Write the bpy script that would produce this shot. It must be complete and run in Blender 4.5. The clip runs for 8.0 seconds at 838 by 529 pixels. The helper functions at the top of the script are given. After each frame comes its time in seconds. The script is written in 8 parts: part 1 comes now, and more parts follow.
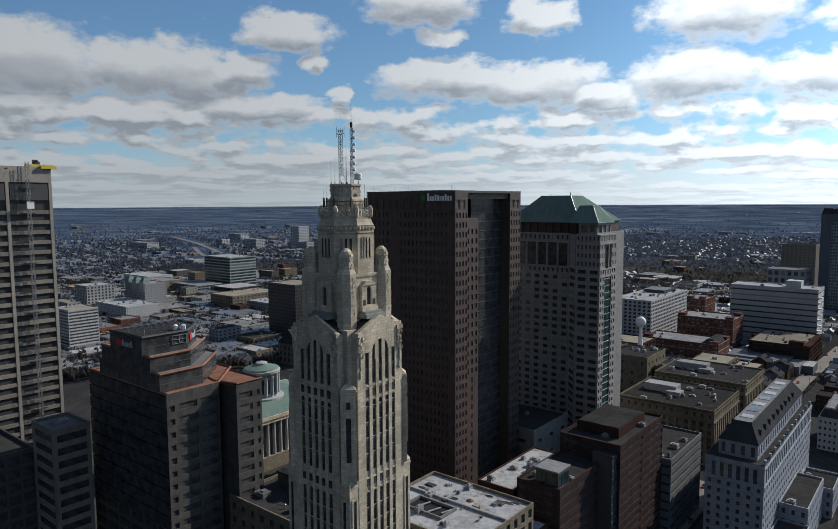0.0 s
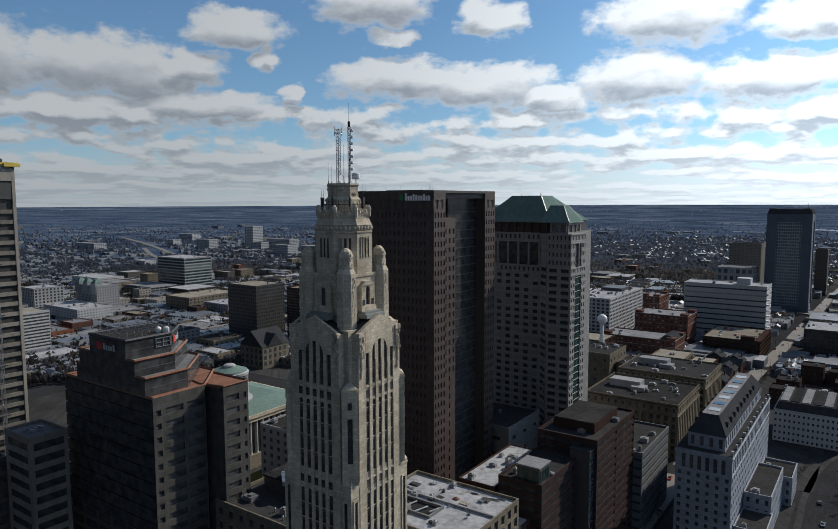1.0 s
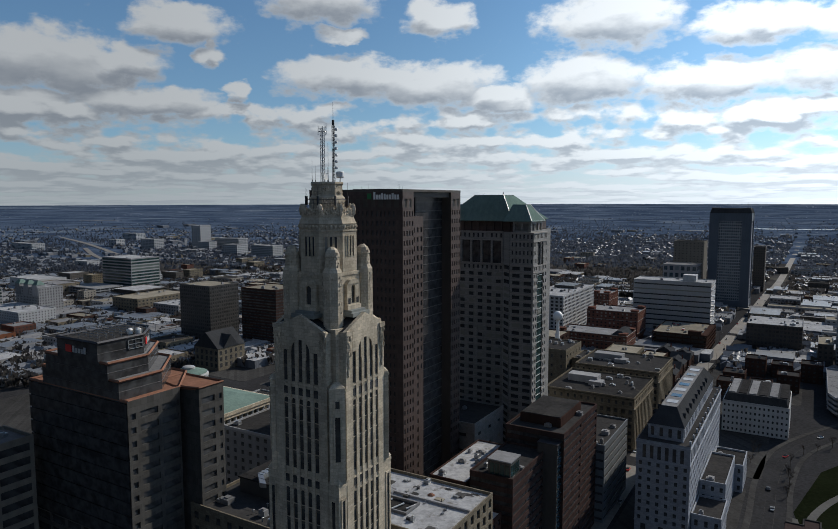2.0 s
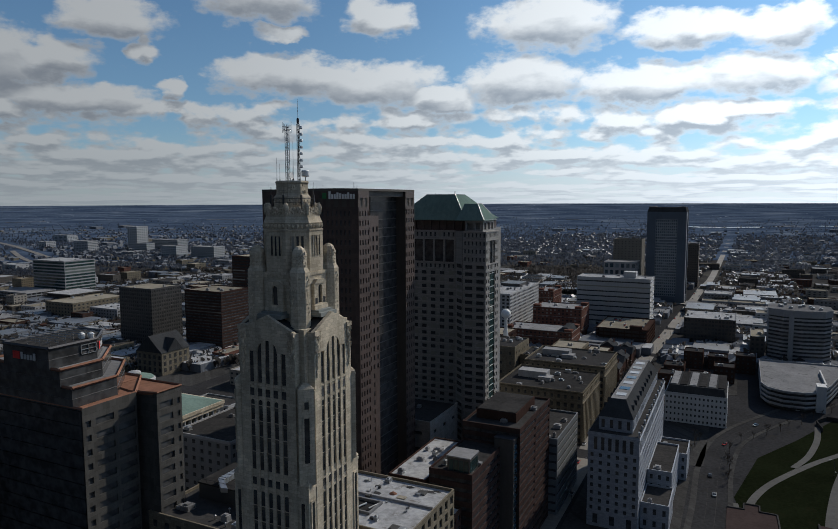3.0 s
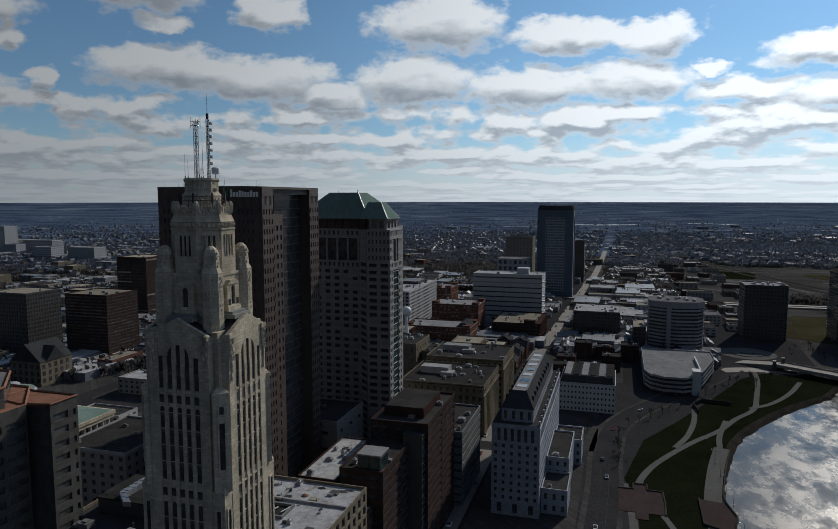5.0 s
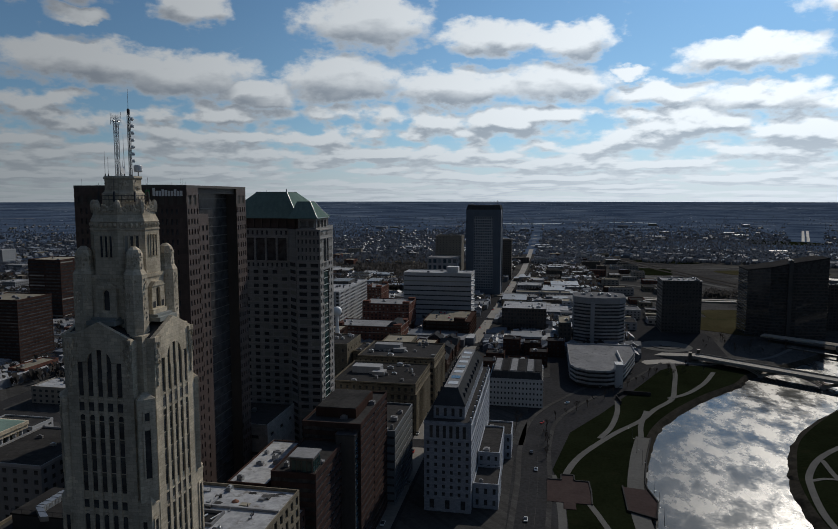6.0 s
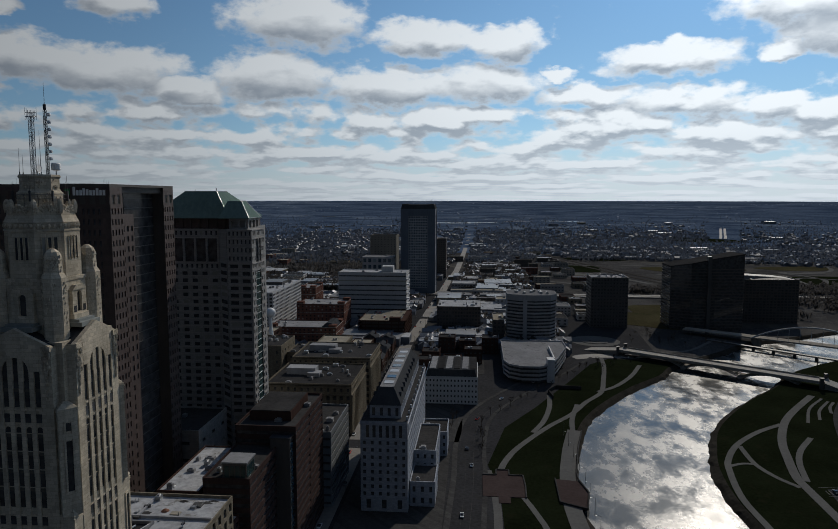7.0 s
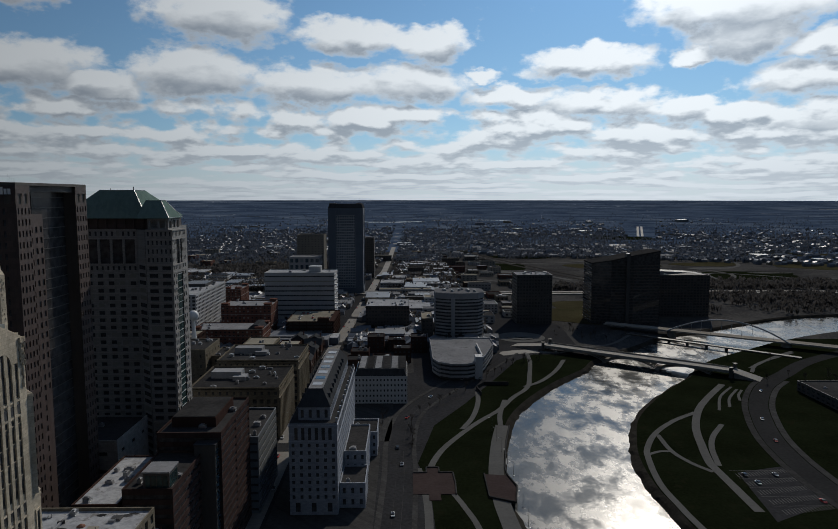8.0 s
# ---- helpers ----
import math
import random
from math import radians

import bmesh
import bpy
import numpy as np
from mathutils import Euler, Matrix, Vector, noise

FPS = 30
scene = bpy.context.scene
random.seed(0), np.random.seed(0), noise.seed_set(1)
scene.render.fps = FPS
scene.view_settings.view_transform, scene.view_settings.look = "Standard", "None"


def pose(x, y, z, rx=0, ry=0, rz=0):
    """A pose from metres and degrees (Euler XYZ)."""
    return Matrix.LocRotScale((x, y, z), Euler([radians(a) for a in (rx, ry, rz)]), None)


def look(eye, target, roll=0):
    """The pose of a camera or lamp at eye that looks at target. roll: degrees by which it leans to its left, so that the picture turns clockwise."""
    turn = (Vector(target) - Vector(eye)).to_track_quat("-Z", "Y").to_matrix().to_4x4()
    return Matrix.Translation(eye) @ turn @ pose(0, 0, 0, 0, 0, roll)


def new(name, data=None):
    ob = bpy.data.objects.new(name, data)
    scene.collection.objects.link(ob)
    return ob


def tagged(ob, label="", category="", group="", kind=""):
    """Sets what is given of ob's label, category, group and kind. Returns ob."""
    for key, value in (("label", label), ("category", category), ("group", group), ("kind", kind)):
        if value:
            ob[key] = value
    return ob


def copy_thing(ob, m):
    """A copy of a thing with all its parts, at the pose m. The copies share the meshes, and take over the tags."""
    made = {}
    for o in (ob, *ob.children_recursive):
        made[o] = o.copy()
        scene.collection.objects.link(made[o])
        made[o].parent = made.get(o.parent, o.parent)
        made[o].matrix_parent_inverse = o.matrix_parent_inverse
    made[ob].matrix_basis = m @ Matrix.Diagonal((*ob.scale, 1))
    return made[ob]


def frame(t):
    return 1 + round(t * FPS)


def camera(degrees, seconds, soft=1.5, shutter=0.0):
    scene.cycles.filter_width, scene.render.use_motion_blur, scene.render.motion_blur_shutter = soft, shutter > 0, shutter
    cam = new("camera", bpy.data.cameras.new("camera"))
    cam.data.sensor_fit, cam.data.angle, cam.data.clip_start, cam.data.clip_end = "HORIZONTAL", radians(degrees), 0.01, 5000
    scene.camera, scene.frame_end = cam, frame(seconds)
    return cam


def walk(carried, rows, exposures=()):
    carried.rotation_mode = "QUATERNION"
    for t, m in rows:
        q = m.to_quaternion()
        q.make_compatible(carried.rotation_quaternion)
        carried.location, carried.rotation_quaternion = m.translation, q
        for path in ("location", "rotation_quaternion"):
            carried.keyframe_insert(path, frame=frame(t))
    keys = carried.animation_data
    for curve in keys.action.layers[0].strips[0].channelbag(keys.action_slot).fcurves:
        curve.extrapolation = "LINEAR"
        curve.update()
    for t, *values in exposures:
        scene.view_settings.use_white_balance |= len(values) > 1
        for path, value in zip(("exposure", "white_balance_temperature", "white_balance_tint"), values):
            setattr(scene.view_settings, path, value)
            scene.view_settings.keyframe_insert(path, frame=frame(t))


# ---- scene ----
# The camera and its path: seconds, eye, aim, roll.
cam = camera(64.4, 8.0, soft=0.38)
PATH = [
    (0, (-7.296, 13.364, 152.135), (-8.554, 14.907, 151.946), -0.3),
    (0.5, (-11.17, 9.936, 152.133), (-12.374, 11.521, 151.944), -0.3),
    (1, (-15.43, 6.858, 152.128), (-16.576, 8.486, 151.938), -0.2),
    (1.5, (-18.772, 3.823, 152.165), (-19.859, 5.49, 151.973), -0.1),
    (3, (-26.039, -1.841, 151.868), (-26.906, -0.05, 151.674), -0.2),
    (3.5, (-27.792, -2.624, 151.918), (-28.595, -0.802, 151.723), -0.2),
    (4, (-28.811, -3.462, 151.929), (-29.55, -1.614, 151.732), -0.2),
    (4.5, (-29.693, -3.958, 151.999), (-30.358, -2.082, 151.8), -0.1),
    (6, (-30.789, -4.608, 151.795), (-31.158, -2.652, 151.594), -0.0),
    (6.5, (-30.587, -4.737, 151.891), (-30.86, -2.766, 151.688), -0.0),
    (7, (-30.583, -4.536, 151.842), (-30.759, -2.554, 151.639), 0.0),
    (7.5, (-30.516, -4.402, 151.79), (-30.583, -2.414, 151.586), 0.0),
    (8, (-30.515, -3.811, 151.76), (-30.476, -1.822, 151.555), -0.0),
]
EXPOSURES = [(0.0, 0.18), (1.5, 0.04), (4.0, -0.38), (6.0, -0.64), (8.0, -0.78)]
walk(cam, [(t, look(eye, aim, roll)) for t, eye, aim, roll in PATH], EXPOSURES)

# World: winter sky with broken cumulus, and a low sun.
SUN_AZ, SUN_EL = 21.0, 33.0
SUN_WAY = Vector((math.sin(radians(SUN_AZ)) * math.cos(radians(SUN_EL)), math.cos(radians(SUN_AZ)) * math.cos(radians(SUN_EL)), math.sin(radians(SUN_EL))))


class Nodes:
    """Short hand for building node trees."""

    def __init__(self, tree):
        self.tree, self.n, self.l = tree, tree.nodes, tree.links

    def add(self, kind):
        return self.n.new(kind)

    def put(self, socket, value):
        if isinstance(value, bpy.types.NodeSocket):
            self.l.new(value, socket)
        elif value is not None:
            socket.default_value = value

    def math(self, op, a, b=None, c=None, clamp=False):
        node = self.add("ShaderNodeMath")
        node.operation, node.use_clamp = op, clamp
        for socket, value in zip(node.inputs, (a, b, c)):
            self.put(socket, value)
        return node.outputs[0]

    def vmath(self, op, a, b=None):
        node = self.add("ShaderNodeVectorMath")
        node.operation = op
        self.put(node.inputs[0], a)
        self.put(node.inputs[1], b)
        return node.outputs["Value"] if op in ("DOT_PRODUCT", "LENGTH") else node.outputs[0]

    def noise(self, vec, scale, detail=4.0, rough=0.55):
        node = self.add("ShaderNodeTexNoise")
        self.put(node.inputs["Vector"], vec)
        node.inputs["Scale"].default_value = scale
        node.inputs["Detail"].default_value = detail
        node.inputs["Roughness"].default_value = rough
        return node.outputs[0]

    def ramp(self, fac, lo, hi, a=0.0, b=1.0, smooth=True):
        node = self.add("ShaderNodeMapRange")
        node.interpolation_type = "SMOOTHSTEP" if smooth else "LINEAR"
        for k, v in (("Value", fac), ("From Min", lo), ("From Max", hi), ("To Min", a), ("To Max", b)):
            self.put(node.inputs[k], v)
        return node.outputs[0]

    def mix(self, fac, a, b, kind="MIX"):
        node = self.add("ShaderNodeMix")
        node.data_type, node.blend_type = "RGBA", kind
        self.put(node.inputs[0], fac)
        for socket, value in ((node.inputs[6], a), (node.inputs[7], b)):
            self.put(socket, (*value, 1.0) if isinstance(value, tuple) and len(value) == 3 else value)
        return node.outputs[2]

    def combine(self, x, y, z):
        node = self.add("ShaderNodeCombineXYZ")
        for socket, value in zip(node.inputs, (x, y, z)):
            self.put(socket, value)
        return node.outputs[0]

    def split(self, vec):
        node = self.add("ShaderNodeSeparateXYZ")
        self.l.new(vec, node.inputs[0])
        return node.outputs


# Single clouds above the low rows: azimuth, elevation, half width, half height, in degrees.
CLOUDS_EAST = [
    (-69.8, 10.3, 6.6, 2.7), (-59.8, 10.2, 6.4, 2.3), (-54.2, 10.4, 3.0, 1.4), (-49.8, 13.6, 3.5, 1.5),
    (-48.0, 11.4, 0.9, 0.9), (-52.9, 7.7, 5.9, 1.2), (-61.7, 7.1, 4.5, 1.1), (-69.3, 7.2, 4.0, 1.1),
    (-38.8, 16.3, 4.7, 2.0), (-36.9, 13.4, 2.1, 0.6), (-45.8, 8.9, 0.9, 0.7),
    (-29.1, 14.8, 2.2, 1.4), (-36.8, 10.0, 5.6, 1.6), (-30.1, 9.5, 5.6, 1.8), (-24.3, 8.3, 3.3, 1.1),
]
CLOUDS_SOUTH = [
    (-17.4, 9.7, 4.7, 1.9), (-7.9, 9.0, 5.1, 1.5), (0.5, 9.2, 4.6, 1.6), (9.1, 8.1, 4.5, 1.0),
    (6.7, 9.9, 1.2, 0.6), (15.1, 10.7, 5.0, 1.2), (-14.9, 14.2, 5.3, 2.1),
    (-4.3, 13.0, 4.3, 1.4), (2.2, 12.3, 3.1, 1.4), (26.2, 14.0, 7.1, 2.0), (26.2, 12.1, 4.1, 1.8),
    (32.4, 10.8, 3.2, 0.9), (23.0, 10.8, 1.4, 0.7), (31.5, 8.5, 4.1, 1.4), (16.1, 7.5, 5.1, 1.1),
    (23.1, 6.6, 4.3, 1.0), (30.8, 5.5, 4.8, 1.1),
]
CLOUDS_HIGH = [(12.0, 23.0, 8.0, 3.0), (24.0, 28.0, 10.0, 3.4), (-8.0, 26.0, 8.0, 3.0), (36.0, 21.0, 7.0, 3.4), (-30.0, 23.0, 9.0, 3.0)]


def make_world():
    world = bpy.data.worlds.new("winter_sky")
    world.use_nodes = True
    t = Nodes(world.node_tree)
    t.n.clear()
    out = t.add("ShaderNodeOutputWorld")
    back = t.add("ShaderNodeBackground")
    t.l.new(back.outputs[0], out.inputs[0])
    sky = t.add("ShaderNodeTexSky")
    sky.sky_type, sky.sun_disc = "NISHITA", False
    sky.sun_elevation, sky.sun_rotation = radians(SUN_EL), radians(SUN_AZ)
    sky.altitude, sky.air_density, sky.dust_density, sky.ozone_density = 300.0, 0.9, 0.0, 2.5
    coord = t.add("ShaderNodeTexCoord").outputs["Generated"]
    x, y, z = t.split(coord)
    az = t.math("DEGREES", t.math("ARCTAN2", x, y))
    el = t.math("DEGREES", t.math("ARCSINE", t.math("MINIMUM", t.math("MAXIMUM", z, -1.0), 1.0)))

    def density(lift):
        """Cloud density in the direction that lies lift degrees higher."""
        up = t.math("ADD", el, lift)
        # Billows push the outlines of the clouds about.
        billow = t.noise(t.combine(t.math("MULTIPLY", az, 0.42), t.math("MULTIPLY", up, 0.85), 4.4), 0.85, 4.0, 0.52)
        drift = t.noise(t.combine(t.math("MULTIPLY", az, 0.4), t.math("MULTIPLY", up, 0.6), 9.1), 0.5, 4.0, 0.55)
        here = t.combine(t.math("ADD", az, t.math("MULTIPLY", t.math("SUBTRACT", drift, 0.5), 5.0)),
                         t.math("ADD", up, t.math("MULTIPLY", t.math("SUBTRACT", billow, 0.5), 2.6)), 0.0)
        field = None
        for a, e, w, h in CLOUDS_EAST + CLOUDS_SOUTH + CLOUDS_HIGH:
            off = t.vmath("MULTIPLY", t.vmath("SUBTRACT", here, (a, e, 0.0)), (1.0 / w, 1.0 / h, 0.0))
            blob = t.math("SUBTRACT", 1.0, t.vmath("DOT_PRODUCT", off, off))
            field = blob if field is None else t.math("MAXIMUM", field, blob)
        field = t.math("MAXIMUM", field, -1.0)
        fine = t.math("SUBTRACT", t.noise(t.combine(t.math("MULTIPLY", az, 0.6), up, 1.3), 0.9, 8.0, 0.6), 0.5)
        high = t.math("ADD", t.math("MULTIPLY", field, 0.24), 0.54)
        # Rows of low cumulus that crowd together towards the horizon.
        tall = t.math("LOGARITHM", t.math("MAXIMUM", t.math("ADD", up, 0.9), 0.3), 2.71828)
        row = t.noise(t.combine(t.math("MULTIPLY", az, 0.11), t.math("MULTIPLY", tall, 3.6), 1.7), 1.0, 2.0, 0.4)
        lump = t.noise(t.combine(t.math("MULTIPLY", az, 0.36), t.math("MULTIPLY", tall, 5.0), 6.2), 1.0, 4.0, 0.5)
        low = t.math("ADD", t.math("ADD", t.math("MULTIPLY", t.math("SUBTRACT", row, 0.5), 1.2), t.math("MULTIPLY", t.math("SUBTRACT", lump, 0.5), 1.1)), 0.66)
        low = t.math("SUBTRACT", low, t.ramp(up, 6.2, 9.2, 0.0, 0.6))
        # Beyond the named clouds the sky holds scattered ones.
        side = t.ramp(t.math("ABSOLUTE", t.math("ADD", az, 20.0)), 58.0, 75.0)
        free = t.math("MAXIMUM", side, t.ramp(up, 28.0, 36.0))
        den = t.math("ADD", t.math("MAXIMUM", t.math("SINE", t.math("RADIANS", up)), 0.0), 0.06)
        wide = t.noise(t.combine(t.math("DIVIDE", x, den), t.math("DIVIDE", y, den), 3.7), 0.62, 5.0, 0.5)
        wide = t.math("ADD", t.math("ADD", t.math("SUBTRACT", wide, 0.5), t.math("MULTIPLY", fine, 0.5)), 0.38)
        high = t.math("ADD", t.math("MULTIPLY", high, t.math("SUBTRACT", 1.0, free)), t.math("MULTIPLY", wide, free))
        body = t.math("MAXIMUM", low, high)
        return body, t.math("ADD", body, t.math("MULTIPLY", fine, 0.62))

    smooth, here = density(0.0)
    above, _ = density(t.math("ADD", t.math("MULTIPLY", t.math("MAXIMUM", el, 0.0), 0.09), 0.28))
    mask = t.ramp(here, 0.37, 0.64)
    shade = t.math("MULTIPLY", t.ramp(t.math("SUBTRACT", above, smooth), -0.16, 0.12), t.ramp(here, 0.42, 0.72, 0.3, 1.0))
    sunward = t.vmath("DOT_PRODUCT", coord, (math.sin(radians(SUN_AZ)), math.cos(radians(SUN_AZ)), 0.0))
    toward = t.math("POWER", t.math("MAXIMUM", sunward, 0.0), 3.0)
    bright = t.mix(toward, (0.44, 0.465, 0.485), (1.52, 1.62, 1.70))
    base = t.mix(toward, (0.21, 0.235, 0.272), (0.56, 0.66, 0.78))
    cloud = t.mix(shade, bright, base)
    clear = t.mix(1.0, sky.outputs[0], (SKY * 0.74, SKY * 0.97, SKY * 1.14), "MULTIPLY")
    clear = t.vmath("DIVIDE", clear, t.vmath("ADD", t.vmath("MULTIPLY", clear, (0.9, 0.7, 0.6)), (1.0, 1.0, 1.0)))
    glow = t.ramp(toward, 0.05, 1.0, 1.0, 1.95)
    clear = t.mix(1.0, clear, t.combine(glow, glow, glow), "MULTIPLY")
    haze = t.ramp(el, 0.0, 5.5, 1.0, 0.0)
    pale = t.mix(toward, (0.32, 0.365, 0.40), (1.0, 1.12, 1.24))
    clear = t.mix(t.math("MULTIPLY", haze, 0.8), clear, pale)
    cloud = t.mix(t.math("MULTIPLY", t.ramp(el, -1.0, 8.0, 1.0, 0.0), 0.78), cloud, pale)
    # The veiled sky brightens close round the sun.
    near = t.math("MAXIMUM", t.vmath("DOT_PRODUCT", coord, tuple(SUN_WAY)), 0.0)
    halo = t.math("ADD", t.math("MULTIPLY", t.math("POWER", near, 40.0), 1.2), 1.0)
    full = t.mix(t.math("MULTIPLY", mask, 0.96), clear, cloud)
    # The sky is dimmer away from the sun.
    halo = t.math("MULTIPLY", halo, t.ramp(sunward, -0.9, 0.12, 0.36, 1.0))
    t.l.new(t.mix(1.0, full, t.combine(halo, halo, halo), "MULTIPLY"), back.inputs["Color"])
    back.inputs["Strength"].default_value = 1.0
    scene.world = world


SKY = 0.10
make_world()
sun_data = bpy.data.lights.new("sun", "SUN")
sun_data.energy, sun_data.angle, sun_data.color = 3.7, radians(0.6), (1.0, 0.93, 0.82)
sun = new("sun", sun_data)
sun.matrix_world = look(SUN_WAY * 900.0, (0.0, 0.0, 0.0))

# Materials.


def surface(name, col, rough=0.8, vary=0.25, coarse=0.05, fine=0.9, bump=0.15, metal=0.0, spec=None, each=0.0, stain=None, course=None):
    """A mineral or painted surface: base colour with blotches at two sizes, streaks, fine relief and, if named, courses of blocks (length, height)."""
    m = bpy.data.materials.new(name)
    m.use_nodes = True
    t = Nodes(m.node_tree)
    p = t.n["Principled BSDF"]
    co = t.add("ShaderNodeTexCoord").outputs["Object"]
    big, small = t.noise(co, coarse, 4.0, 0.6), t.noise(co, fine, 5.0, 0.65)
    streak = t.noise(t.vmath("MULTIPLY", co, (1.0, 1.0, 0.12)), 0.5, 4.0, 0.6)
    f = t.math("ADD", t.math("MULTIPLY", big, 0.5), t.math("ADD", t.math("MULTIPLY", small, 0.3), t.math("MULTIPLY", streak, 0.4)))
    f = t.ramp(f, 0.35, 0.85, 1.0 - vary, 1.0 + vary)
    if each:
        r = t.add("ShaderNodeObjectInfo").outputs["Random"]
        f = t.math("MULTIPLY", f, t.ramp(r, 0.0, 1.0, 1.0 - each, 1.0 + each, False))
    base = t.mix(1.0, col, t.combine(f, f, f), "MULTIPLY")
    if course:
        x, y, z = t.split(co)
        wall = t.add("ShaderNodeTexBrick")
        t.put(wall.inputs["Vector"], t.combine(t.math("ADD", x, y), z, 0.0))
        for k, v in (("Scale", 1.0), ("Brick Width", course[0]), ("Row Height", course[1]), ("Mortar Size", 0.025), ("Mortar Smooth", 0.4), ("Bias", 0.0)):
            wall.inputs[k].default_value = v
        for k, v in (("Color1", 0.82), ("Color2", 1.12), ("Mortar", 0.62)):
            wall.inputs[k].default_value = (v, v, v, 1.0)
        base = t.mix(1.0, base, wall.outputs[0], "MULTIPLY")
    if stain:
        base = t.mix(t.ramp(t.noise(co, coarse * 3.0, 5.0, 0.7), 0.56, 0.68), base, stain)
    t.l.new(base, p.inputs["Base Color"])
    t.put(p.inputs["Roughness"], t.ramp(small, 0.3, 0.7, max(rough - 0.1, 0.02), min(rough + 0.1, 1.0)))
    p.inputs["Metallic"].default_value = metal
    p.inputs["Specular IOR Level"].default_value = (0.0 if rough > 0.7 else 0.3) if spec is None else spec
    if bump:
        b = t.add("ShaderNodeBump")
        b.inputs["Strength"].default_value, b.inputs["Distance"].default_value = bump, 0.15
        t.l.new(small, b.inputs["Height"])
        t.l.new(b.outputs[0], p.inputs["Normal"])
    return m


def glass(name, col, rough=0.08, blinds=0.12, blind_col=(0.30, 0.29, 0.26), spec=0.35, wave=0.02):
    """Dark window glass; some panes have pale blinds behind them."""
    m = bpy.data.materials.new(name)
    m.use_nodes = True
    t = Nodes(m.node_tree)
    p = t.n["Principled BSDF"]
    r = t.math("FRACT", t.math("ADD", t.add("ShaderNodeObjectInfo").outputs["Random"], t.add("ShaderNodeNewGeometry").outputs["Random Per Island"]))
    co = t.add("ShaderNodeTexCoord").outputs["Object"]
    tone = t.ramp(t.noise(co, 0.35, 2.0), 0.3, 0.7, 0.6, 1.4)
    base = t.mix(1.0, col, t.combine(tone, tone, tone), "MULTIPLY")
    t.l.new(t.mix(t.math("MULTIPLY", t.math("LESS_THAN", r, blinds), 0.8), base, blind_col), p.inputs["Base Color"])
    p.inputs["Roughness"].default_value = rough
    p.inputs["Specular IOR Level"].default_value = spec
    b = t.add("ShaderNodeBump")
    b.inputs["Strength"].default_value, b.inputs["Distance"].default_value = wave, 0.3
    t.l.new(t.noise(co, 0.5, 2.0), b.inputs["Height"])
    t.l.new(b.outputs[0], p.inputs["Normal"])
    return m


LIMESTONE = surface("limestone", (0.51, 0.445, 0.345), 0.85, 0.36, 0.1, 2.2, 0.5, each=0.06, stain=(0.45, 0.39, 0.30), course=(1.5, 0.72))
ORNAMENT = surface("carved_limestone", (0.50, 0.43, 0.33), 0.85, 0.6, 0.8, 3.0, 1.0)
GRANITE = surface("brown_granite", (0.076, 0.054, 0.048), 0.55, 0.22, 0.04, 1.1, 0.1, course=(1.5, 2.0))
PANEL_STONE = surface("grey_granite_panels", (0.25, 0.243, 0.232), 0.6, 0.2, 0.05, 1.0, 0.1, course=(1.9, 0.95))
CONCRETE = surface("concrete", (0.29, 0.265, 0.23), 0.85, 0.25, 0.06, 1.0, 0.2)
DARKSTONE = surface("dark_cladding", (0.075, 0.066, 0.058), 0.6, 0.25, 0.05, 0.9, 0.1)
MARBLE = surface("white_marble", (0.29, 0.315, 0.36), 0.6, 0.16, 0.06, 1.0, 0.12, course=(1.6, 0.8))
TAN = surface("tan_stone", (0.19, 0.165, 0.125), 0.85, 0.3, 0.06, 1.0, 0.2, each=0.1, course=(1.4, 0.6))
BRICK = surface("red_brick", (0.13, 0.066, 0.052), 0.9, 0.3, 0.08, 1.5, 0.2, each=0.2)
BROWN = surface("brown_brick", (0.06, 0.037, 0.031), 0.85, 0.28, 0.07, 1.4, 0.2, each=0.15)
RUST = surface("red_brown_panels", (0.056, 0.038, 0.035), 0.8, 0.25, 0.07, 1.4, 0.15, course=(3.0, 1.8))
GREYWALL = surface("grey_render", (0.27, 0.27, 0.275), 0.85, 0.2, 0.05, 1.0, 0.15, each=0.25)
WHITEWALL = surface("pale_panels", (0.39, 0.395, 0.40), 0.7, 0.15, 0.05, 1.0, 0.1, each=0.12)
BLACKWALL = surface("black_cladding", (0.068, 0.066, 0.064), 0.4, 0.25, 0.05, 0.8, 0.08)
ROOF_DARK = surface("tar_roof", (0.042, 0.041, 0.041), 0.9, 0.4, 0.06, 0.6, 0.3, each=0.25, stain=(0.058, 0.055, 0.052))
ROOF_WHITE = surface("white_membrane", (0.35, 0.355, 0.365), 0.75, 0.42, 0.08, 0.7, 0.15, stain=(0.19, 0.18, 0.17))
ROOF_TAN = surface("gravel_roof", (0.26, 0.235, 0.19), 0.95, 0.3, 0.06, 1.0, 0.3, each=0.2)
ROOF_GREY = surface("grey_membrane", (0.22, 0.22, 0.225), 0.85, 0.3, 0.06, 0.8, 0.2, each=0.3, stain=(0.10, 0.10, 0.10))
COPPER = surface("green_copper", (0.15, 0.215, 0.19), 0.75, 0.25, 0.05, 0.7, 0.15)
SLATE = surface("dark_slate", (0.05, 0.052, 0.055), 0.8, 0.3, 0.06, 1.6, 0.3)
TERRACE = surface("red_terrace_paving", (0.22, 0.115, 0.08), 0.85, 0.3, 0.1, 1.0, 0.2)
STEEL = surface("galvanised_steel", (0.35, 0.36, 0.37), 0.45, 0.2, 0.1, 1.5, 0.05, metal=0.7)
DARKSTEEL = surface("dark_steel", (0.06, 0.06, 0.065), 0.5, 0.2, 0.1, 1.5, 0.05, metal=0.5)
WHITEPAINT = surface("white_paint", (0.75, 0.75, 0.74), 0.5, 0.08, 0.1, 1.0, 0.05)
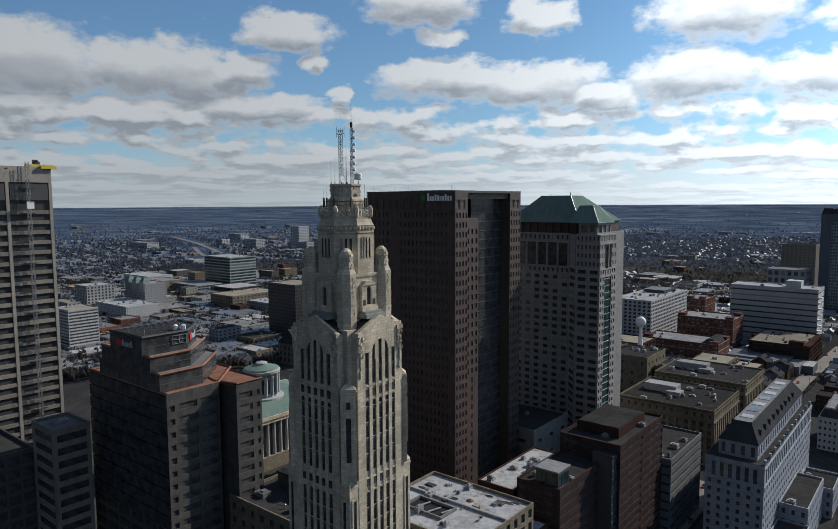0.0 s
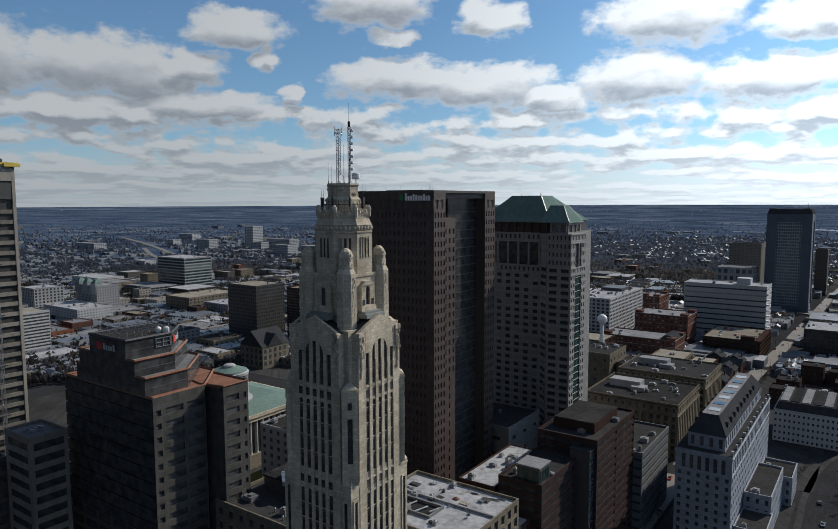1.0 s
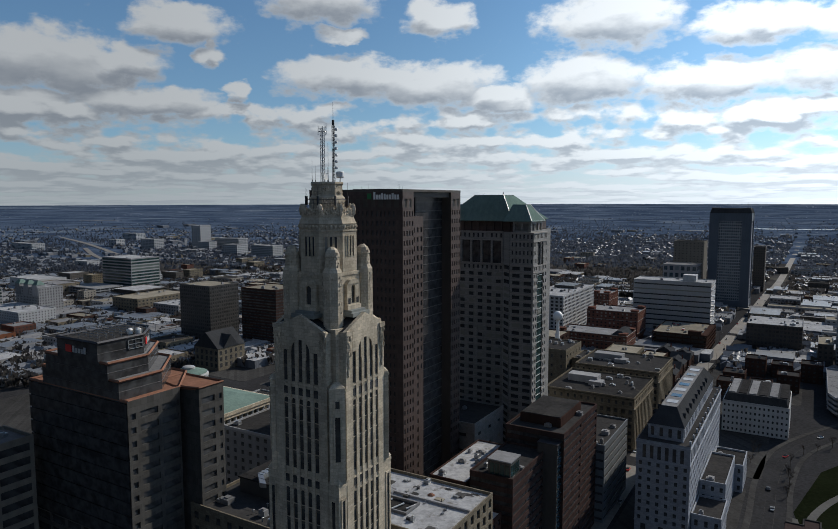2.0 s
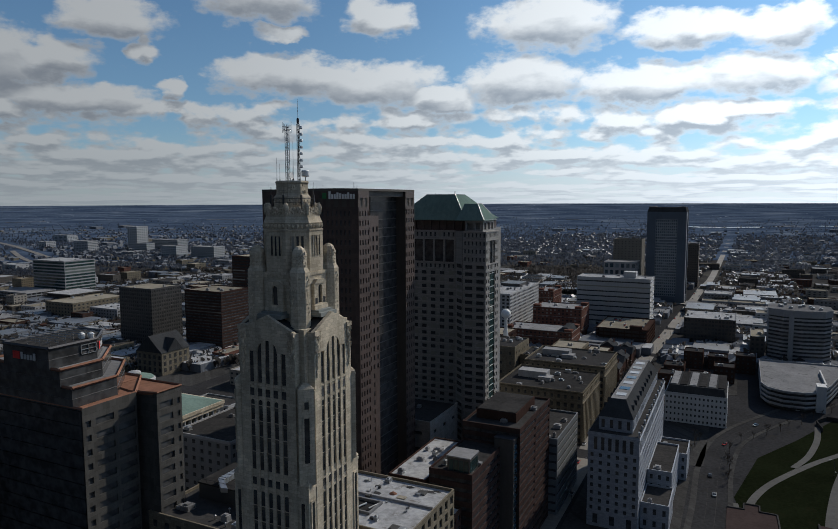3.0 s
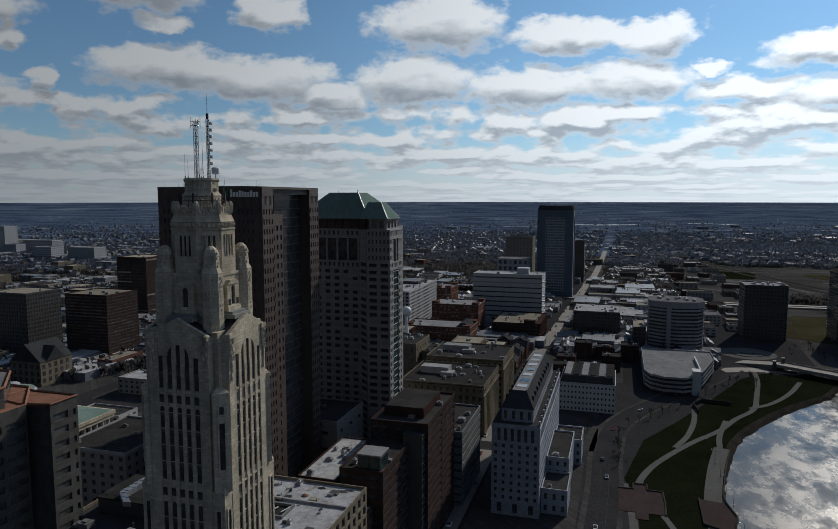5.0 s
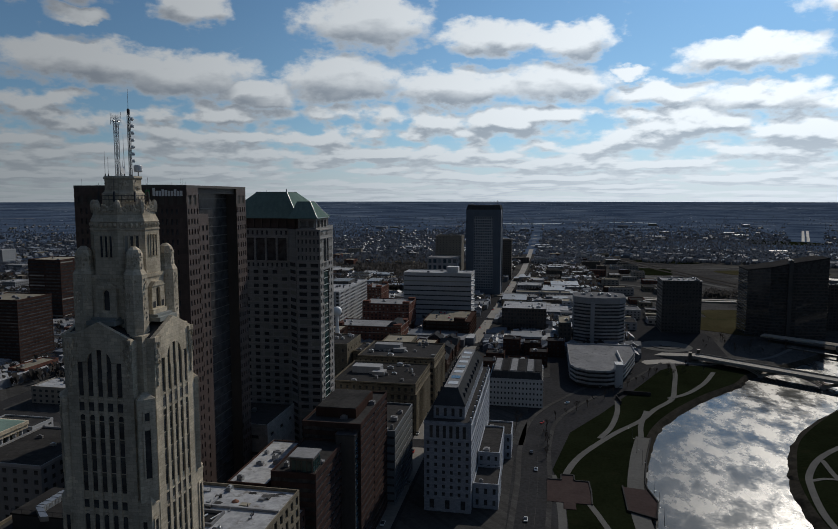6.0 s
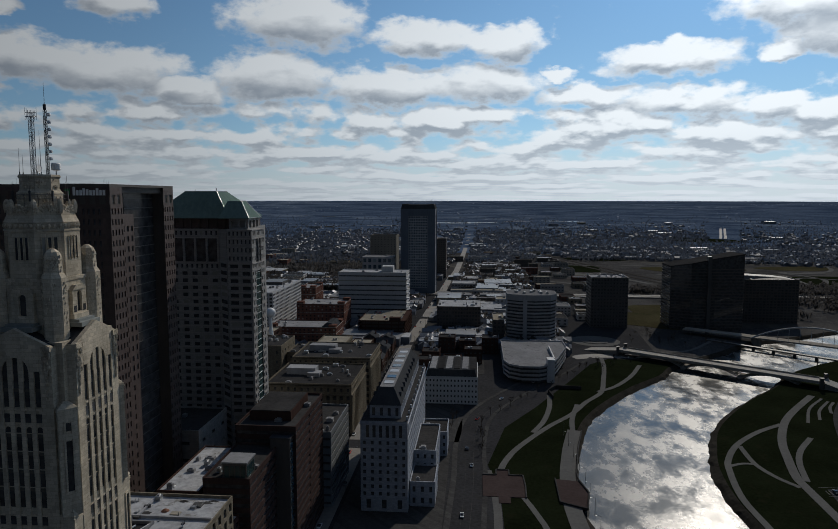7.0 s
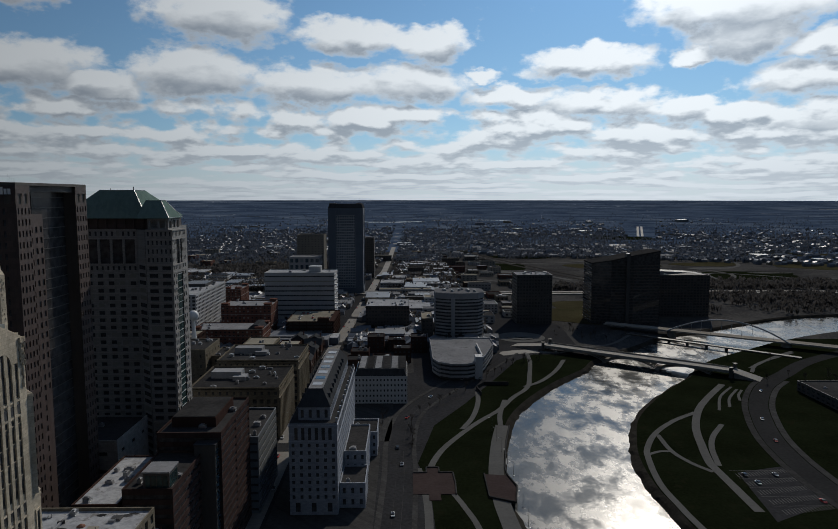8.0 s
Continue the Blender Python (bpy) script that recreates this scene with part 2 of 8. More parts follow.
YELLOW = surface("yellow_paint", (0.55, 0.42, 0.08), 0.55, 0.15, 0.2, 1.5, 0.05)
RED = surface("red_paint", (0.55, 0.03, 0.03), 0.5, 0.1, 0.2, 1.5, 0.03)
GREEN = surface("green_paint", (0.03, 0.18, 0.06), 0.5, 0.1, 0.2, 1.5, 0.03)
ASPHALT = surface("asphalt", (0.037, 0.037, 0.039), 0.9, 0.3, 0.03, 0.5, 0.2, stain=(0.037, 0.036, 0.035))
ROADPALE = surface("worn_concrete_road", (0.18, 0.167, 0.15), 0.75, 0.3, 0.03, 0.4, 0.1, spec=0.15)
GLINT = surface("worn_motorway", (0.20, 0.195, 0.19), 0.7, 0.2, 0.01, 0.1, 0.0, spec=0.06)
# PAVE, PATH_M and GRASS have cloud shade put into their low base colours.
PAVE = surface("pavement_concrete", (0.052, 0.051, 0.05), 0.9, 0.35, 0.04, 0.6, 0.2, each=0.15, course=(3.0, 3.0))
PATH_M = surface("park_path_concrete", (0.112, 0.110, 0.105), 0.9, 0.18, 0.05, 0.8, 0.15)
PLAZA = surface("red_plaza_paving", (0.056, 0.042, 0.040), 0.85, 0.25, 0.08, 0.9, 0.2)
GRASS = surface("shaded_winter_lawn", (0.0095, 0.0125, 0.0062), 0.95, 0.5, 0.03, 0.6, 0.5, stain=(0.014, 0.015, 0.008))
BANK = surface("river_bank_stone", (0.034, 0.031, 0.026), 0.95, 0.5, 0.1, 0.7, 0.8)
BARK = surface("grey_bark", (0.09, 0.075, 0.062), 0.95, 0.35, 0.3, 3.0, 0.4)
TWIG = surface("bare_twigs", (0.075, 0.06, 0.05), 0.95, 0.4, 0.05, 0.5, 0.0, each=0.2)
PANE = glass("window_glass", (0.040, 0.043, 0.047))
PANE_BLACK = glass("black_curtain_glass", (0.048, 0.048, 0.050), 0.16, 0.02, (0.06, 0.06, 0.058), 0.12)
SPANDREL_BRONZE = surface("dark_bronze_spandrel", (0.085, 0.078, 0.066), 0.6, 0.3, 0.2, 1.5, 0.1)
PANE_DARK = glass("dark_window_glass", (0.055, 0.056, 0.058), 0.06, 0.03, (0.10, 0.10, 0.095))
PANE_GREEN = glass("green_curtain_glass", (0.025, 0.05, 0.05), 0.07, 0.05, (0.14, 0.17, 0.16))
PANE_BLUE = glass("blue_curtain_glass", (0.03, 0.055, 0.075), 0.06, 0.06, (0.2, 0.24, 0.26))
# This road's base colour is lowered in place of cloud shade.
RIVER_ROAD = surface("shaded_park_road", (0.032, 0.032, 0.032), 0.9, 0.25, 0.03, 0.4, 0.15)
PANE_PALE = glass("window_with_blinds", (0.03, 0.03, 0.032), 0.1, 0.35, (0.34, 0.33, 0.30))


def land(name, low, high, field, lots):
    """Land beyond the centre: bare woods and suburbs in belts that lie across the view, with open fields and pale lots.
    Far haze enters through the colours given.
    """
    m = bpy.data.materials.new(name)
    m.use_nodes = True
    t = Nodes(m.node_tree)
    p = t.n["Principled BSDF"]
    co = t.add("ShaderNodeTexCoord").outputs["Object"]
    x, y, _ = t.split(co)
    east = t.math("ADD", x, 20.0)
    away = t.math("SQRT", t.math("ADD", t.math("MULTIPLY", east, east), t.math("MULTIPLY", y, y)))
    turn = t.math("MULTIPLY", t.math("ARCTAN2", east, y), 3200.0)
    belts = t.combine(turn, away, 0.0)
    big = t.noise(t.vmath("MULTIPLY", belts, (0.5, 1.0, 1.0)), 0.0026, 5.0, 0.6)
    mid = t.noise(t.vmath("MULTIPLY", belts, (0.45, 1.0, 1.0)), 0.011, 5.0, 0.65)
    fine = t.noise(belts, 0.09, 4.0, 0.7)
    f = t.math("ADD", t.math("MULTIPLY", mid, 0.62), t.math("MULTIPLY", fine, 0.38))
    base = t.mix(t.ramp(f, 0.42, 0.58), low, high)
    open_land = t.math("MULTIPLY", t.ramp(big, 0.50, 0.62), t.ramp(mid, 0.44, 0.60))
    base = t.mix(t.math("MULTIPLY", open_land, 0.7), base, field)
    speck = t.math("MULTIPLY", t.ramp(t.noise(t.vmath("MULTIPLY", belts, (0.7, 1.0, 1.0)), 0.075, 2.0, 0.5), 0.665, 0.70), t.ramp(t.noise(belts, 0.004, 2.0, 0.5), 0.52, 0.60))
    base = t.mix(t.math("MULTIPLY", speck, 0.8), base, lots)
    t.l.new(base, p.inputs["Base Color"])
    p.inputs["Roughness"].default_value = 1.0
    p.inputs["Specular IOR Level"].default_value = 0.0
    return m


# The far land's base colours are blued to stand in for distance haze.
HAZED_LAND = land("hazed_far_land", (0.036, 0.056, 0.094), (0.082, 0.112, 0.164), (0.150, 0.182, 0.225), (0.55, 0.58, 0.62))
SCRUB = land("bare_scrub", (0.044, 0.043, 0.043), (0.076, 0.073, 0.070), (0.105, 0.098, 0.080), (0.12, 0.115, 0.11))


def water():
    m = bpy.data.materials.new("river_water")
    m.use_nodes = True
    t = Nodes(m.node_tree)
    p = t.n["Principled BSDF"]
    co = t.add("ShaderNodeTexCoord").outputs["Object"]
    p.inputs["Base Color"].default_value = (0.018, 0.022, 0.024, 1.0)
    p.inputs["Specular IOR Level"].default_value = 0.5
    p.inputs["IOR"].default_value = 1.33
    wide = t.noise(t.vmath("MULTIPLY", co, (1.0, 0.6, 1.0)), 0.05, 9.0, 0.72)
    calm = t.ramp(wide, 0.30, 0.72)
    t.put(p.inputs["Roughness"], t.ramp(calm, 0.0, 1.0, 0.14, 0.38))
    ripple = t.noise(t.vmath("MULTIPLY", co, (0.7, 1.5, 1.0)), 0.55, 7.0, 0.68)
    b = t.add("ShaderNodeBump")
    b.inputs["Distance"].default_value = 0.25
    t.put(b.inputs["Strength"], t.ramp(calm, 0.0, 1.0, 0.08, 0.30))
    t.l.new(ripple, b.inputs["Height"])
    t.l.new(b.outputs[0], p.inputs["Normal"])
    return m


WATER = water()

DARKBED = surface("rail_ballast", (0.05, 0.046, 0.042), 0.95, 0.4, 0.03, 0.4, 0.2)
MEADOW = surface("rough_meadow", (0.048, 0.043, 0.024), 0.95, 0.45, 0.012, 0.12, 0.3, stain=(0.03, 0.036, 0.016))
TRIM_STONE = surface("pale_granite_trim", (0.29, 0.27, 0.25), 0.7, 0.15, 0.05, 1.0, 0.1)
GRIDSTONE = surface("pale_window_grid", (0.21, 0.235, 0.265), 0.6, 0.2, 0.05, 1.0, 0.1)
BLUESTONE = surface("blue_grey_panels", (0.078, 0.100, 0.130), 0.6, 0.2, 0.05, 1.0, 0.1)
LEDGE = surface("weathered_lead", (0.20, 0.215, 0.205), 0.7, 0.3, 0.1, 1.2, 0.1)
SPANDREL = surface("stained_concrete_band", (0.21, 0.192, 0.165), 0.85, 0.3, 0.06, 1.0, 0.2, each=0.12)

# Mesh tools.


class Mesh:
    """Gathers vertices and faces for one mesh."""

    def __init__(self):
        self.v, self.f = [], []

    def face_ring(self, pts):
        n = len(self.v)
        self.v += [tuple(p) for p in pts]
        self.f.append(tuple(range(n, n + len(pts))))

    def box(self, x0, x1, y0, y1, z0, z1):
        n = len(self.v)
        self.v += [(x0, y0, z0), (x1, y0, z0), (x1, y1, z0), (x0, y1, z0), (x0, y0, z1), (x1, y0, z1), (x1, y1, z1), (x0, y1, z1)]
        self.f += [(n + 3, n + 2, n + 1, n), (n + 4, n + 5, n + 6, n + 7), (n, n + 1, n + 5, n + 4), (n + 1, n + 2, n + 6, n + 5),
                   (n + 2, n + 3, n + 7, n + 6), (n + 3, n, n + 4, n + 7)]
        return self

    def loft(self, rings, cap=True):
        """Rings of equal length, counter-clockwise from above, bottom to top."""
        n, k = len(self.v), len(rings[0])
        for r in rings:
            self.v += [tuple(p) for p in r]
        for i in range(len(rings) - 1):
            for j in range(k):
                a, b = n + i * k + j, n + i * k + (j + 1) % k
                self.f.append((a, b, b + k, a + k))
        if cap:
            self.f.append(tuple(n + j for j in reversed(range(k))))
            self.f.append(tuple(n + (len(rings) - 1) * k + j for j in range(k)))
        return self

    def prism(self, poly, z0, z1, top=1.0, centre=(0.0, 0.0)):
        cx, cy = centre
        return self.loft([[(x, y, z0) for x, y in poly], [(cx + (x - cx) * top, cy + (y - cy) * top, z1) for x, y in poly]])

    def tube(self, a, b, r0, r1=None, k=6):
        a, b = Vector(a), Vector(b)
        q = (b - a).to_track_quat("Z", "Y")
        r1 = r0 if r1 is None else r1
        ring = lambda c, r: [c + q @ Vector((r * math.cos(i * math.tau / k), r * math.sin(i * math.tau / k), 0.0)) for i in range(k)]
        return self.loft([ring(a, r0), ring(b, r1)])

    def round(self, cx, cy, levels, k=16):
        """A turned body: levels of (radius, z)."""
        return self.loft([[(cx + r * math.cos(i * math.tau / k), cy + r * math.sin(i * math.tau / k), z) for i in range(k)] for r, z in levels])

    def data(self, name, mats):
        me = bpy.data.meshes.new(name)
        me.from_pydata(self.v, [], self.f)
        for m in mats if isinstance(mats, (list, tuple)) else [mats]:
            me.materials.append(m)
        return me


def ngon(r, k, turn=0.0, cx=0.0, cy=0.0):
    return [(cx + r * math.cos(turn + i * math.tau / k), cy + r * math.sin(turn + i * math.tau / k)) for i in range(k)]


def thing(name, label, category, x, y, z=0.0, group=""):
    ob = new(name)
    ob.empty_display_size = 1.0
    ob.location = (x, y, z)
    return tagged(ob, label, category, group)


def part(name, mesh, mats, parent, label="", kind=""):
    """Links a mesh as one object under a thing or a part."""
    ob = new(name, mesh.data(name, mats) if isinstance(mesh, Mesh) else mesh)
    ob.parent = parent
    return tagged(ob, label, kind=kind)


def lone(name, mesh, mats, label, category="", kind=""):
    return tagged(new(name, mesh.data(name, mats)), label, category, kind=kind)


# Facades. A side is named by the way it faces: "n" is -y, "s" +y, "w" +x, "e" -x.


def slab(mesh, side, plane, a0, a1, d0, d1, z0, z1):
    """A box on a facade: a0 to a1 along it, d0 to d1 behind its plane (negative: proud of it)."""
    if side == "n":
        mesh.box(a0, a1, plane + d0, plane + d1, z0, z1)
    elif side == "s":
        mesh.box(a0, a1, plane - d1, plane - d0, z0, z1)
    elif side == "w":
        mesh.box(plane - d1, plane - d0, a0, a1, z0, z1)
    else:
        mesh.box(plane + d0, plane + d1, a0, a1, z0, z1)


def spot(side, plane, a, d):
    return {"n": (a, plane + d), "s": (a, plane - d), "w": (plane - d, a), "e": (plane + d, a)}[side]


class Facade:
    """One connected wall sheet with deep window openings, and where the panes go."""

    def __init__(self, depth=0.5):
        self.wall, self.depth, self.panes, self.index = Mesh(), depth, [], {}

    def vert(self, side, plane, a, d, z):
        p = (*spot(side, plane, a, d), z)
        key = (round(p[0], 2), round(p[1], 2), round(p[2], 2))
        if key not in self.index:
            self.index[key] = len(self.wall.v)
            self.wall.v.append(p)
        return self.index[key]

    def quad(self, side, plane, pts):
        ids = [self.vert(side, plane, *p) for p in pts]
        if len(set(ids)) == 4:
            self.wall.f.append(tuple(ids) if side in "nw" else tuple(reversed(ids)))

    def panel(self, side, plane, a0, a1, z0, z1, d=0.0):
        self.quad(side, plane, [(a0, d, z0), (a1, d, z0), (a1, d, z1), (a0, d, z1)])

    def grid(self, side, plane, a0, a1, z0, z1, cols, rows, wide, high, sill=0.3, glaze=True):
        bay, storey, d = (a1 - a0) / cols, (z1 - z0) / rows, self.depth
        ww, wh = bay * wide, storey * high
        az = [a0] + [a0 + bay * (c + 0.5) + s * ww / 2 for c in range(cols) for s in (-1, 1)] + [a1]
        zs = [z0]
        for r in range(rows):
            zs += [z0 + storey * (r + sill), min(z0 + storey * (r + sill) + wh, z1)]
        zs.append(z1)
        for j in range(len(zs) - 1):
            for i in range(len(az) - 1):
                l, r, lo, hi = az[i], az[i + 1], zs[j], zs[j + 1]
                if i % 2 and j % 2:
                    self.quad(side, plane, [(l, 0, lo), (r, 0, lo), (r, d, lo), (l, d, lo)])
                    self.quad(side, plane, [(l, d, hi), (r, d, hi), (r, 0, hi), (l, 0, hi)])
                    self.quad(side, plane, [(l, 0, lo), (l, d, lo), (l, d, hi), (l, 0, hi)])
                    self.quad(side, plane, [(r, d, lo), (r, 0, lo), (r, 0, hi), (r, d, hi)])
                    if glaze:
                        self.panes.append((side, plane, (l + r) / 2, (lo + hi) / 2, ww, hi - lo))
                else:
                    self.panel(side, plane, l, r, lo, hi)

    def build(self, parent, wall_mat, pane_mat, cap=220, near=(-25.0, 0.0, 150.0), wall_name="wall"):
        part(wall_name, self.wall, wall_mat, parent)
        if not self.panes:
            return
        d, eye = self.depth, Vector(near) - parent.location
        if parent.parent is None and eye.length > 620.0:
            cap = 0
        self.panes.sort(key=lambda w: (Vector((*spot(w[0], w[1], w[2], d), w[3])) - eye).length)
        meshes, rest = {}, Mesh()
        for i, (side, plane, a, z, w, h) in enumerate(self.panes):
            w, h = round(w, 3), round(h, 3)
            if i >= cap:
                slab(rest, side, plane, a - w / 2, a + w / 2, d - 0.14, d - 0.004, z - h / 2, z + h / 2)
                continue
            key = (side in "ns", w, h)
            if key not in meshes:
                m = Mesh()
                if key[0]:
                    m.box(-w / 2, w / 2, -0.07, 0.066, -h / 2, h / 2)
                else:
                    m.box(-0.066, 0.07, -w / 2, w / 2, -h / 2, h / 2)
                meshes[key] = m.data("window", pane_mat)
            ob = new("window", meshes[key])
            ob.parent = parent
            ob.location = (*spot(side, plane, a, d - 0.07), z)
        if rest.v:
            part("window_rest", rest, pane_mat, parent, kind="stuff")


def roof_units(parent, x0, x1, y0, y1, z, count, seed, mat=None):
    """Ventilation boxes and pipes on a flat roof, each a part with a hood and a base."""
    r = random.Random(seed)
    for _ in range(count):
        w, d, h = r.uniform(1.2, 4.0), r.uniform(1.2, 3.2), r.uniform(0.8, 2.2)
        x, y = r.uniform(x0 + 2.5, x1 - 2.5), r.uniform(y0 + 2.5, y1 - 2.5)
        m = Mesh().box(x - w / 2, x + w / 2, y - d / 2, y + d / 2, z + 0.25, z + h)
        m.box(x - w / 2 - 0.12, x + w / 2 + 0.12, y - d / 2 - 0.12, y + d / 2 + 0.12, z, z + 0.25)
        m.box(x - w / 4, x + w / 4, y - d / 4, y + d / 4, z + h, z + h + 0.35)
        part("roof_unit", m, mat or r.choice([STEEL, GREYWALL, ROOF_GREY]), parent)


def flat_roof(parent, x0, x1, y0, y1, z, mat, rim_mat, rim=0.9, thick=0.45):
    """A flat roof with a parapet round it."""
    part("roof", Mesh().box(x0 + thick, x1 - thick, y0 + thick, y1 - thick, z - 0.5, z), mat, parent)
    m = Mesh().box(x0, x1, y0, y0 + thick, z - 0.5, z + rim).box(x0, x1, y1 - thick, y1, z - 0.5, z + rim)
    m.box(x0, x0 + thick, y0 + thick, y1 - thick, z - 0.5, z + rim).box(x1 - thick, x1, y0 + thick, y1 - thick, z - 0.5, z + rim)
    part("parapet", m, rim_mat, parent)


def block(name, label, category, x0, x1, y0, y1, h, wall=CONCRETE, pane=PANE, roof=ROOF_DARK, storey=3.8, bay=4.0, wide=0.6, high=0.55,
          depth=0.4, base=0.0, cap=60, units=3, sides="nw", seed=1, rim=0.9, group="", core=None):
    """A plain town building: core, facades with openings on all sides, roof, parapet and roof units."""
    ob = thing(name, label, category, (x0 + x1) / 2, (y0 + y1) / 2, base, group)
    hx, hy = (x1 - x0) / 2, (y1 - y0) / 2
    f = Facade(depth)
    part("core", Mesh().box(-hx + depth, hx - depth, -hy + depth, hy - depth, 0.0, h - 0.6), core or PANE_DARK, ob)
    rows = max(1, round((h - 1.0) / storey))
    nx, ny = max(1, round(2 * hx / bay)), max(1, round(2 * hy / bay))
    for side, plane, a, n in (("n", -hy, hx, nx), ("s", hy, hx, nx), ("w", hx, hy, ny), ("e", -hx, hy, ny)):
        f.grid(side, plane, -a, a, 0.0, h - 0.5, n, rows, wide, high, glaze=side in sides)
    f.build(ob, wall, pane, cap)
    flat_roof(ob, -hx - 0.03, hx + 0.03, -hy - 0.03, hy + 0.03, h, roof, wall, rim)
    if units:
        roof_units(ob, -hx, hx, -hy, hy, h, units, seed)
    return ob

# Ground, river, streets and park.
from mathutils.geometry import delaunay_2d_cdt

SHORE_A = [(30, -700), (30, 120), (27, 230), (25.5, 292), (22.8, 319), (26, 359), (33, 395), (45, 439), (65, 480), (96, 526), (129, 565), (150, 600),
           (207, 655), (252, 702), (301, 728), (436, 806), (540, 830), (800, 850), (1150, 800)]
SHORE_B = [(99, -700), (98, 120), (97, 290), (96, 327), (100, 365), (109, 398), (127, 443), (165, 498), (205, 543), (247, 597), (315, 649),
           (376, 690), (462, 732), (540, 745), (800, 750), (1150, 690)]


def smooth_line(pts, step=6):
    """Catmull-Rom through the points."""
    p = [Vector((a, b)) for a, b in pts]
    p = [2 * p[0] - p[1]] + p + [2 * p[-1] - p[-2]]
    out = []
    for i in range(1, len(p) - 2):
        for k in range(step):
            u = k / step
            out.append(0.5 * (2 * p[i] + (p[i + 1] - p[i - 1]) * u + (2 * p[i - 1] - 5 * p[i] + 4 * p[i + 1] - p[i + 2]) * u * u
                              + (3 * p[i] - p[i - 1] - 3 * p[i + 1] + p[i + 2]) * u ** 3))
    out.append(p[-2])
    return out


def offsets(line, d):
    """The line moved d to its left."""
    out = []
    for i, p in enumerate(line):
        a, b = line[max(i - 1, 0)], line[min(i + 1, len(line) - 1)]
        w = (b - a).normalized()
        out.append(p + Vector((-w.y, w.x)) * d)
    return out


def inside(p, poly):
    x, y, hit = p[0], p[1], False
    for i in range(len(poly)):
        (x0, y0), (x1, y1) = poly[i - 1][:2], poly[i][:2]
        if (y0 > y) != (y1 > y) and x < (x1 - x0) * (y - y0) / (y1 - y0) + x0:
            hit = not hit
    return hit


def rise(x, y):
    """Height of the land: flat near by, raised far off to fit the horizon in the camera's view."""
    r = math.hypot(x + 20.0, y)
    return 0.0 if r < 2000.0 else 121.0 * ((r - 2000.0) / 2850.0) ** 2


shore_a, shore_b = smooth_line(SHORE_A), smooth_line(SHORE_B)
edge_a, edge_b = offsets(shore_a, 5.0), offsets(shore_b, -5.0)
RIVER = edge_a + edge_b[::-1]
PARK_A = [Vector(p) for p in [(-16, 215), (-18, 330), (-24, 362), (-12, 425), (12, 470), (45, 540), (72, 600), (92, 622), (118, 622)]] + \
    [p for p in edge_a if 215 < p.y < 618][::-1]
PARK_B = [p for p in edge_b if 100 < p.y < 690] + [Vector(p) for p in [(460, 690), (460, 560), (330, 480), (330, 100)]]
DOWNTOWN = [Vector(p) for p in [(-720, -400), (-720, 760), (-330, 1250), (20, 1250), (95, 1000), (150, 760), (140, 612), (60, 520), (20, 400), (20, 215), (28, -400)]]


def make_ground():
    pts, edges = [], []

    def ring(poly, closed=True):
        n = len(pts)
        pts.extend([Vector((p[0], p[1])) for p in poly])
        edges.extend([(n + i, n + i + 1) for i in range(len(poly) - 1)] + ([(n + len(poly) - 1, n)] if closed else []))

    for poly in (RIVER, PARK_A, PARK_B, DOWNTOWN):
        ring(poly)
    r = 30.0
    while r < 4850.0:
        k = 120 if r > 1500 else 64
        pts.extend([Vector((-20 + r * math.cos(i * math.tau / k), r * math.sin(i * math.tau / k))) for i in range(k)])
        r += max(30.0, min(r * 0.12, 160.0))
    ring(ngon(4850.0, 160, 0.0, -20.0, 0.0))
    v, _, f, *_ = delaunay_2d_cdt(pts, edges, [], 0, 0.01)
    m = Mesh()
    m.v = [(p.x, p.y, rise(p.x, p.y)) for p in v]
    kinds = []
    for tri in f:
        c = sum((v[i] for i in tri), Vector((0.0, 0.0))) / len(tri)
        if inside(c, RIVER):
            continue
        m.f.append(tuple(tri))
        # Past 1750 m the ground takes the haze-tinted colours, nearer land plain scrub.
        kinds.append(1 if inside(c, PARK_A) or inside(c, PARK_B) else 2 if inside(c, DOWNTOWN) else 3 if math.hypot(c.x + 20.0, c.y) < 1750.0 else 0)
    me = m.data("ground", [HAZED_LAND, GRASS, ASPHALT, SCRUB])
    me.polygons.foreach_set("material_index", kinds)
    tagged(new("ground", me), "city ground, flat near by, with lawns, asphalt and haze-tinted far land", "ground", kind="structure")


make_ground()

w = Mesh()
w.face_ring([(p.x, p.y, -3.0) for p in offsets(shore_a, 2.0)] + [(p.x, p.y, -3.0) for p in offsets(shore_b, -2.0)[::-1]])
lone("river_water", w, WATER, "dark rippled river water mirroring cloud and sun", "river", "structure")
for line, edge in ((shore_a, edge_a), (shore_b, edge_b)):
    m, rr = Mesh(), random.Random(4)
    s = 1 if line is shore_a else -1
    rows = [[(p.x, p.y, 0.0) for p in edge],
            [(p.x + rr.uniform(-0.6, 0.6), p.y + rr.uniform(-0.6, 0.6), -1.2 + rr.uniform(-0.3, 0.3)) for p in offsets(line, s * 2.6)],
            [(p.x + rr.uniform(-1.0, 1.0), p.y + rr.uniform(-1.0, 1.0), -3.6) for p in offsets(line, -s * 0.6)]]
    for a, b in zip(rows, rows[1:]):
        for i in range(len(a) - 1):
            m.face_ring([a[i], a[i + 1], b[i + 1], b[i]] if s < 0 else [a[i + 1], a[i], b[i], b[i + 1]])
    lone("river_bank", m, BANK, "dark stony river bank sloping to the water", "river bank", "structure")


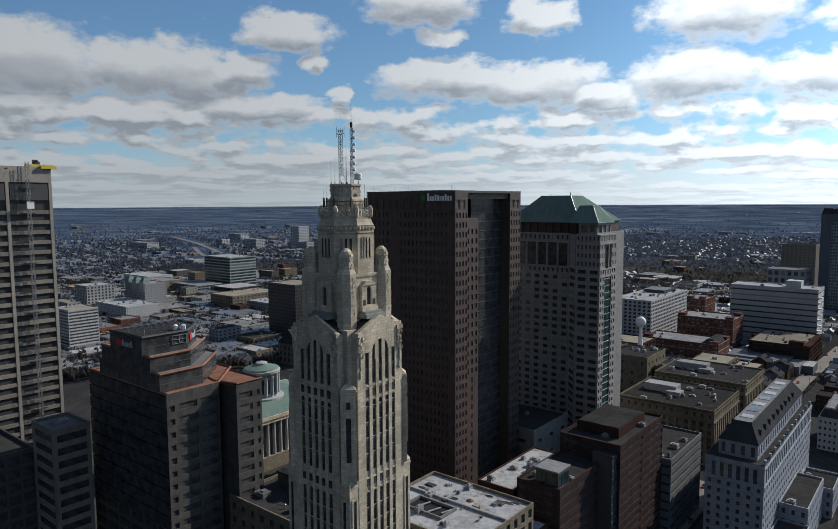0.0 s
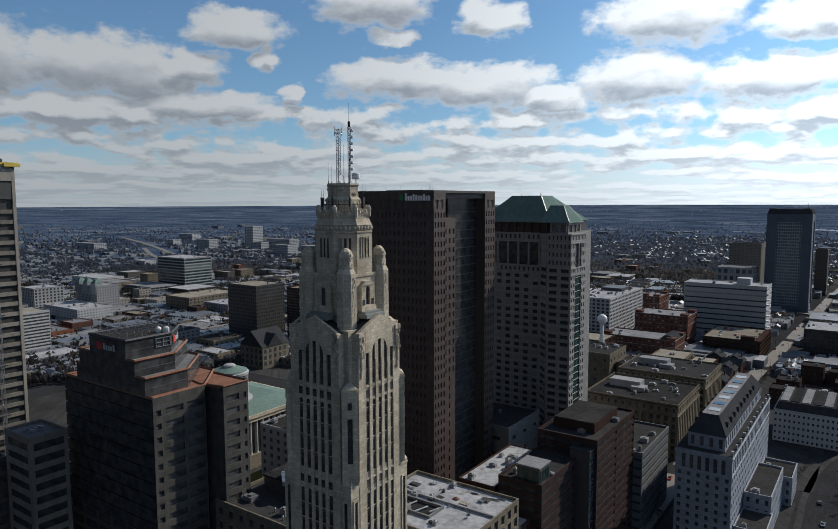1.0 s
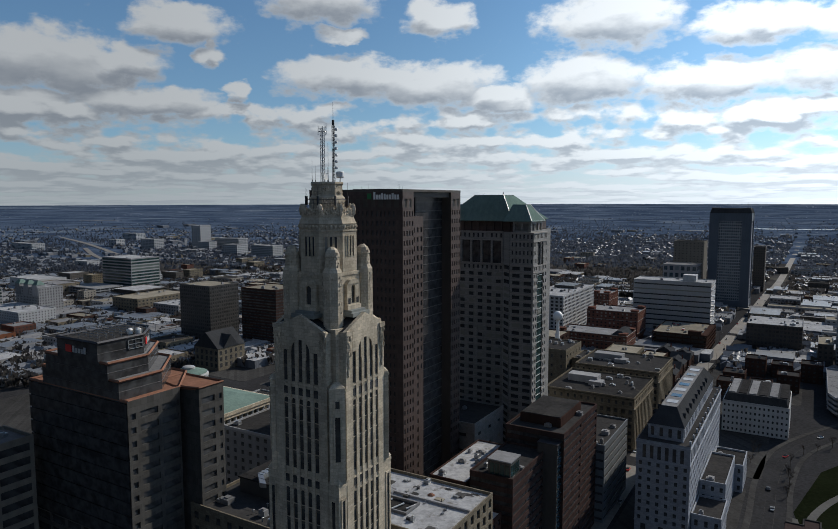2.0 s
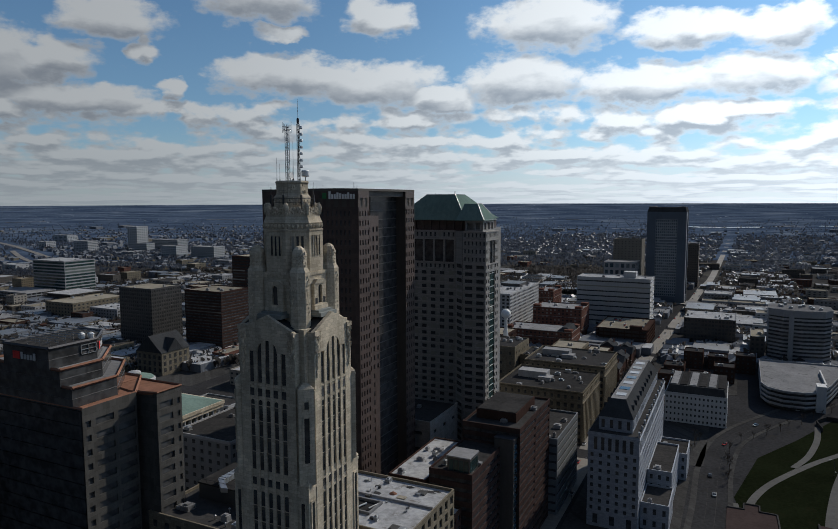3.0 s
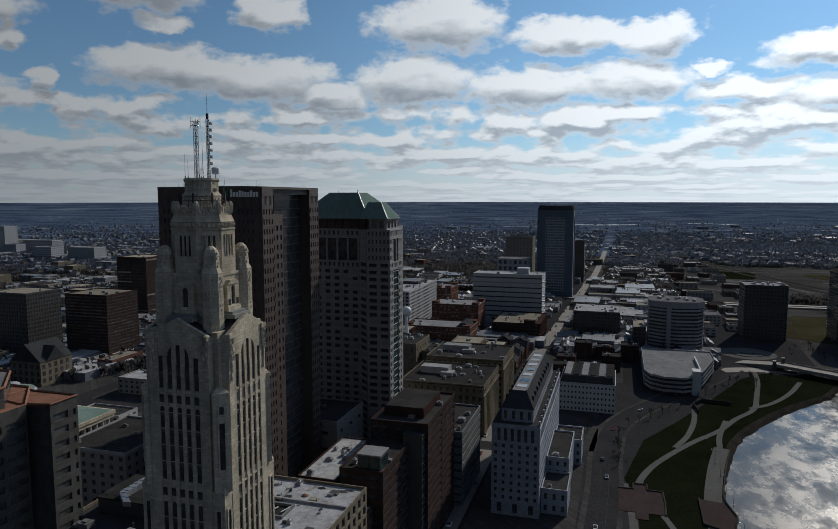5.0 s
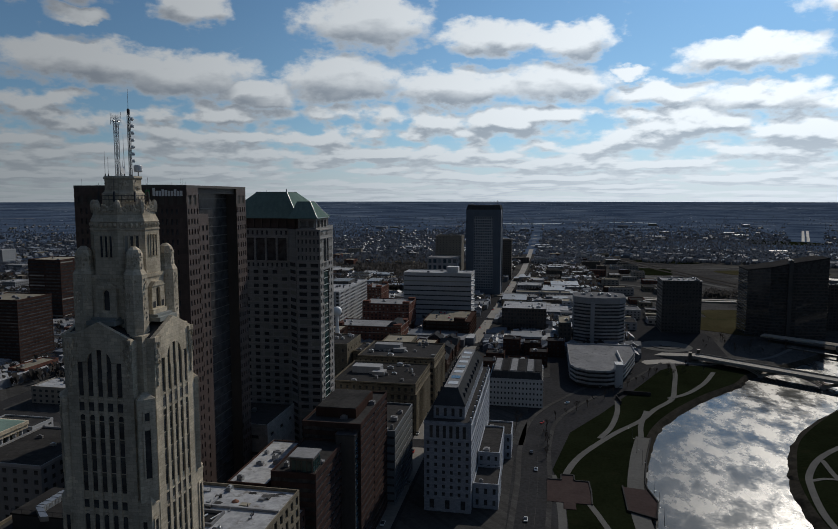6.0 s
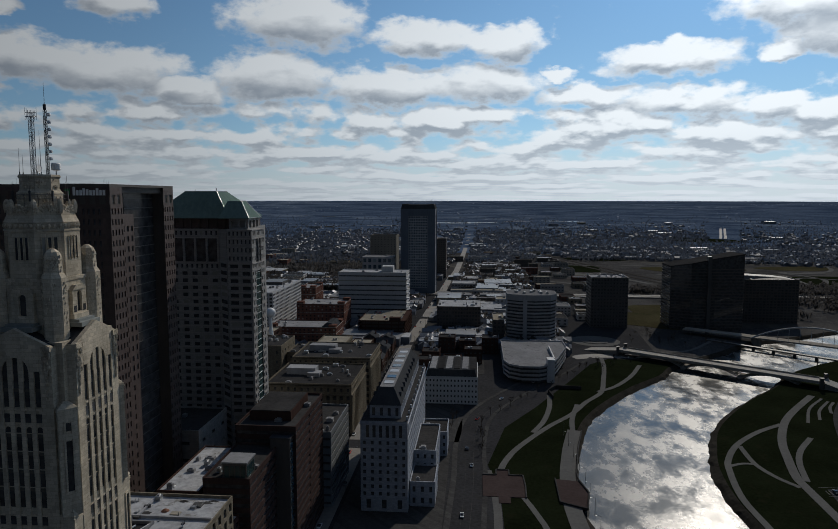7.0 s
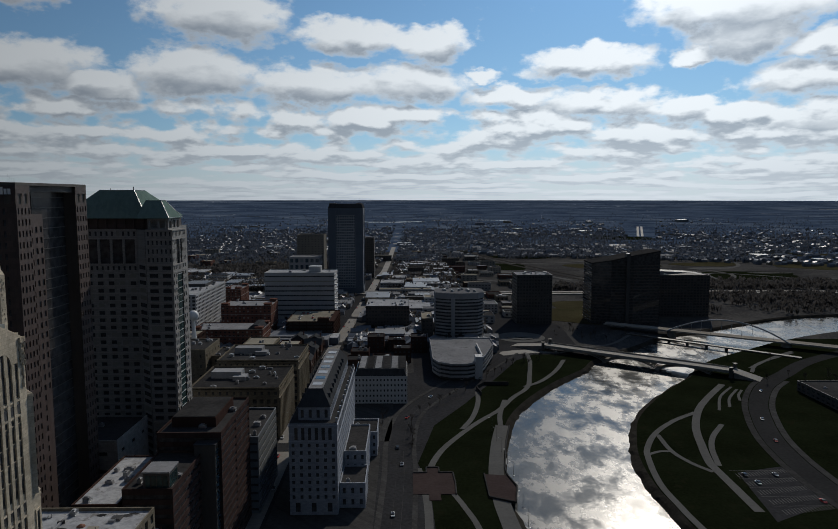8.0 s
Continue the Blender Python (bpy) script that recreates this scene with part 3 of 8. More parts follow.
def ribbon(name, pts, width, mat, label, category, z=0.06, thick=0.12, step=6, follow=False):
    """A path or road laid along a line."""
    line = smooth_line(pts, step)
    a, b = offsets(line, width / 2), offsets(line, -width / 2)
    up = (lambda p: rise(p.x, p.y) + z) if follow else (lambda p: z)
    m = Mesh()
    for i in range(len(line) - 1):
        q = [(p.x, p.y, up(p)) for p in (b[i], b[i + 1], a[i + 1], a[i])]
        m.face_ring(q)
        for p0, p1 in ((q[0], q[3]),) if i == 0 else ():
            m.face_ring([p0, p1, (p1[0], p1[1], p1[2] - thick), (p0[0], p0[1], p0[2] - thick)])
        for j, k in ((0, 1), (2, 3)):
            p0, p1 = q[j], q[k]
            m.face_ring([p1, p0, (p0[0], p0[1], p0[2] - thick), (p1[0], p1[1], p1[2] - thick)])
    return lone(name, m, mat, label, category, "structure")


# Streets.
MAIN = [(-104, -300), (-104, 200), (-104, 560), (-103, 656), (-97, 784), (-88, 1024), (-82, 1228), (-73, 1414), (-66, 2143), (-64, 2650)]
ribbon("road", MAIN, 12, ROADPALE, "worn pale main street running straight south", "road", 0.03, 0.05, 10, True)
for sx in (-232, -420, -560):
    ribbon("road", [(sx, -200), (sx, 600), (sx, 1400)], 16, ASPHALT, "dark asphalt city street between tall buildings", "road", 0.03, 0.05)
for sy in (62, 388, 548, 672, 820, 960):
    ribbon("road", [(-690, sy), (-300, sy), (-22 if sy < 600 else 20, sy)], 14, ASPHALT, "dark asphalt cross street between city blocks", "road", 0.055, 0.05)
ribbon("road", [(-36, 150), (-36, 260), (-34, 340), (-34, 400), (-26, 455), (2, 512), (38, 572), (70, 632), (110, 700), (130, 800)], 13, ASPHALT,
       "curving riverside drive of dark asphalt", "road", 0.04, 0.05)
ribbon("road", [(60, 625), (85, 634), (118, 634)], 15, ROADPALE, "pale roadway running on to the bridge", "road", 0.07, 0.06)
DRIVE = [(-36, 150), (-36, 260), (-34, 340), (-34, 400), (-26, 455), (2, 512), (38, 572), (70, 632)]
for off, wd in ((-8.6, 2.6), (8.6, 3.0)):
    ribbon("pavement", [tuple(p) for p in offsets([Vector(p) for p in DRIVE], off)], wd, PAVE, "grey concrete pavement beside the riverside drive", "pavement", 0.16, 0.2)
for off in (-2.2, 2.2):
    ribbon("lane_marking", [tuple(p) for p in offsets([Vector(p) for p in DRIVE], off)], 0.22, PAVE, "worn white lane line on the drive", "road marking", 0.05, 0.01)
FAR_DRIVE = [(200, 60), (192, 260), (190, 319), (191, 345), (194, 369), (200, 397), (211, 429), (228, 467), (253, 506), (276, 531)]
for off, wd in ((-9.0, 4.0), (9.0, 4.0)):
    ribbon("pavement", [tuple(p) for p in offsets([Vector(p) for p in FAR_DRIVE], off)], wd, PAVE, "grey concrete pavement beside the far drive", "pavement", 0.16, 0.2)
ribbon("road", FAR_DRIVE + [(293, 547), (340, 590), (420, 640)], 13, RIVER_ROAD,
       "pale curving road on the far river bank, darkened for cloud shade", "road", 0.05, 0.06)
for off in (-8, 8):
    ribbon("road", [(-700, 1035 + off), (86, 1020 + off), (320, 1022 + off), (550, 1022 + off), (1100, 1000 + off)], 9, ROADPALE, "pale carriageway of the expressway crossing the city", "road", 2.0, 2.2)
for off in (-8, 8):
    ribbon("road", [(822 + off * 1.0, 2400), (905 + off, 2640), (960 + off, 2800), (995 + off, 2900)], 9, GLINT, "bright motorway carriageway running straight away", "road", 1.0, 0.8, 8, True)
# Flats beyond the river: rail bed, drives and lawns.
for off in (0, 26):
    ribbon("rail_bed", [(110 + off, 1780), (134 + off, 1693), (215 + off, 1420), (298 + off, 1165), (330 + off, 1050)], 9, DARKBED, "dark gravel rail bed curving past the city", "rail bed", 0.5, 0.7)
for pts, wd in (([(560, 1180), (600, 1262), (590, 1330), (569, 1369), (600, 1392), (650, 1386), (690, 1420), (720, 1500), (678, 1540), (606, 1530)], 9),
                ([(690, 1210), (640, 1255), (580, 1290), (550, 1256), (532, 1180), (470, 1120)], 8), ([(700, 1211), (800, 1180), (880, 1100), (1000, 1060)], 8),
                ([(330, 990), (420, 1003), (560, 985), (700, 960)], 6), ([(150, 1500), (240, 1480), (330, 1500), (430, 1560)], 9), ([(60, 1400), (150, 1330), (230, 1260), (270, 1180)], 12),
                ([(-20, 1300), (120, 1180), (220, 1100)], 9)):
    ribbon("road", pts, wd, PATH_M, "pale drive curving over the river flats", "road", 0.35, 0.5)


def blob(name, cx, cy, rx, ry, mat, label, category, seed, z=0.2):
    """A flat patch with an uneven outline."""
    r = random.Random(seed)
    ph = [r.uniform(0, 6.28) for _ in range(3)]
    ring = []
    for i in range(28):
        a = i * math.tau / 28
        k = 1.0 + 0.16 * math.sin(2 * a + ph[0]) + 0.1 * math.sin(3 * a + ph[1]) + 0.05 * math.sin(7 * a + ph[2])
        ring.append((cx + rx * k * math.cos(a), cy + ry * k * math.sin(a)))
    m = Mesh().prism(ring, -0.3, z)
    m.v = [(x, y, q + rise(x, y)) for x, y, q in m.v]
    lone(name, m, mat, label, category, "structure")


for i, (cx, cy, rx, ry) in enumerate(((600, 1250, 150, 60), (640, 1460, 70, 50), (820, 1130, 130, 45), (420, 1180, 90, 50), (270, 900, 90, 60), (180, 830, 60, 50), (180, 1420, 60, 60),
                                      (900, 1400, 120, 70), (420, 1420, 90, 70), (720, 2350, 110, 110), (560, 1640, 120, 40), (960, 1700, 160, 60), (250, 1640, 70, 40))):
    blob("meadow", cx, cy, rx, ry, MEADOW if i % 3 else GRASS, "rough winter meadow on the river flats", "meadow", i, 0.2 + 0.02 * i)
for i, (cx, cy, rx, ry) in enumerate(((610, 1366, 44, 12), (690, 1290, 40, 9), (170, 1260, 30, 70), (350, 1330, 30, 14), (760, 1500, 60, 10))):
    blob("car_park", cx, cy, rx, ry, PATH_M, "pale gravel car park on the river flats", "car park", 40 + i, 0.42)

# Pavement blocks between the streets, raised by a kerb.
XS = [(-552, -428), (-412, -240), (-224, -111)]
YS = [(-120, 54), (70, 380), (396, 540), (556, 664), (680, 812), (828, 952)]
for bx0, bx1 in XS:
    for by0, by1 in YS:
        m = Mesh().prism([(bx0 + 2, by0), (bx1 - 2, by0), (bx1, by0 + 2), (bx1, by1 - 2), (bx1 - 2, by1), (bx0 + 2, by1), (bx0, by1 - 2), (bx0, by0 + 2)], -0.02, 0.16)
        lone("pavement", m, PAVE, "grey concrete pavement block with raised kerb", "pavement", "structure")
for bx0, bx1, by0, by1 in ((-96, -46, 70, 380), (-96, -40, 396, 540), (-96, -24, 556, 664), (-90, -12, 680, 812), (-84, 20, 828, 952)):
    m = Mesh().prism([(bx0 + 2, by0), (bx1 - 2, by0), (bx1, by0 + 2), (bx1, by1 - 2), (bx1 - 2, by1), (bx0 + 2, by1), (bx0, by1 - 2), (bx0, by0 + 2)], -0.02, 0.16)
    lone("pavement", m, PAVE, "grey concrete pavement block with raised kerb", "pavement", "structure")

# Park paths, each laid a little above the one it crosses.
lift_z = 0.05
for pts, wd in (([(-17, 345), (-16, 360), (-9, 382), (2, 404), (18, 431), (36, 457), (50, 485), (66, 512), (74, 546), (83, 593), (87, 632)], 3.8),
                ([(-24, 215), (-20, 290), (-21, 330), (-24, 355)], 4.0), ([(-7, 325), (-2, 308), (3, 285), (4, 250)], 3.0),
                ([(112, 200), (105, 286), (104, 305), (104, 333), (110, 366), (116, 384), (130, 408), (151, 431), (173, 448)], 3.6),
                ([(130, 405), (128, 378), (132, 360), (139, 347)], 3.0), ([(113, 373), (121, 377), (128, 377)], 2.4),
                ([(225, 517), (196, 480), (177, 452), (160, 417), (150, 386), (143, 360), (142, 346), (140, 300)], 5.0),
                ([(180, 423), (164, 401), (154, 381), (146, 355)], 3.4), ([(229, 510), (208, 484), (192, 452)], 2.0),
                ([(230, 503), (213, 480), (203, 459)], 2.0), ([(233, 501), (224, 488), (218, 474)], 2.0),
                ([(274, 567), (312, 602), (347, 629)], 3.4), ([(268, 553), (290, 583), (345, 624)], 3.4),
                ([(64, 513), (81, 530), (100, 562), (116, 600)], 3.8), ([(6, 417), (15, 440), (22, 471), (25, 500)], 3.6), ([(32, 424), (35, 447), (43, 479)], 3.4),
                ([(133, 652), (174, 660), (205, 696), (222, 722)], 4.0)):
    lift_z += 0.012
    ribbon("park_path", pts, wd, PATH_M, "pale concrete path curving through the lawn", "path", lift_z, 0.12, 10)
# Riverside terraces.
ribbon("promenade", [(33, 424), (26, 392), (20, 356), (18, 335), (17, 312), (18, 285), (20, 240)], 8.5, PATH_M, "pale paved promenade along the water", "promenade", 0.14, 0.3)
m = Mesh().box(-27, -5, 322, 348, -0.1, 0.3).box(-19, -13, 315, 355, -0.1, 0.28)
lone("plaza", m, PLAZA, "red brick plaza with stepped edges in the lawn", "plaza", "structure")
m = Mesh().prism([(12, 318), (24, 312), (27, 330), (24, 344), (12, 346)], -0.1, 0.34)
lone("plaza", m, PLAZA, "red brick landing terrace above the river", "plaza", "structure")
m = Mesh()
m.round(93, 700, [(26, -0.05), (26, 0.25)], 32).round(93, 700, [(15, 0.25), (15, 0.8), (14, 0.8)], 32).round(93, 700, [(6, 0.8), (6, 1.6), (5, 1.6)], 24)
lone("plaza", m, PATH_M, "round pale fountain plaza beside the bridge", "plaza", "structure")
for pts, h, lab in (([(37.6, 422), (30.6, 390), (24.6, 354), (24.4, 345)], 1.1, "low stone wall along the promenade"), ([(12, 346), (11.5, 318), (24, 311.5), (27.4, 330), (24.4, 345)], 1.0, "low stone wall round the landing terrace"),
                    ([(-27, 348.5), (-19.5, 348.5), (-19.5, 355.5), (-12.5, 355.5), (-12.5, 348.5), (-5, 348.5), (-4.5, 335), (-5, 321.5)], 0.8, "low stone wall round the plaza"), ([(27, 492), (25, 508), (32, 520), (52, 519)], 2.6, "curved concrete retaining wall in the lawn")):
    m = Mesh()
    line = [Vector(p) for p in pts]
    for p, q in zip(line, line[1:]):
        n = (q - p).normalized().orthogonal() * 0.35
        m.prism([tuple(p - n), tuple(q - n), tuple(q + n), tuple(p + n)], -0.1, h)
    lone("low_wall", m, PAVE, lab, "wall", "structure")
# Low hall with a pale roof rim on the far bank.
block("low_hall", "low dark hall with pale roof rim on the far bank", "building", 276, 326, 440, 500, 7.0, DARKSTONE, PANE_DARK, ROOF_DARK, 4.0, 6.0, 0.6, 0.5, cap=12, units=6, seed=131)
# Car park on the far bank.
m = Mesh().prism([(143, 290), (186, 312), (187, 350), (182, 354), (152, 346)], -0.05, 0.02)
lone("car_park", m, ASPHALT, "dark asphalt car park with painted bays", "car park", "structure")
m = Mesh()
for k in range(5):
    for i in range(19):
        px, py = 151.5 + i * 1.75 - k * 0.4, 297 + k * 10.6 + i * 0.36
        if px < 183:
            m.box(px, px + 0.45, py, py + 5.0, 0.02, 0.035)
    m.box(150 - k * 0.4, 183, 302.6 + k * 10.6 + 3.2, 302.9 + k * 10.6 + 3.2, 0.02, 0.036)
lone("bay_marking", m, PATH_M, "white painted parking bay lines", "road marking", "structure")


# The limestone tower.
def arch_fill(mesh, side, plane, a0, a1, z_spring, z_top, d0, d1, steps=10):
    """A plate from z_spring to z_top with a round arch cut out of its lower edge."""
    c, r = (a0 + a1) / 2, (a1 - a0) / 2
    for i in range(steps):
        u0, u1 = math.pi * i / steps, math.pi * (i + 1) / steps
        x0, x1 = c - r * math.cos(u0), c - r * math.cos(u1)
        h0, h1 = z_spring + r * math.sin(u0), z_spring + r * math.sin(u1)
        q = []
        for d in (d0, d1):
            q += [(*spot(side, plane, x0, d), h0), (*spot(side, plane, x1, d), h1), (*spot(side, plane, x1, d), z_top), (*spot(side, plane, x0, d), z_top)]
        n = len(mesh.v)
        mesh.v += q
        mesh.f += [(n, n + 1, n + 2, n + 3), (n + 7, n + 6, n + 5, n + 4), (n, n + 4, n + 5, n + 1), (n + 3, n + 2, n + 6, n + 7)]


def lattice(mesh, x, y, z0, z1, half, step, r):
    """A square lattice mast."""
    c = [(x - half, y - half), (x + half, y - half), (x + half, y + half), (x - half, y + half)]
    for a in c:
        mesh.tube((*a, z0), (*a, z1), r, r, 4)
    n = int((z1 - z0) / step)
    for i in range(n):
        za, zb = z0 + i * step, z0 + (i + 1) * step
        for j in range(4):
            a, b = c[j], c[(j + 1) % 4]
            if i % 2:
                a, b = b, a
            mesh.tube((*a, za), (*b, zb), r * 0.6, r * 0.6, 3)
            mesh.tube((*c[j], zb), (*c[(j + 1) % 4], zb), r * 0.5, r * 0.5, 3)


def relief(mesh, side, plane, a0, a1, z0, z1, count, seed, out=0.25):
    """Carved ornament: many small rounded lumps on a wall."""
    r = random.Random(seed)
    for _ in range(count):
        a, z, s = r.uniform(a0, a1), r.uniform(z0, z1), r.uniform(0.12, 0.34)
        o = out * r.uniform(0.4, 1.0)
        x, y = spot(side, plane, a, -o * 0.4)
        mesh.loft([[(x + s * math.cos(k * math.tau / 6) * (0.6 if i != 1 else 1.0), y + s * math.sin(k * math.tau / 6) * (0.6 if i != 1 else 1.0), z + dz * s * 1.6)
                    for k in range(6)] for i, dz in enumerate((-1, 0, 1))])


def limestone_tower():
    ob = thing("art_deco_tower", "pale limestone art deco skyscraper with stepped octagonal crown", "skyscraper", -118.4, 122.8)
    E, W = 10.4, 7.4
    f = Facade(0.4)
    wall = f.wall
    wall_cols = [-4.35, -2.15, 0.0, 2.15, 4.35]
    ww = 1.22
    strips = Mesh()
    stages = [(4.0, 22.0), (26.0, 44.0), (48.0, 60.0), (64.5, 86.6), (91.5, 107.7)]
    part("core", Mesh().box(-8.6, 8.6, -8.6, 8.6, 0.0, 124.0), LIMESTONE, ob)
    for side in "nswe":
        s = -1 if side in "ne" else 1
        P = s * E
        edges = [-W] + [c + e * ww / 2 for c in wall_cols for e in (-1, 1)] + [W]
        for i in range(0, len(edges), 2):
            slab(wall, side, P, edges[i], edges[i + 1], -0.05 if 0 < i < 10 else 0.0, 1.9, 0.0, 118.6 if i in (2, 8) else 123.4 if i in (0, 10) else 116.8)
        # Cheeks behind the window strips and bands between the stages.
        slab(wall, side, P, -W + 0.01, W - 0.01, 0.45, 1.88, 0.0, 123.4)
        lows = [0.0] + [b for _, b in stages]
        highs = [a for a, _ in stages] + [111.6]
        for a, b in zip(lows, highs):
            slab(wall, side, P, -W + 0.02, W - 0.02, 0.22, 0.45, a, b)
            if b - a > 3.0 and a > 0:
                for c in wall_cols:
                    f.panes.append((side, P + (0.2 if side in "ne" else -0.2) * -1.0, c, (a + b) / 2 - 0.2, ww, 1.7))
        for a, b in stages:
            for c in wall_cols:
                arch_fill(wall, side, P, c - ww / 2, c + ww / 2, b - 0.55, b + 0.12, 0.10, 0.4, 6)
                f.panes.append((side, P, c, (a + b) / 2, ww, b - a))
                k = a + 3.3
                while k < b - 1.5:
                    slab(strips, side, P, c - ww / 2 + 0.01, c + ww / 2 - 0.01, 0.2, 0.44, k, k + 0.75)
                    slab(wall, side, P, c - ww / 2 + 0.01, c + ww / 2 - 0.01, 0.12, 0.3, k + 0.75, k + 0.9)
                    k += 3.6
        for c in (wall_cols[0], wall_cols[4]):
            f.panes.append((side, P, c, 115.2, ww, 7.0))
            slab(wall, side, P, *sorted((2.68 if c > 0 else -2.68, 4.88 if c > 0 else -4.88)), 0.004, 0.45, 118.7, 123.39)
            slab(strips, side, P, c - ww / 2 + 0.01, c + ww / 2 - 0.01, 0.2, 0.44, 114.6, 115.3)
        for c in wall_cols[1:4]:
            f.panes.append((side, P, c, 116.5, ww, 10.0))
            slab(strips, side, P, c - ww / 2 + 0.01, c + ww / 2 - 0.01, 0.2, 0.44, 114.6, 115.3)
        for c in (-1.075, 1.075):
            slab(wall, side, P, c - 0.55, c + 0.55, 0.04, 0.4, 116.8, 121.2)
        arch_fill(wall, side, P, -2.68, 2.68, 118.6, 123.41, 0.004, 0.4, 14)
        # Gable and its dark roof.
        q0 = [(*spot(side, P, -W, 0.0), 123.4), (*spot(side, P, W, 0.0), 123.4), (*spot(side, P, 0.0, 0.0), 126.9)]
        q1 = [(*spot(side, P, -W, 0.9), 123.4), (*spot(side, P, W, 0.9), 123.4), (*spot(side, P, 0.0, 0.9), 126.9)]
        wall.loft([q0, q1])
        roof = Mesh()
        roof.loft([[(*spot(side, P, -W + 0.3, 0.92), 123.4), (*spot(side, P, W - 0.3, 0.92), 123.4), (*spot(side, P, 0.0, 0.92), 126.4)],
                   [(*spot(side, P, -W + 0.3, 4.4), 123.4), (*spot(side, P, W - 0.3, 4.4), 123.4), (*spot(side, P, 0.0, 4.4), 126.4)]])
        part("gable_roof", roof, SLATE, ob, "dark slate gable roof")
        orn = Mesh()
        for a in (-W + 0.9, W - 0.9):
            relief(orn, side, P, a - 0.8, a + 0.8, 118.0, 123.0, 46, 7, 0.5)
            relief(orn, side, P, a - 0.25, a + 0.25, 113.0, 118.0, 18, 8, 0.3)
            slab(orn, side, P, a - 0.95, a + 0.95, -0.35, 0.0, 122.6, 123.6)
        for z in (88.4, 109.6):
            slab(orn, side, P, -5.3, 5.3, 0.02, 0.1, z - 1.75, z - 1.35)
            slab(orn, side, P, -5.3, 5.3, 0.02, 0.1, z + 1.35, z + 1.75)
        tagged(part("carved_ornament", orn, ORNAMENT, ob), "carved limestone figures under the gable", kind="stuff")
    f.build(ob, LIMESTONE, PANE_DARK, 220)
    part("spandrel", strips, SPANDREL_BRONZE, ob, "dark bronze spandrel panels between the windows", kind="stuff")
    # Corner buttresses: square below, slim above.
    for sx in (-1, 1):
        for sy in (-1, 1):
            m = Mesh()
            bx = sorted((sx * 7.41, sx * 10.3))
            by = sorted((sy * 7.41, sy * 10.3))
            m.box(bx[0], bx[1], by[0], by[1], 0.0, 90.0)
            m.box(bx[0] - 0.12, bx[1] + 0.12, by[0] - 0.12, by[1] + 0.12, 89.0, 89.5)
            cx, cy = sx * 8.85, sy * 8.85
            sq = [(bx[0] - 0.1, by[0] - 0.1), (bx[1] + 0.1, by[0] - 0.1), (bx[1] + 0.1, by[1] + 0.1), (bx[0] - 0.1, by[1] + 0.1)]
            m.prism(sq, 90.0, 92.8, 0.08, (cx, cy))
            butt = part("buttress", m, LIMESTONE, ob)
            for side, plane, a in (("w" if sx > 0 else "e", sx * 10.3, cy), ("s" if sy > 0 else "n", sy * 10.3, cx)):
                for z0, z1 in ((66.0, 86.0), (46.0, 62.0)):
                    g = Mesh()
                    slab(g, side, plane, a - 0.5, a + 0.5, -0.03, 0.3, z0, z1)
                    part("window", g, PANE_DARK, butt)
                    fr = Mesh()
                    for e in (-0.68, 0.68):
                        slab(fr, side, plane, a + e - 0.18, a + e + 0.18, -0.22, 0.1, z0 - 0.5, z1 + 0.5)
                    slab(fr, side, plane, a - 0.5, a + 0.5, -0.2, 0.1, z1, z1 + 0.5)
                    part("window_surround", fr, LIMESTONE, butt)
            m = Mesh()
            d = 1.75
            pl = [(sx * 8.5 + px, sy * 8.5 + py) for px, py in ngon(d * 1.414, 4, 0.0)]
            m.prism(pl, 90.0, 111.4).prism([(sx * 8.5 + px, sy * 8.5 + py) for px, py in ngon(d * 1.5, 4, 0.0)], 110.6, 111.0)
            m.prism(pl, 111.4, 112.5, 0.3, (sx * 8.5, sy * 8.5))
            slim = part("upper_buttress", m, LIMESTONE, ob)
            nx, ny = sx * 0.7071, sy * 0.7071
            ex, ey = -ny, nx
            ox, oy = sx * 8.5 + nx * d, sy * 8.5 + ny * d
            for wdt, z0, z1, o in ((0.55, 95.0, 105.0, 0.05), (0.45, 107.0, 108.6, 0.05)):
                g = Mesh()
                g.prism([(ox - ex * wdt - nx * 0.2, oy - ey * wdt - ny * 0.2), (ox - ex * wdt + nx * o, oy - ey * wdt + ny * o),
                         (ox + ex * wdt + nx * o, oy + ey * wdt + ny * o), (ox + ex * wdt - nx * 0.2, oy + ey * wdt - ny * 0.2)], z0, z1)
                part("window", g, PANE_DARK, slim)
                fr = Mesh()
                for e in (-1, 1):
                    a0, a1 = e * (wdt + 0.02), e * (wdt + 0.35)
                    fr.prism([(ox + ex * a0 - nx * 0.2, oy + ey * a0 - ny * 0.2), (ox + ex * a1 - nx * 0.2, oy + ey * a1 - ny * 0.2),
                              (ox + ex * a1 + nx * 0.22, oy + ey * a1 + ny * 0.22), (ox + ex * a0 + nx * 0.22, oy + ey * a0 + ny * 0.22)], z0 - 0.4, z1 + 0.4)
                part("window_surround", fr, LIMESTONE, slim)
    # Square stage with corner pinnacles and dormers.
    m = Mesh().box(-6.4, 6.4, -6.4, 6.4, 123.0, 135.2).box(-6.6, 6.6, -6.6, 6.6, 135.2, 135.9)
    part("square_stage", m, LIMESTONE, ob)
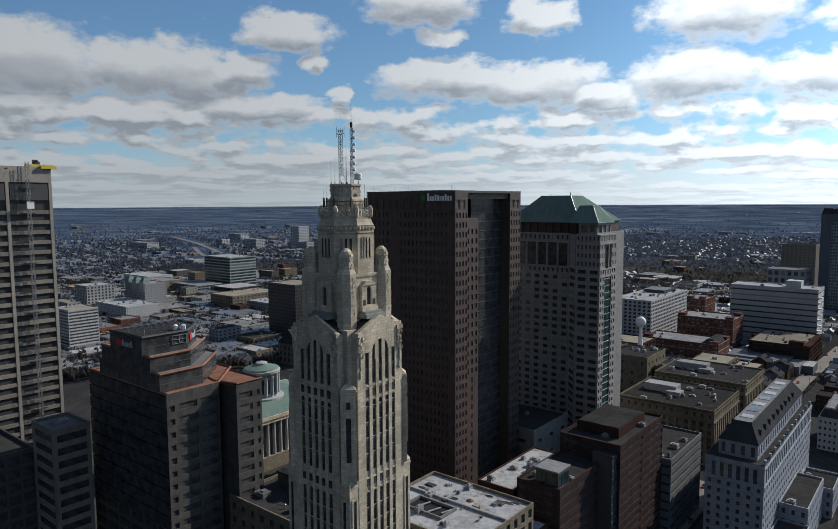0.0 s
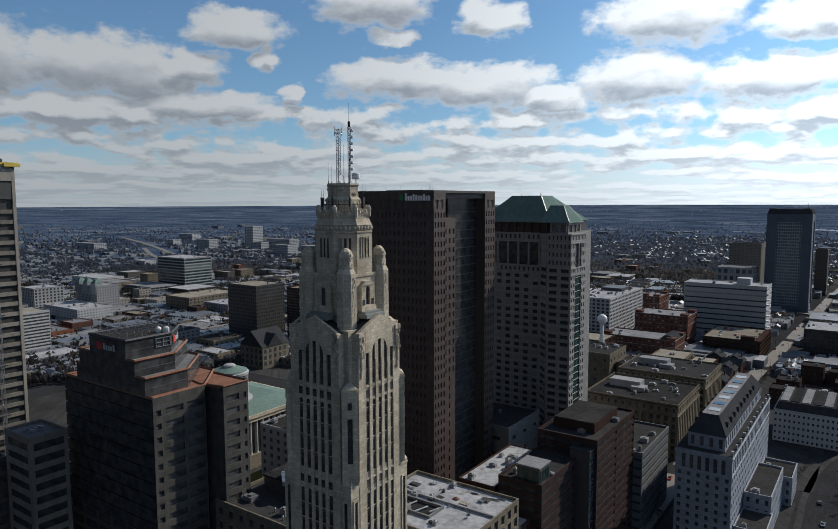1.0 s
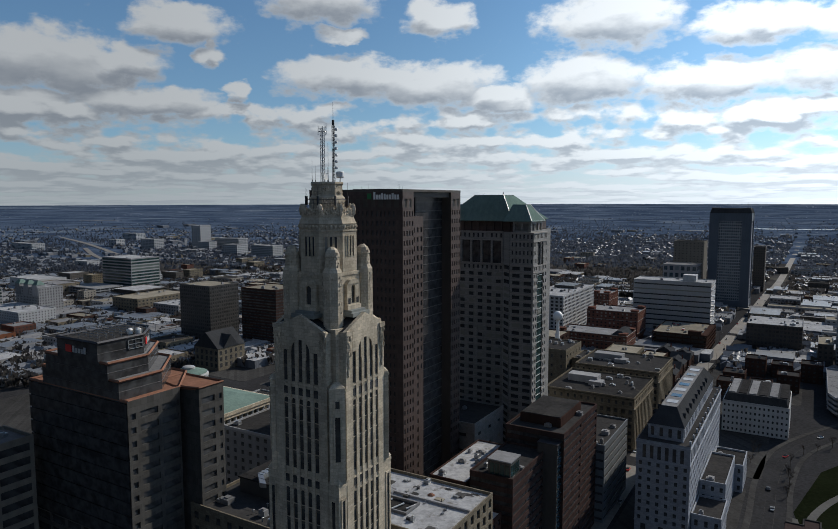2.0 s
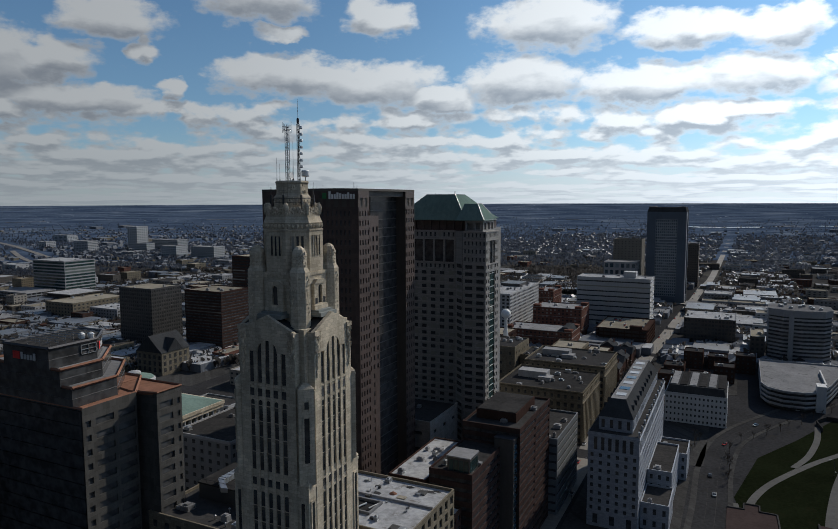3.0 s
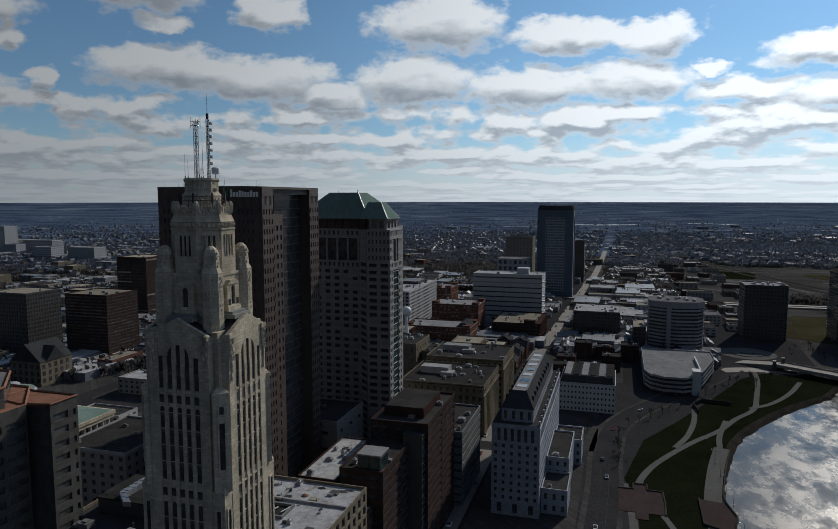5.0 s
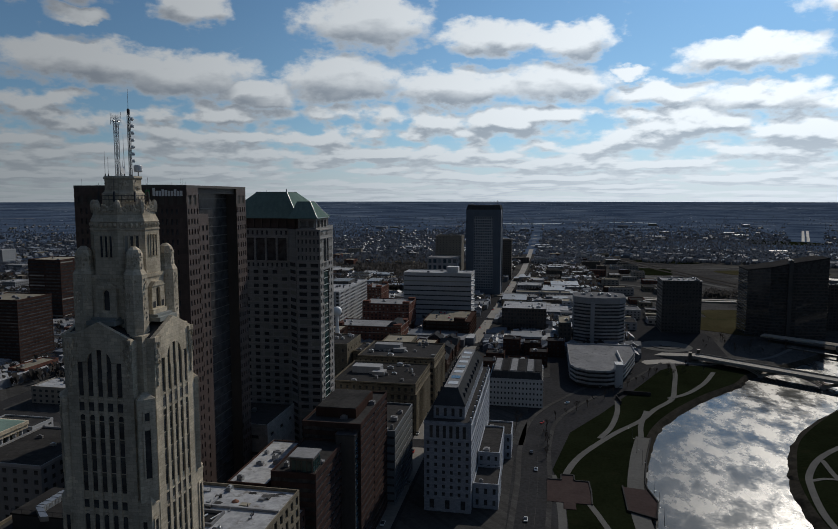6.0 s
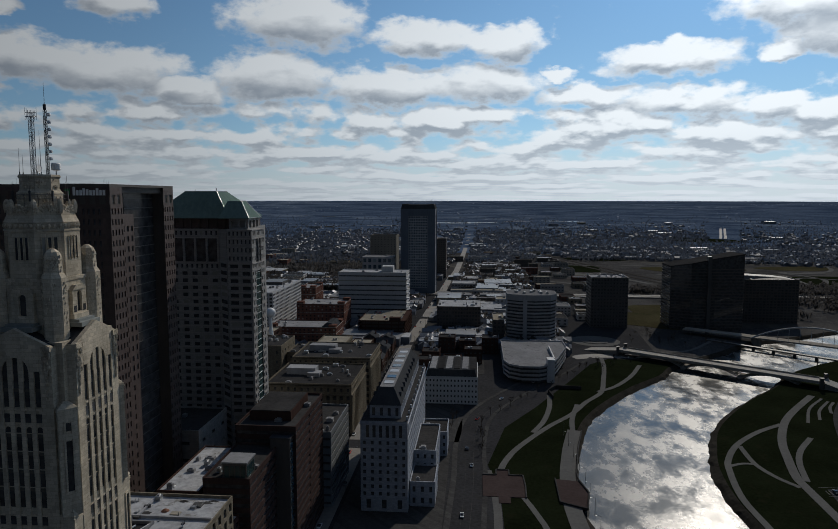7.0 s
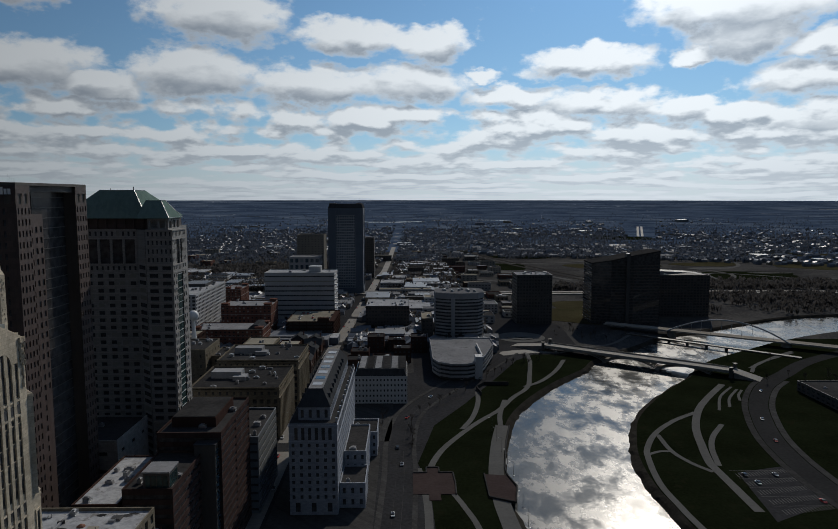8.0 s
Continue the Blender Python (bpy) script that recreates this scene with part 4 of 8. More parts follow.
    for sx in (-1, 1):
        for sy in (-1, 1):
            cx, cy = sx * 5.75, sy * 5.75
            o = lambda r, z: [(cx + px, cy + py, z) for px, py in ngon(r, 8, math.pi / 8)]
            m = Mesh().loft([o(2.35, 122.0), o(2.3, 135.6), o(2.3, 136.2), o(1.75, 137.2), o(1.62, 139.6), o(1.75, 139.7), o(1.7, 140.2), o(1.25, 141.2), o(0.5, 141.8)])
            pin = part("pinnacle", m, LIMESTONE, ob)
            orn = Mesh()
            r = random.Random(3)
            for _ in range(300):
                a, z, s = r.uniform(0, math.tau), r.uniform(126.5, 140.6), r.uniform(0.08, 0.21)
                rad = 2.16 if z < 136.0 else 1.6
                x, y = cx + rad * math.cos(a), cy + rad * math.sin(a)
                orn.loft([[(x + s * q * math.cos(k * math.tau / 5), y + s * q * math.sin(k * math.tau / 5), z + dz * s * 1.5) for k in range(5)] for dz, q in ((-1, 0.5), (0, 1.0), (1, 0.5))])
            tagged(part("carving", orn, ORNAMENT, pin), "carved limestone relief", kind="stuff")
    for side in "nswe":
        s = -1 if side in "ne" else 1
        P = s * 6.4
        m = Mesh()
        slab(m, side, P, -2.5, 2.5, -1.1, 0.0, 127.0, 128.4)
        for a0, a1 in ((-2.3, -0.75), (0.75, 2.3)):
            slab(m, side, P, a0, a1, -0.8, 0.0, 128.4, 133.2)
        slab(m, side, P, -0.75, 0.75, -0.8, 0.0, 128.4, 128.7)
        arch_fill(m, side, P, -0.75, 0.75, 132.2, 133.21, -0.78, 0.0, 8)
        m.loft([[(*spot(side, P, a, d), z) for a, z in ((-2.4, 133.2), (2.4, 133.2), (1.2, 134.2), (-1.2, 134.2))] for d in (-0.95, 0.0)])
        dorm = part("dormer", m, LIMESTONE, ob)
        g = Mesh()
        slab(g, side, P, -0.75, 0.75, -0.3, -0.01, 128.7, 132.95)
        part("window", g, PANE_DARK, dorm)
        if side in "we":
            for a in (-1.55, 1.55):
                g = Mesh()
                slab(g, side, P, a - 0.45, a + 0.45, -0.84, -0.5, 128.7, 130.0)
                part("window", g, PANE_DARK, dorm)
        m = Mesh()
        slab(m, side, P, -3.2, 3.2, -3.0, 0.0, 126.0, 126.9)
        slab(m, side, P, -2.7, 2.7, -2.2, 0.0, 126.9, 127.4)
        part("dormer_ledge", m, LEDGE, ob, "weathered grey metal ledge")
    # Octagon.
    oc = lambda h, z: [(px, py, z) for px, py in ngon(h / math.cos(math.pi / 8), 8, math.pi / 8)]
    m = Mesh().loft([oc(6.35, 135.5), oc(6.3, 145.0), oc(6.45, 145.1), oc(6.45, 145.4), oc(6.25, 145.5), oc(6.25, 146.7), oc(6.4, 146.8), oc(6.2, 147.1), oc(5.75, 148.2), oc(5.75, 148.9)])
    octo = part("octagon_stage", m, LIMESTONE, ob)
    for i in range(8):
        a = i * math.pi / 4
        nx, ny, ex, ey = math.cos(a), math.sin(a), -math.sin(a), math.cos(a)
        for k in (-1, 0, 1):
            c = k * 1.05
            box = lambda lo, hi, i0, i1: [(nx * i0 + ex * lo, ny * i0 + ey * lo), (nx * i1 + ex * lo, ny * i1 + ey * lo), (nx * i1 + ex * hi, ny * i1 + ey * hi), (nx * i0 + ex * hi, ny * i0 + ey * hi)]
            part("window", Mesh().prism(box(c - 0.28, c + 0.28, 6.1, 6.36), 139.6, 143.9), PANE, octo)
            fr = Mesh()
            for e in (-0.36, 0.36):
                fr.prism(box(c + e - 0.07, c + e + 0.07, 6.1, 6.5), 139.4, 144.1)
            part("window_surround", fr, LIMESTONE, octo)
        orn = Mesh()
        for k in range(5):
            c = -2.0 + k
            x, y = nx * 6.25 + ex * c, ny * 6.25 + ey * c
            orn.loft([[(x + q * 0.42 * math.cos(j * math.tau / 6), y + q * 0.42 * math.sin(j * math.tau / 6), 146.1 + dz) for j in range(6)] for dz, q in ((-0.5, 0.4), (0, 1.0), (0.45, 0.7))])
        # Sculpted parapet with a winged block at each corner.
        r = random.Random(i)
        for _ in range(34):
            c, z, s = r.uniform(-2.3, 2.3), r.uniform(148.9, 150.1), r.uniform(0.2, 0.42)
            x, y = nx * 5.65 + ex * c, ny * 5.65 + ey * c
            orn.loft([[(x + s * q * math.cos(j * math.tau / 6), y + s * q * math.sin(j * math.tau / 6), z + dz * s) for j in range(6)] for dz, q in ((-1, 0.6), (0, 1.0), (1, 0.5))])
        b = a + math.pi / 8
        x, y = 6.05 * math.cos(b), 6.05 * math.sin(b)
        orn.loft([[(x + q * math.cos(j * math.tau / 6), y + q * math.sin(j * math.tau / 6), z) for j in range(6)] for z, q in ((148.6, 0.5), (149.4, 0.62), (150.2, 0.7), (150.9, 0.5), (151.3, 0.25))])
        orn.prism(box(-2.4, 2.4, 5.3, 5.75), 148.9, 149.9)
        tagged(part("carved_parapet", orn, ORNAMENT, octo), "carved limestone eagles and swags", kind="stuff")
    m = Mesh().loft([oc(3.95, 148.8), oc(3.9, 152.6), oc(3.5, 153.0), oc(3.35, 153.4), oc(3.35, 155.4), oc(3.6, 155.8), oc(3.45, 156.2)])
    lantern = part("lantern_stage", m, LIMESTONE, ob)
    orn, r = Mesh(), random.Random(11)
    for _ in range(90):
        a, z, s = r.uniform(0, math.tau), r.choice([r.uniform(153.6, 155.6), r.uniform(151.0, 152.5)]), r.uniform(0.15, 0.35)
        rad = 3.4 if z > 153 else 3.95
        x, y = rad * math.cos(a), rad * math.sin(a)
        orn.loft([[(x + s * q * math.cos(j * math.tau / 6), y + s * q * math.sin(j * math.tau / 6), z + dz * s) for j in range(6)] for dz, q in ((-1, 0.6), (0, 1.0), (1, 0.5))])
    tagged(part("carving", orn, ORNAMENT, lantern), "carved limestone relief", kind="stuff")
    rail = Mesh()
    for z in (151.4, 152.2):
        ring = ngon(4.9, 24)
        for i in range(24):
            rail.tube((*ring[i], z), (*ring[(i + 1) % 24], z), 0.06, 0.06, 4)
    for p in ngon(4.9, 12):
        rail.tube((*p, 149.0), (*p, 152.3), 0.06, 0.06, 4)
    part("antenna_rail", rail, DARKSTEEL, ob, "dark steel antenna rail")
    for i in range(8):
        px, py = ngon(5.1, 8, 0.25)[i]
        m = Mesh().box(px - 0.18, px + 0.18, py - 0.14, py + 0.14, 150.9, 153.0).tube((px, py, 150.3), (px, py, 154.8 if i % 3 else 156.0), 0.05, 0.03, 5)
        part("panel_antenna", m, DARKSTEEL, ob)


limestone_tower()


def masts():
    ob = thing("antenna_mast", "steel lattice antenna mast standing on the tower top", "antenna mast", -118.9, 122.0, 156.2, "roof masts")
    m = Mesh()
    lattice(m, 0, 0, 0.0, 12.6, 0.34, 0.75, 0.07)
    part("lattice", m, STEEL, ob)
    m = Mesh().tube((-1.2, 0, 11.4), (1.2, 0, 11.4), 0.07).tube((0, -1.2, 11.4), (0, 1.2, 11.4), 0.07).tube((-1.2, 0, 12.2), (1.2, 0, 12.2), 0.05)
    for a in (-1.2, 1.2):
        m.tube((a, 0, 10.7), (a, 0, 13.2), 0.05, 0.03)
        m.tube((0, a, 10.7), (0, a, 12.8), 0.05, 0.03)
    part("cross_arm", m, STEEL, ob)
    ob = thing("antenna_mast", "slim steel mast with a row of white panel antennas", "antenna mast", -117.0, 123.6, 156.2, "roof masts")
    m = Mesh()
    lattice(m, 0, 0, 0.0, 12.8, 0.22, 0.7, 0.06)
    part("lattice", m, DARKSTEEL, ob)
    part("whip", Mesh().tube((0, 0, 12.8), (0, 0, 18.2), 0.07, 0.03), STEEL, ob)
    part("beacon", Mesh().round(0, 0, [(0.25, 12.8), (0.3, 13.2), (0.3, 13.9), (0.12, 14.1)], 10), DARKSTEEL, ob)
    for i in range(7):
        z = 3.2 + i * 1.45
        m = Mesh().loft([[(0.75 + 0.42 * px, 0.42 * py, zz) for px, py in ngon(q, 8)] for zz, q in ((z - 0.3, 0.8), (z, 1.0), (z + 0.32, 0.8))])
        m.tube((0.2, 0, z), (0.5, 0, z), 0.05)
        part("panel_antenna", m, WHITEPAINT, ob, "white panel antenna")
    ob = thing("dish_antenna", "white drum dish antenna on the tower top", "dish antenna", -115.8, 124.4, 156.2)
    part("drum", Mesh().round(0, 0, [(0.5, 0.9), (0.85, 1.0), (0.9, 1.2), (0.9, 2.2), (0.7, 2.4)], 16), WHITEPAINT, ob)
    part("post", Mesh().tube((0, 0, 0), (0, 0, 1.0), 0.1), DARKSTEEL, ob)
    ob = thing("dish_antenna", "round white dish antenna on the tower top", "dish antenna", -117.0, 120.3, 156.2)
    d = Mesh()
    d.loft([[(0.15 + dx, q * math.cos(j * math.tau / 14), 1.1 + q * math.sin(j * math.tau / 14)) for j in range(14)] for dx, q in ((0.0, 0.25), (0.12, 0.6), (0.3, 0.8), (0.26, 0.7))])
    part("dish", d, WHITEPAINT, ob)
    part("post", Mesh().tube((0, 0, 0), (0, 0, 1.2), 0.08), DARKSTEEL, ob)
    for x, y, h in ((-121.2, 121.0, 5.2), (-121.6, 122.6, 4.0), (-117.8, 122.6, 8.8), (-117.5, 122.2, 6.0), (-119.5, 124.5, 3.5)):
        ob = thing("whip_antenna", "thin vertical whip antenna on the tower top", "antenna", x, y, 156.2, "whip antennas")
        part("whip", Mesh().tube((0, 0, 0.4), (0, 0, h), 0.06, 0.03, 5), STEEL, ob)
        part("base", Mesh().tube((0, 0, 0), (0, 0, 0.5), 0.12, 0.1, 6), DARKSTEEL, ob)


masts()


def granite_tower():
    """Brown granite tower with a glass recess in its west side."""
    x0, x1, y0, y1, top = -215.6, -166.6, 232.2, 283.6, 156.0
    ob = thing("granite_tower", "dark brown granite office tower with recessed black glass bay", "skyscraper", (x0 + x1) / 2, (y0 + y1) / 2)
    hx, hy = (x1 - x0) / 2, (y1 - y0) / 2
    f = Facade(0.45)
    for a1, b0, b1 in ((hx - 0.45, -hy + 0.45, -hy + 8.3), (hx - 0.45, hy - 8.7, hy - 0.45), (hx - 9.0, -hy + 8.3, hy - 8.7)):
        part("core", Mesh().box(-hx + 0.45, a1, b0, b1, 0.0, top - 1), DARKSTONE, ob)
    rows, zt = 36, 148.0
    # North and south sides: three groups of window bays.
    for side, P in (("n", -hy), ("s", hy)):
        for a0, a1, n in ((-hx, -hx + 1.8, 0), (-hx + 1.8, -hx + 13.4, 5), (-hx + 13.4, -hx + 19.0, 0), (-hx + 19.0, -hx + 30.0, 5), (-hx + 30.0, -hx + 35.2, 2), (-hx + 35.2, hx - 3.4, 5), (hx - 3.4, hx, 0)):
            if n:
                f.grid(side, P, a0, a1, 4.0, zt, n, rows, 0.42, 0.55, glaze=side == "n")
            else:
                f.panel(side, P, a0, a1, 0.0, zt)
        f.panel(side, P, -hx, hx, zt, 149.0)
        f.panel(side, P, -hx, hx, 152.6, top)
        f.panel(side, P, -hx + 0.02, hx - 0.02, 0.0, 4.0)
        n = 12
        for i in range(n + 1):
            a = -hx + 1.0 + i * (2 * hx - 2.0) / n
            f.panel(side, P, max(a - 0.8, -hx), min(a + 0.8, hx), 149.0, 152.6)
    f.panel("e", -hx, -hy, hy, 0.0, top)
    # West strips.
    for a0, a1 in ((-hy, -hy + 8.75), (hy - 9.15, hy)):
        f.grid("w", hx, a0, a1, 4.0, zt, 4, rows, 0.46, 0.55)
        f.panel("w", hx, a0, a1, 0.0, 4.0)
        f.panel("w", hx, a0, a1, zt, 149.0)
        f.panel("w", hx, a0, a1, 152.6, top)
        for c in (a0 + 0.6, (a0 + a1) / 2, a1 - 0.6):
            f.panel("w", hx, c - 0.6, c + 0.6, 149.0, 152.6)
    # Inner pier with three columns, set back a little in the recess.
    ip0, ip1 = -hy + 8.78, -hy + 18.2
    f.grid("w", hx - 1.0, ip0, ip1, 77.0, 141.0, 3, 16, 0.46, 0.55)
    f.grid("w", hx - 1.0, ip0, ip1, 5.0, 77.0, 1, 18, 0.12, 0.55)
    f.panel("w", hx - 1.0, ip0, ip1, 0.0, 5.0)
    f.panel("w", hx - 1.0, ip0, ip1, 141.0, 145.0)
    f.build(ob, GRANITE, PANE_DARK, 220)
    part("inner_pier", Mesh().box(hx - 8.9, hx - 1.45, -hy + 8.31, ip1, 0.0, 145.0), GRANITE, ob)
    g = Mesh()
    slab(g, "w", hx - 5.0, -hy + 18.25, hy - 9.2, 0.0, 0.5, 0.0, 154.0)
    part("curtain_wall", g, PANE_BLACK, ob, "black glass curtain wall")
    for i in range(38):
        g = Mesh()
        slab(g, "w", hx - 5.0, -hy + 18.25, hy - 9.2, -0.18, 0.0, 3.0 + i * 4.0, 3.35 + i * 4.0)
        part("floor_band", g, BLACKWALL, ob)
    g = Mesh()
    slab(g, "w", hx - 1.2, -hy + 8.78, hy - 9.18, 0.0, 0.6, 153.2, top - 0.02)
    g.box(hx - 8.3, hx - 1.9, -hy + 8.35, hy - 8.75, 153.4, top - 0.1)
    part("lintel", g, DARKSTONE, ob)
    flat_roof(ob, -hx - 0.03, hx + 0.03, -hy - 0.03, hy + 0.03, top, ROOF_DARK, DARKSTONE, 0.5)
    part("penthouse", Mesh().box(-12, 8, -10, 12, top, top + 1.0), DARKSTONE, ob)
    r = random.Random(5)
    for _ in range(14):
        x, y = r.uniform(-hx + 1, hx - 1), -hy + r.uniform(0.8, 3.0)
        part("roof_antenna", Mesh().tube((x, y, top), (x, y, top + r.uniform(1.2, 3.4)), 0.05, 0.03, 4).box(x - 0.2, x + 0.2, y - 0.2, y + 0.2, top, top + 0.4), STEEL, ob)
    # The name is shown as plain white bars.
    for i, tall in enumerate((3.1, 2.0, 2.0, 2.6, 2.3, 2.0, 2.0, 2.6, 2.0, 2.0)):
        part("sign_bar", Mesh().box(10.2 + i * 1.3, 11.1 + i * 1.3, -hy - 0.28, -hy - 0.02, 152.3, 152.3 + tall), WHITEPAINT, ob, "white sign bar")
    part("sign_emblem", Mesh().box(7.0, 9.0, -hy - 0.2, -hy - 0.05, 152.4, 154.8), GREEN, ob)
    return ob


granite_tower()


def copper_roof_tower():
    """Grey granite tower with a green hipped roof."""
    ob = thing("copper_roof_tower", "grey granite office tower with green copper hipped roof", "skyscraper", -172.0, 345.0)
    ox, oy = -172.0, 345.0
    X = lambda v: v - ox
    Y = lambda v: v - oy
    f = Facade(0.4)
    yA, yB, xW, xC = 324.3, 331.0, -145.2, -158.0
    part("core", Mesh().box(X(-203) + 0.4, X(xC) - 0.6, Y(yB) + 0.4, Y(385), 0.0, 134.0).box(X(xC) - 0.6, X(xW) - 0.4, Y(yA) + 0.4, Y(344.2) - 0.4, 0.0, 134.0), DARKSTONE, ob)
    rows, z0 = 29, 6.0
    zt = 118.0
    # West face of the corner block: windows either side of a green glass strip.
    for a0, a1 in ((Y(yA), Y(330.2)), (Y(338.4), Y(344.2))):
        f.grid("w", X(xW), a0, a1, 8.0, 118.0, 2, rows, 0.52, 0.5)
        f.grid("w", X(xW), a0, a1, 118.0, 135.0, 3, 4, 0.4, 0.5)
    f.grid("w", X(xW), Y(330.2), Y(338.4), 113.5, 118.0, 4, 1, 0.4, 0.5)
    f.grid("w", X(xW), Y(330.2), Y(338.4), 130.5, 135.0, 4, 1, 0.4, 0.5)
    # North face of the corner block, then the long set-back face.
    f.grid("n", Y(yA), X(xC), X(xW), 8.0, 118.0, 2, rows, 0.66, 0.5)
    f.grid("n", Y(yA), X(xC), X(xW), 118.0, 135.0, 6, 4, 0.4, 0.5)
    f.grid("n", Y(yB), X(-203), X(-165.0), 8.0, 113.5, 7, 28, 0.52, 0.5)
    f.grid("n", Y(yB), X(-203), X(-165.0), 113.5, 117.5, 14, 1, 0.4, 0.5)
    f.grid("n", Y(yB), X(-203), X(-165.0), 130.5, 135.0, 14, 1, 0.4, 0.5)
    f.build(ob, PANEL_STONE, PANE, 220)
    g = Mesh()
    slab(g, "w", X(xW), Y(330.22), Y(338.38), 0.35, 0.6, 6.0, 113.5)
    part("glass_strip", g, PANE_GREEN, ob, "green glass strip window")
    for i in range(30):
        g = Mesh()
        slab(g, "w", X(xW), Y(330.22), Y(338.38), 0.15, 0.35, 8.0 + i * 3.6, 8.28 + i * 3.6)
        part("mullion", g, STEEL, ob)
    g = Mesh()
    slab(g, "w", X(xW), Y(330.22), Y(338.38), 0.3, 0.38, 118.0, 130.5)
    part("dark_glazing", g, PANE_DARK, ob)
    g = Mesh()
    slab(g, "n", Y(yB), X(-203) + 0.02, X(-165.02), 0.3, 0.38, 117.5, 130.5)
    part("dark_glazing", g, PANE_DARK, ob)
    pil = Mesh()
    slab(pil, "w", X(xW), Y(334.0), Y(334.7), -0.3, 0.29, 118.0, 130.5)
    part("pilaster", pil, PANEL_STONE, ob)
    for i in range(7):
        a = X(-202.6) + i * 6.2
        pil = Mesh()
        slab(pil, "n", Y(yB), a - 0.55, a + 0.55, -0.5, 0.29, 117.5, 130.5)
        part("pilaster", pil, PANEL_STONE, ob)
    pil = Mesh()
    slab(pil, "w", X(xW), Y(330.2), Y(338.4), 0.0, 0.4, 6.0, 8.0)
    part("strip_base", pil, PANEL_STONE, ob)
    # A raised string course at each floor.
    for i in range(30):
        z = 7.86 + i * (110.0 / 29)
        for side, P, a0, a1 in (("n", Y(yB), X(-203), X(-165.1)), ("n", Y(yA), X(xC) + 0.1, X(xW)), ("w", X(xW), Y(yA), Y(330.1)), ("w", X(xW), Y(338.5), Y(344.2))):
            if side == "n" and a0 < X(-170) and z > 113:
                continue
            pil = Mesh()
            slab(pil, side, P, a0, a1, -0.2, -0.005, z, z + 0.5)
            part("string_course", pil, TRIM_STONE, ob)
    # Chamfered corner with wide windows.
    m = Mesh()
    c0, c1 = (X(-165.0), Y(yB)), (X(xC), Y(yA))
    m.prism([c0, c1, (c1[0], c1[1] + 8), (c0[0], c0[1] + 6)], 0.0, 135.0)
    ch = part("chamfer", m, PANEL_STONE, ob)
    ex, ey = c1[0] - c0[0], c1[1] - c0[1]
    ln = math.hypot(ex, ey)
    ex, ey = ex / ln, ey / ln
    nx, ny = ey, -ex
    for i in range(29):
        z = 8.0 + i * (110.0 / 29) + 1.2
        q = [(c0[0] + ex * a + nx * o, c0[1] + ey * a + ny * o) for a, o in ((1.6, -0.2), (1.6, 0.02), (ln - 1.6, 0.02), (ln - 1.6, -0.2))]
        part("window", Mesh().prism(q[::-1], z, z + 2.0), PANE, ch)
    base = Mesh()
    slab(base, "w", X(xW), Y(yA), Y(330.2), 0.0, 0.4, 0.0, 8.0)
    slab(base, "w", X(xW), Y(338.4), Y(344.2), 0.0, 0.4, 0.0, 8.0)
    slab(base, "n", Y(yA), X(xC), X(xW) - 0.4, 0.0, 0.4, 0.0, 8.0)
    slab(base, "n", Y(yB), X(-203), X(-165.0), 0.0, 0.4, 0.0, 8.0)
    base.box(X(-203), X(-203) + 0.4, Y(yB) + 0.4, Y(385), 0.0, 135.0).box(X(-203), X(xC), Y(385), Y(385.4), 0.0, 135.0)
    base.box(X(xC), X(xW), Y(344.2), Y(344.6), 0.0, 135.0).box(X(xC) - 0.6, X(xC), Y(344.6), Y(385), 0.0, 135.0)
    part("base_wall", base, PANEL_STONE, ob)
    for z, o in ((134.6, 0.35), (117.4, 0.25), (130.2, 0.25)):
        part("cornice", Mesh().box(X(xC), X(xW) + o, Y(yA) - o, Y(344.2), z, z + 0.6), TRIM_STONE, ob)
        part("cornice", Mesh().box(X(-203), X(-165), Y(yB) - o, Y(yB) + 1, z, z + 0.6), TRIM_STONE, ob)
    # Crown and roofs.
    m = Mesh().box(X(-201), X(-160), Y(333), Y(383), 135.0, 141.0)
    for i in range(9):
        a = X(-200) + i * 4.6
        m.box(a, a + 1.4, Y(332.2), Y(333), 135.0, 141.0)
    part("crown", m, GRANITE, ob, "brown granite crown below the roof")
    m = Mesh().box(X(-157.5), X(-147.5), Y(326), Y(342.6), 135.0, 136.0).box(X(-157.5), X(-147.5), Y(326), Y(342.6), 139.6, 141.0)
    for x, y in ((-157, 326.5), (-148, 326.5), (-148, 331.7), (-148, 337), (-148, 342.1), (-157, 342.1), (-152.5, 326.5)):
        m.box(X(x) - 0.5, X(x) + 0.5, Y(y) - 0.5, Y(y) + 0.5, 136.0, 139.6)
    m.box(X(-157), X(-150), Y(329), Y(341), 136.0, 139.6)
    part("loggia", m, PANEL_STONE, ob)
    roof = Mesh()
    hipb = [(X(-203), Y(330.6)), (X(-159.5), Y(330.6)), (X(-159.5), Y(384)), (X(-203), Y(384))]
    roof.loft([[(x, y, 141.0) for x, y in hipb], [(X(-185.5), Y(337.5), 154.6), (X(-168.0), Y(337.5), 154.6), (X(-168.0), Y(352), 154.6), (X(-185.5), Y(352), 154.6)]])
    roof.box(X(-203.4), X(-159.1), Y(330.2), Y(384.4), 140.6, 141.0)
    part("roof", roof, COPPER, ob, "green copper hipped roof")
    roof = Mesh()
    roof.loft([[(X(-162.5), Y(324.8), 141.0), (X(-146.6), Y(324.8), 141.0), (X(-146.6), Y(344.0), 141.0), (X(-162.5), Y(344.0), 141.0)],
               [(X(-160.0), Y(331.5), 149.6), (X(-152.6), Y(331.5), 149.6), (X(-152.6), Y(337.5), 149.6), (X(-160.0), Y(337.5), 149.6)]])
    roof.box(X(-162.5), X(-146.2), Y(324.4), Y(344.4), 140.7, 141.0)
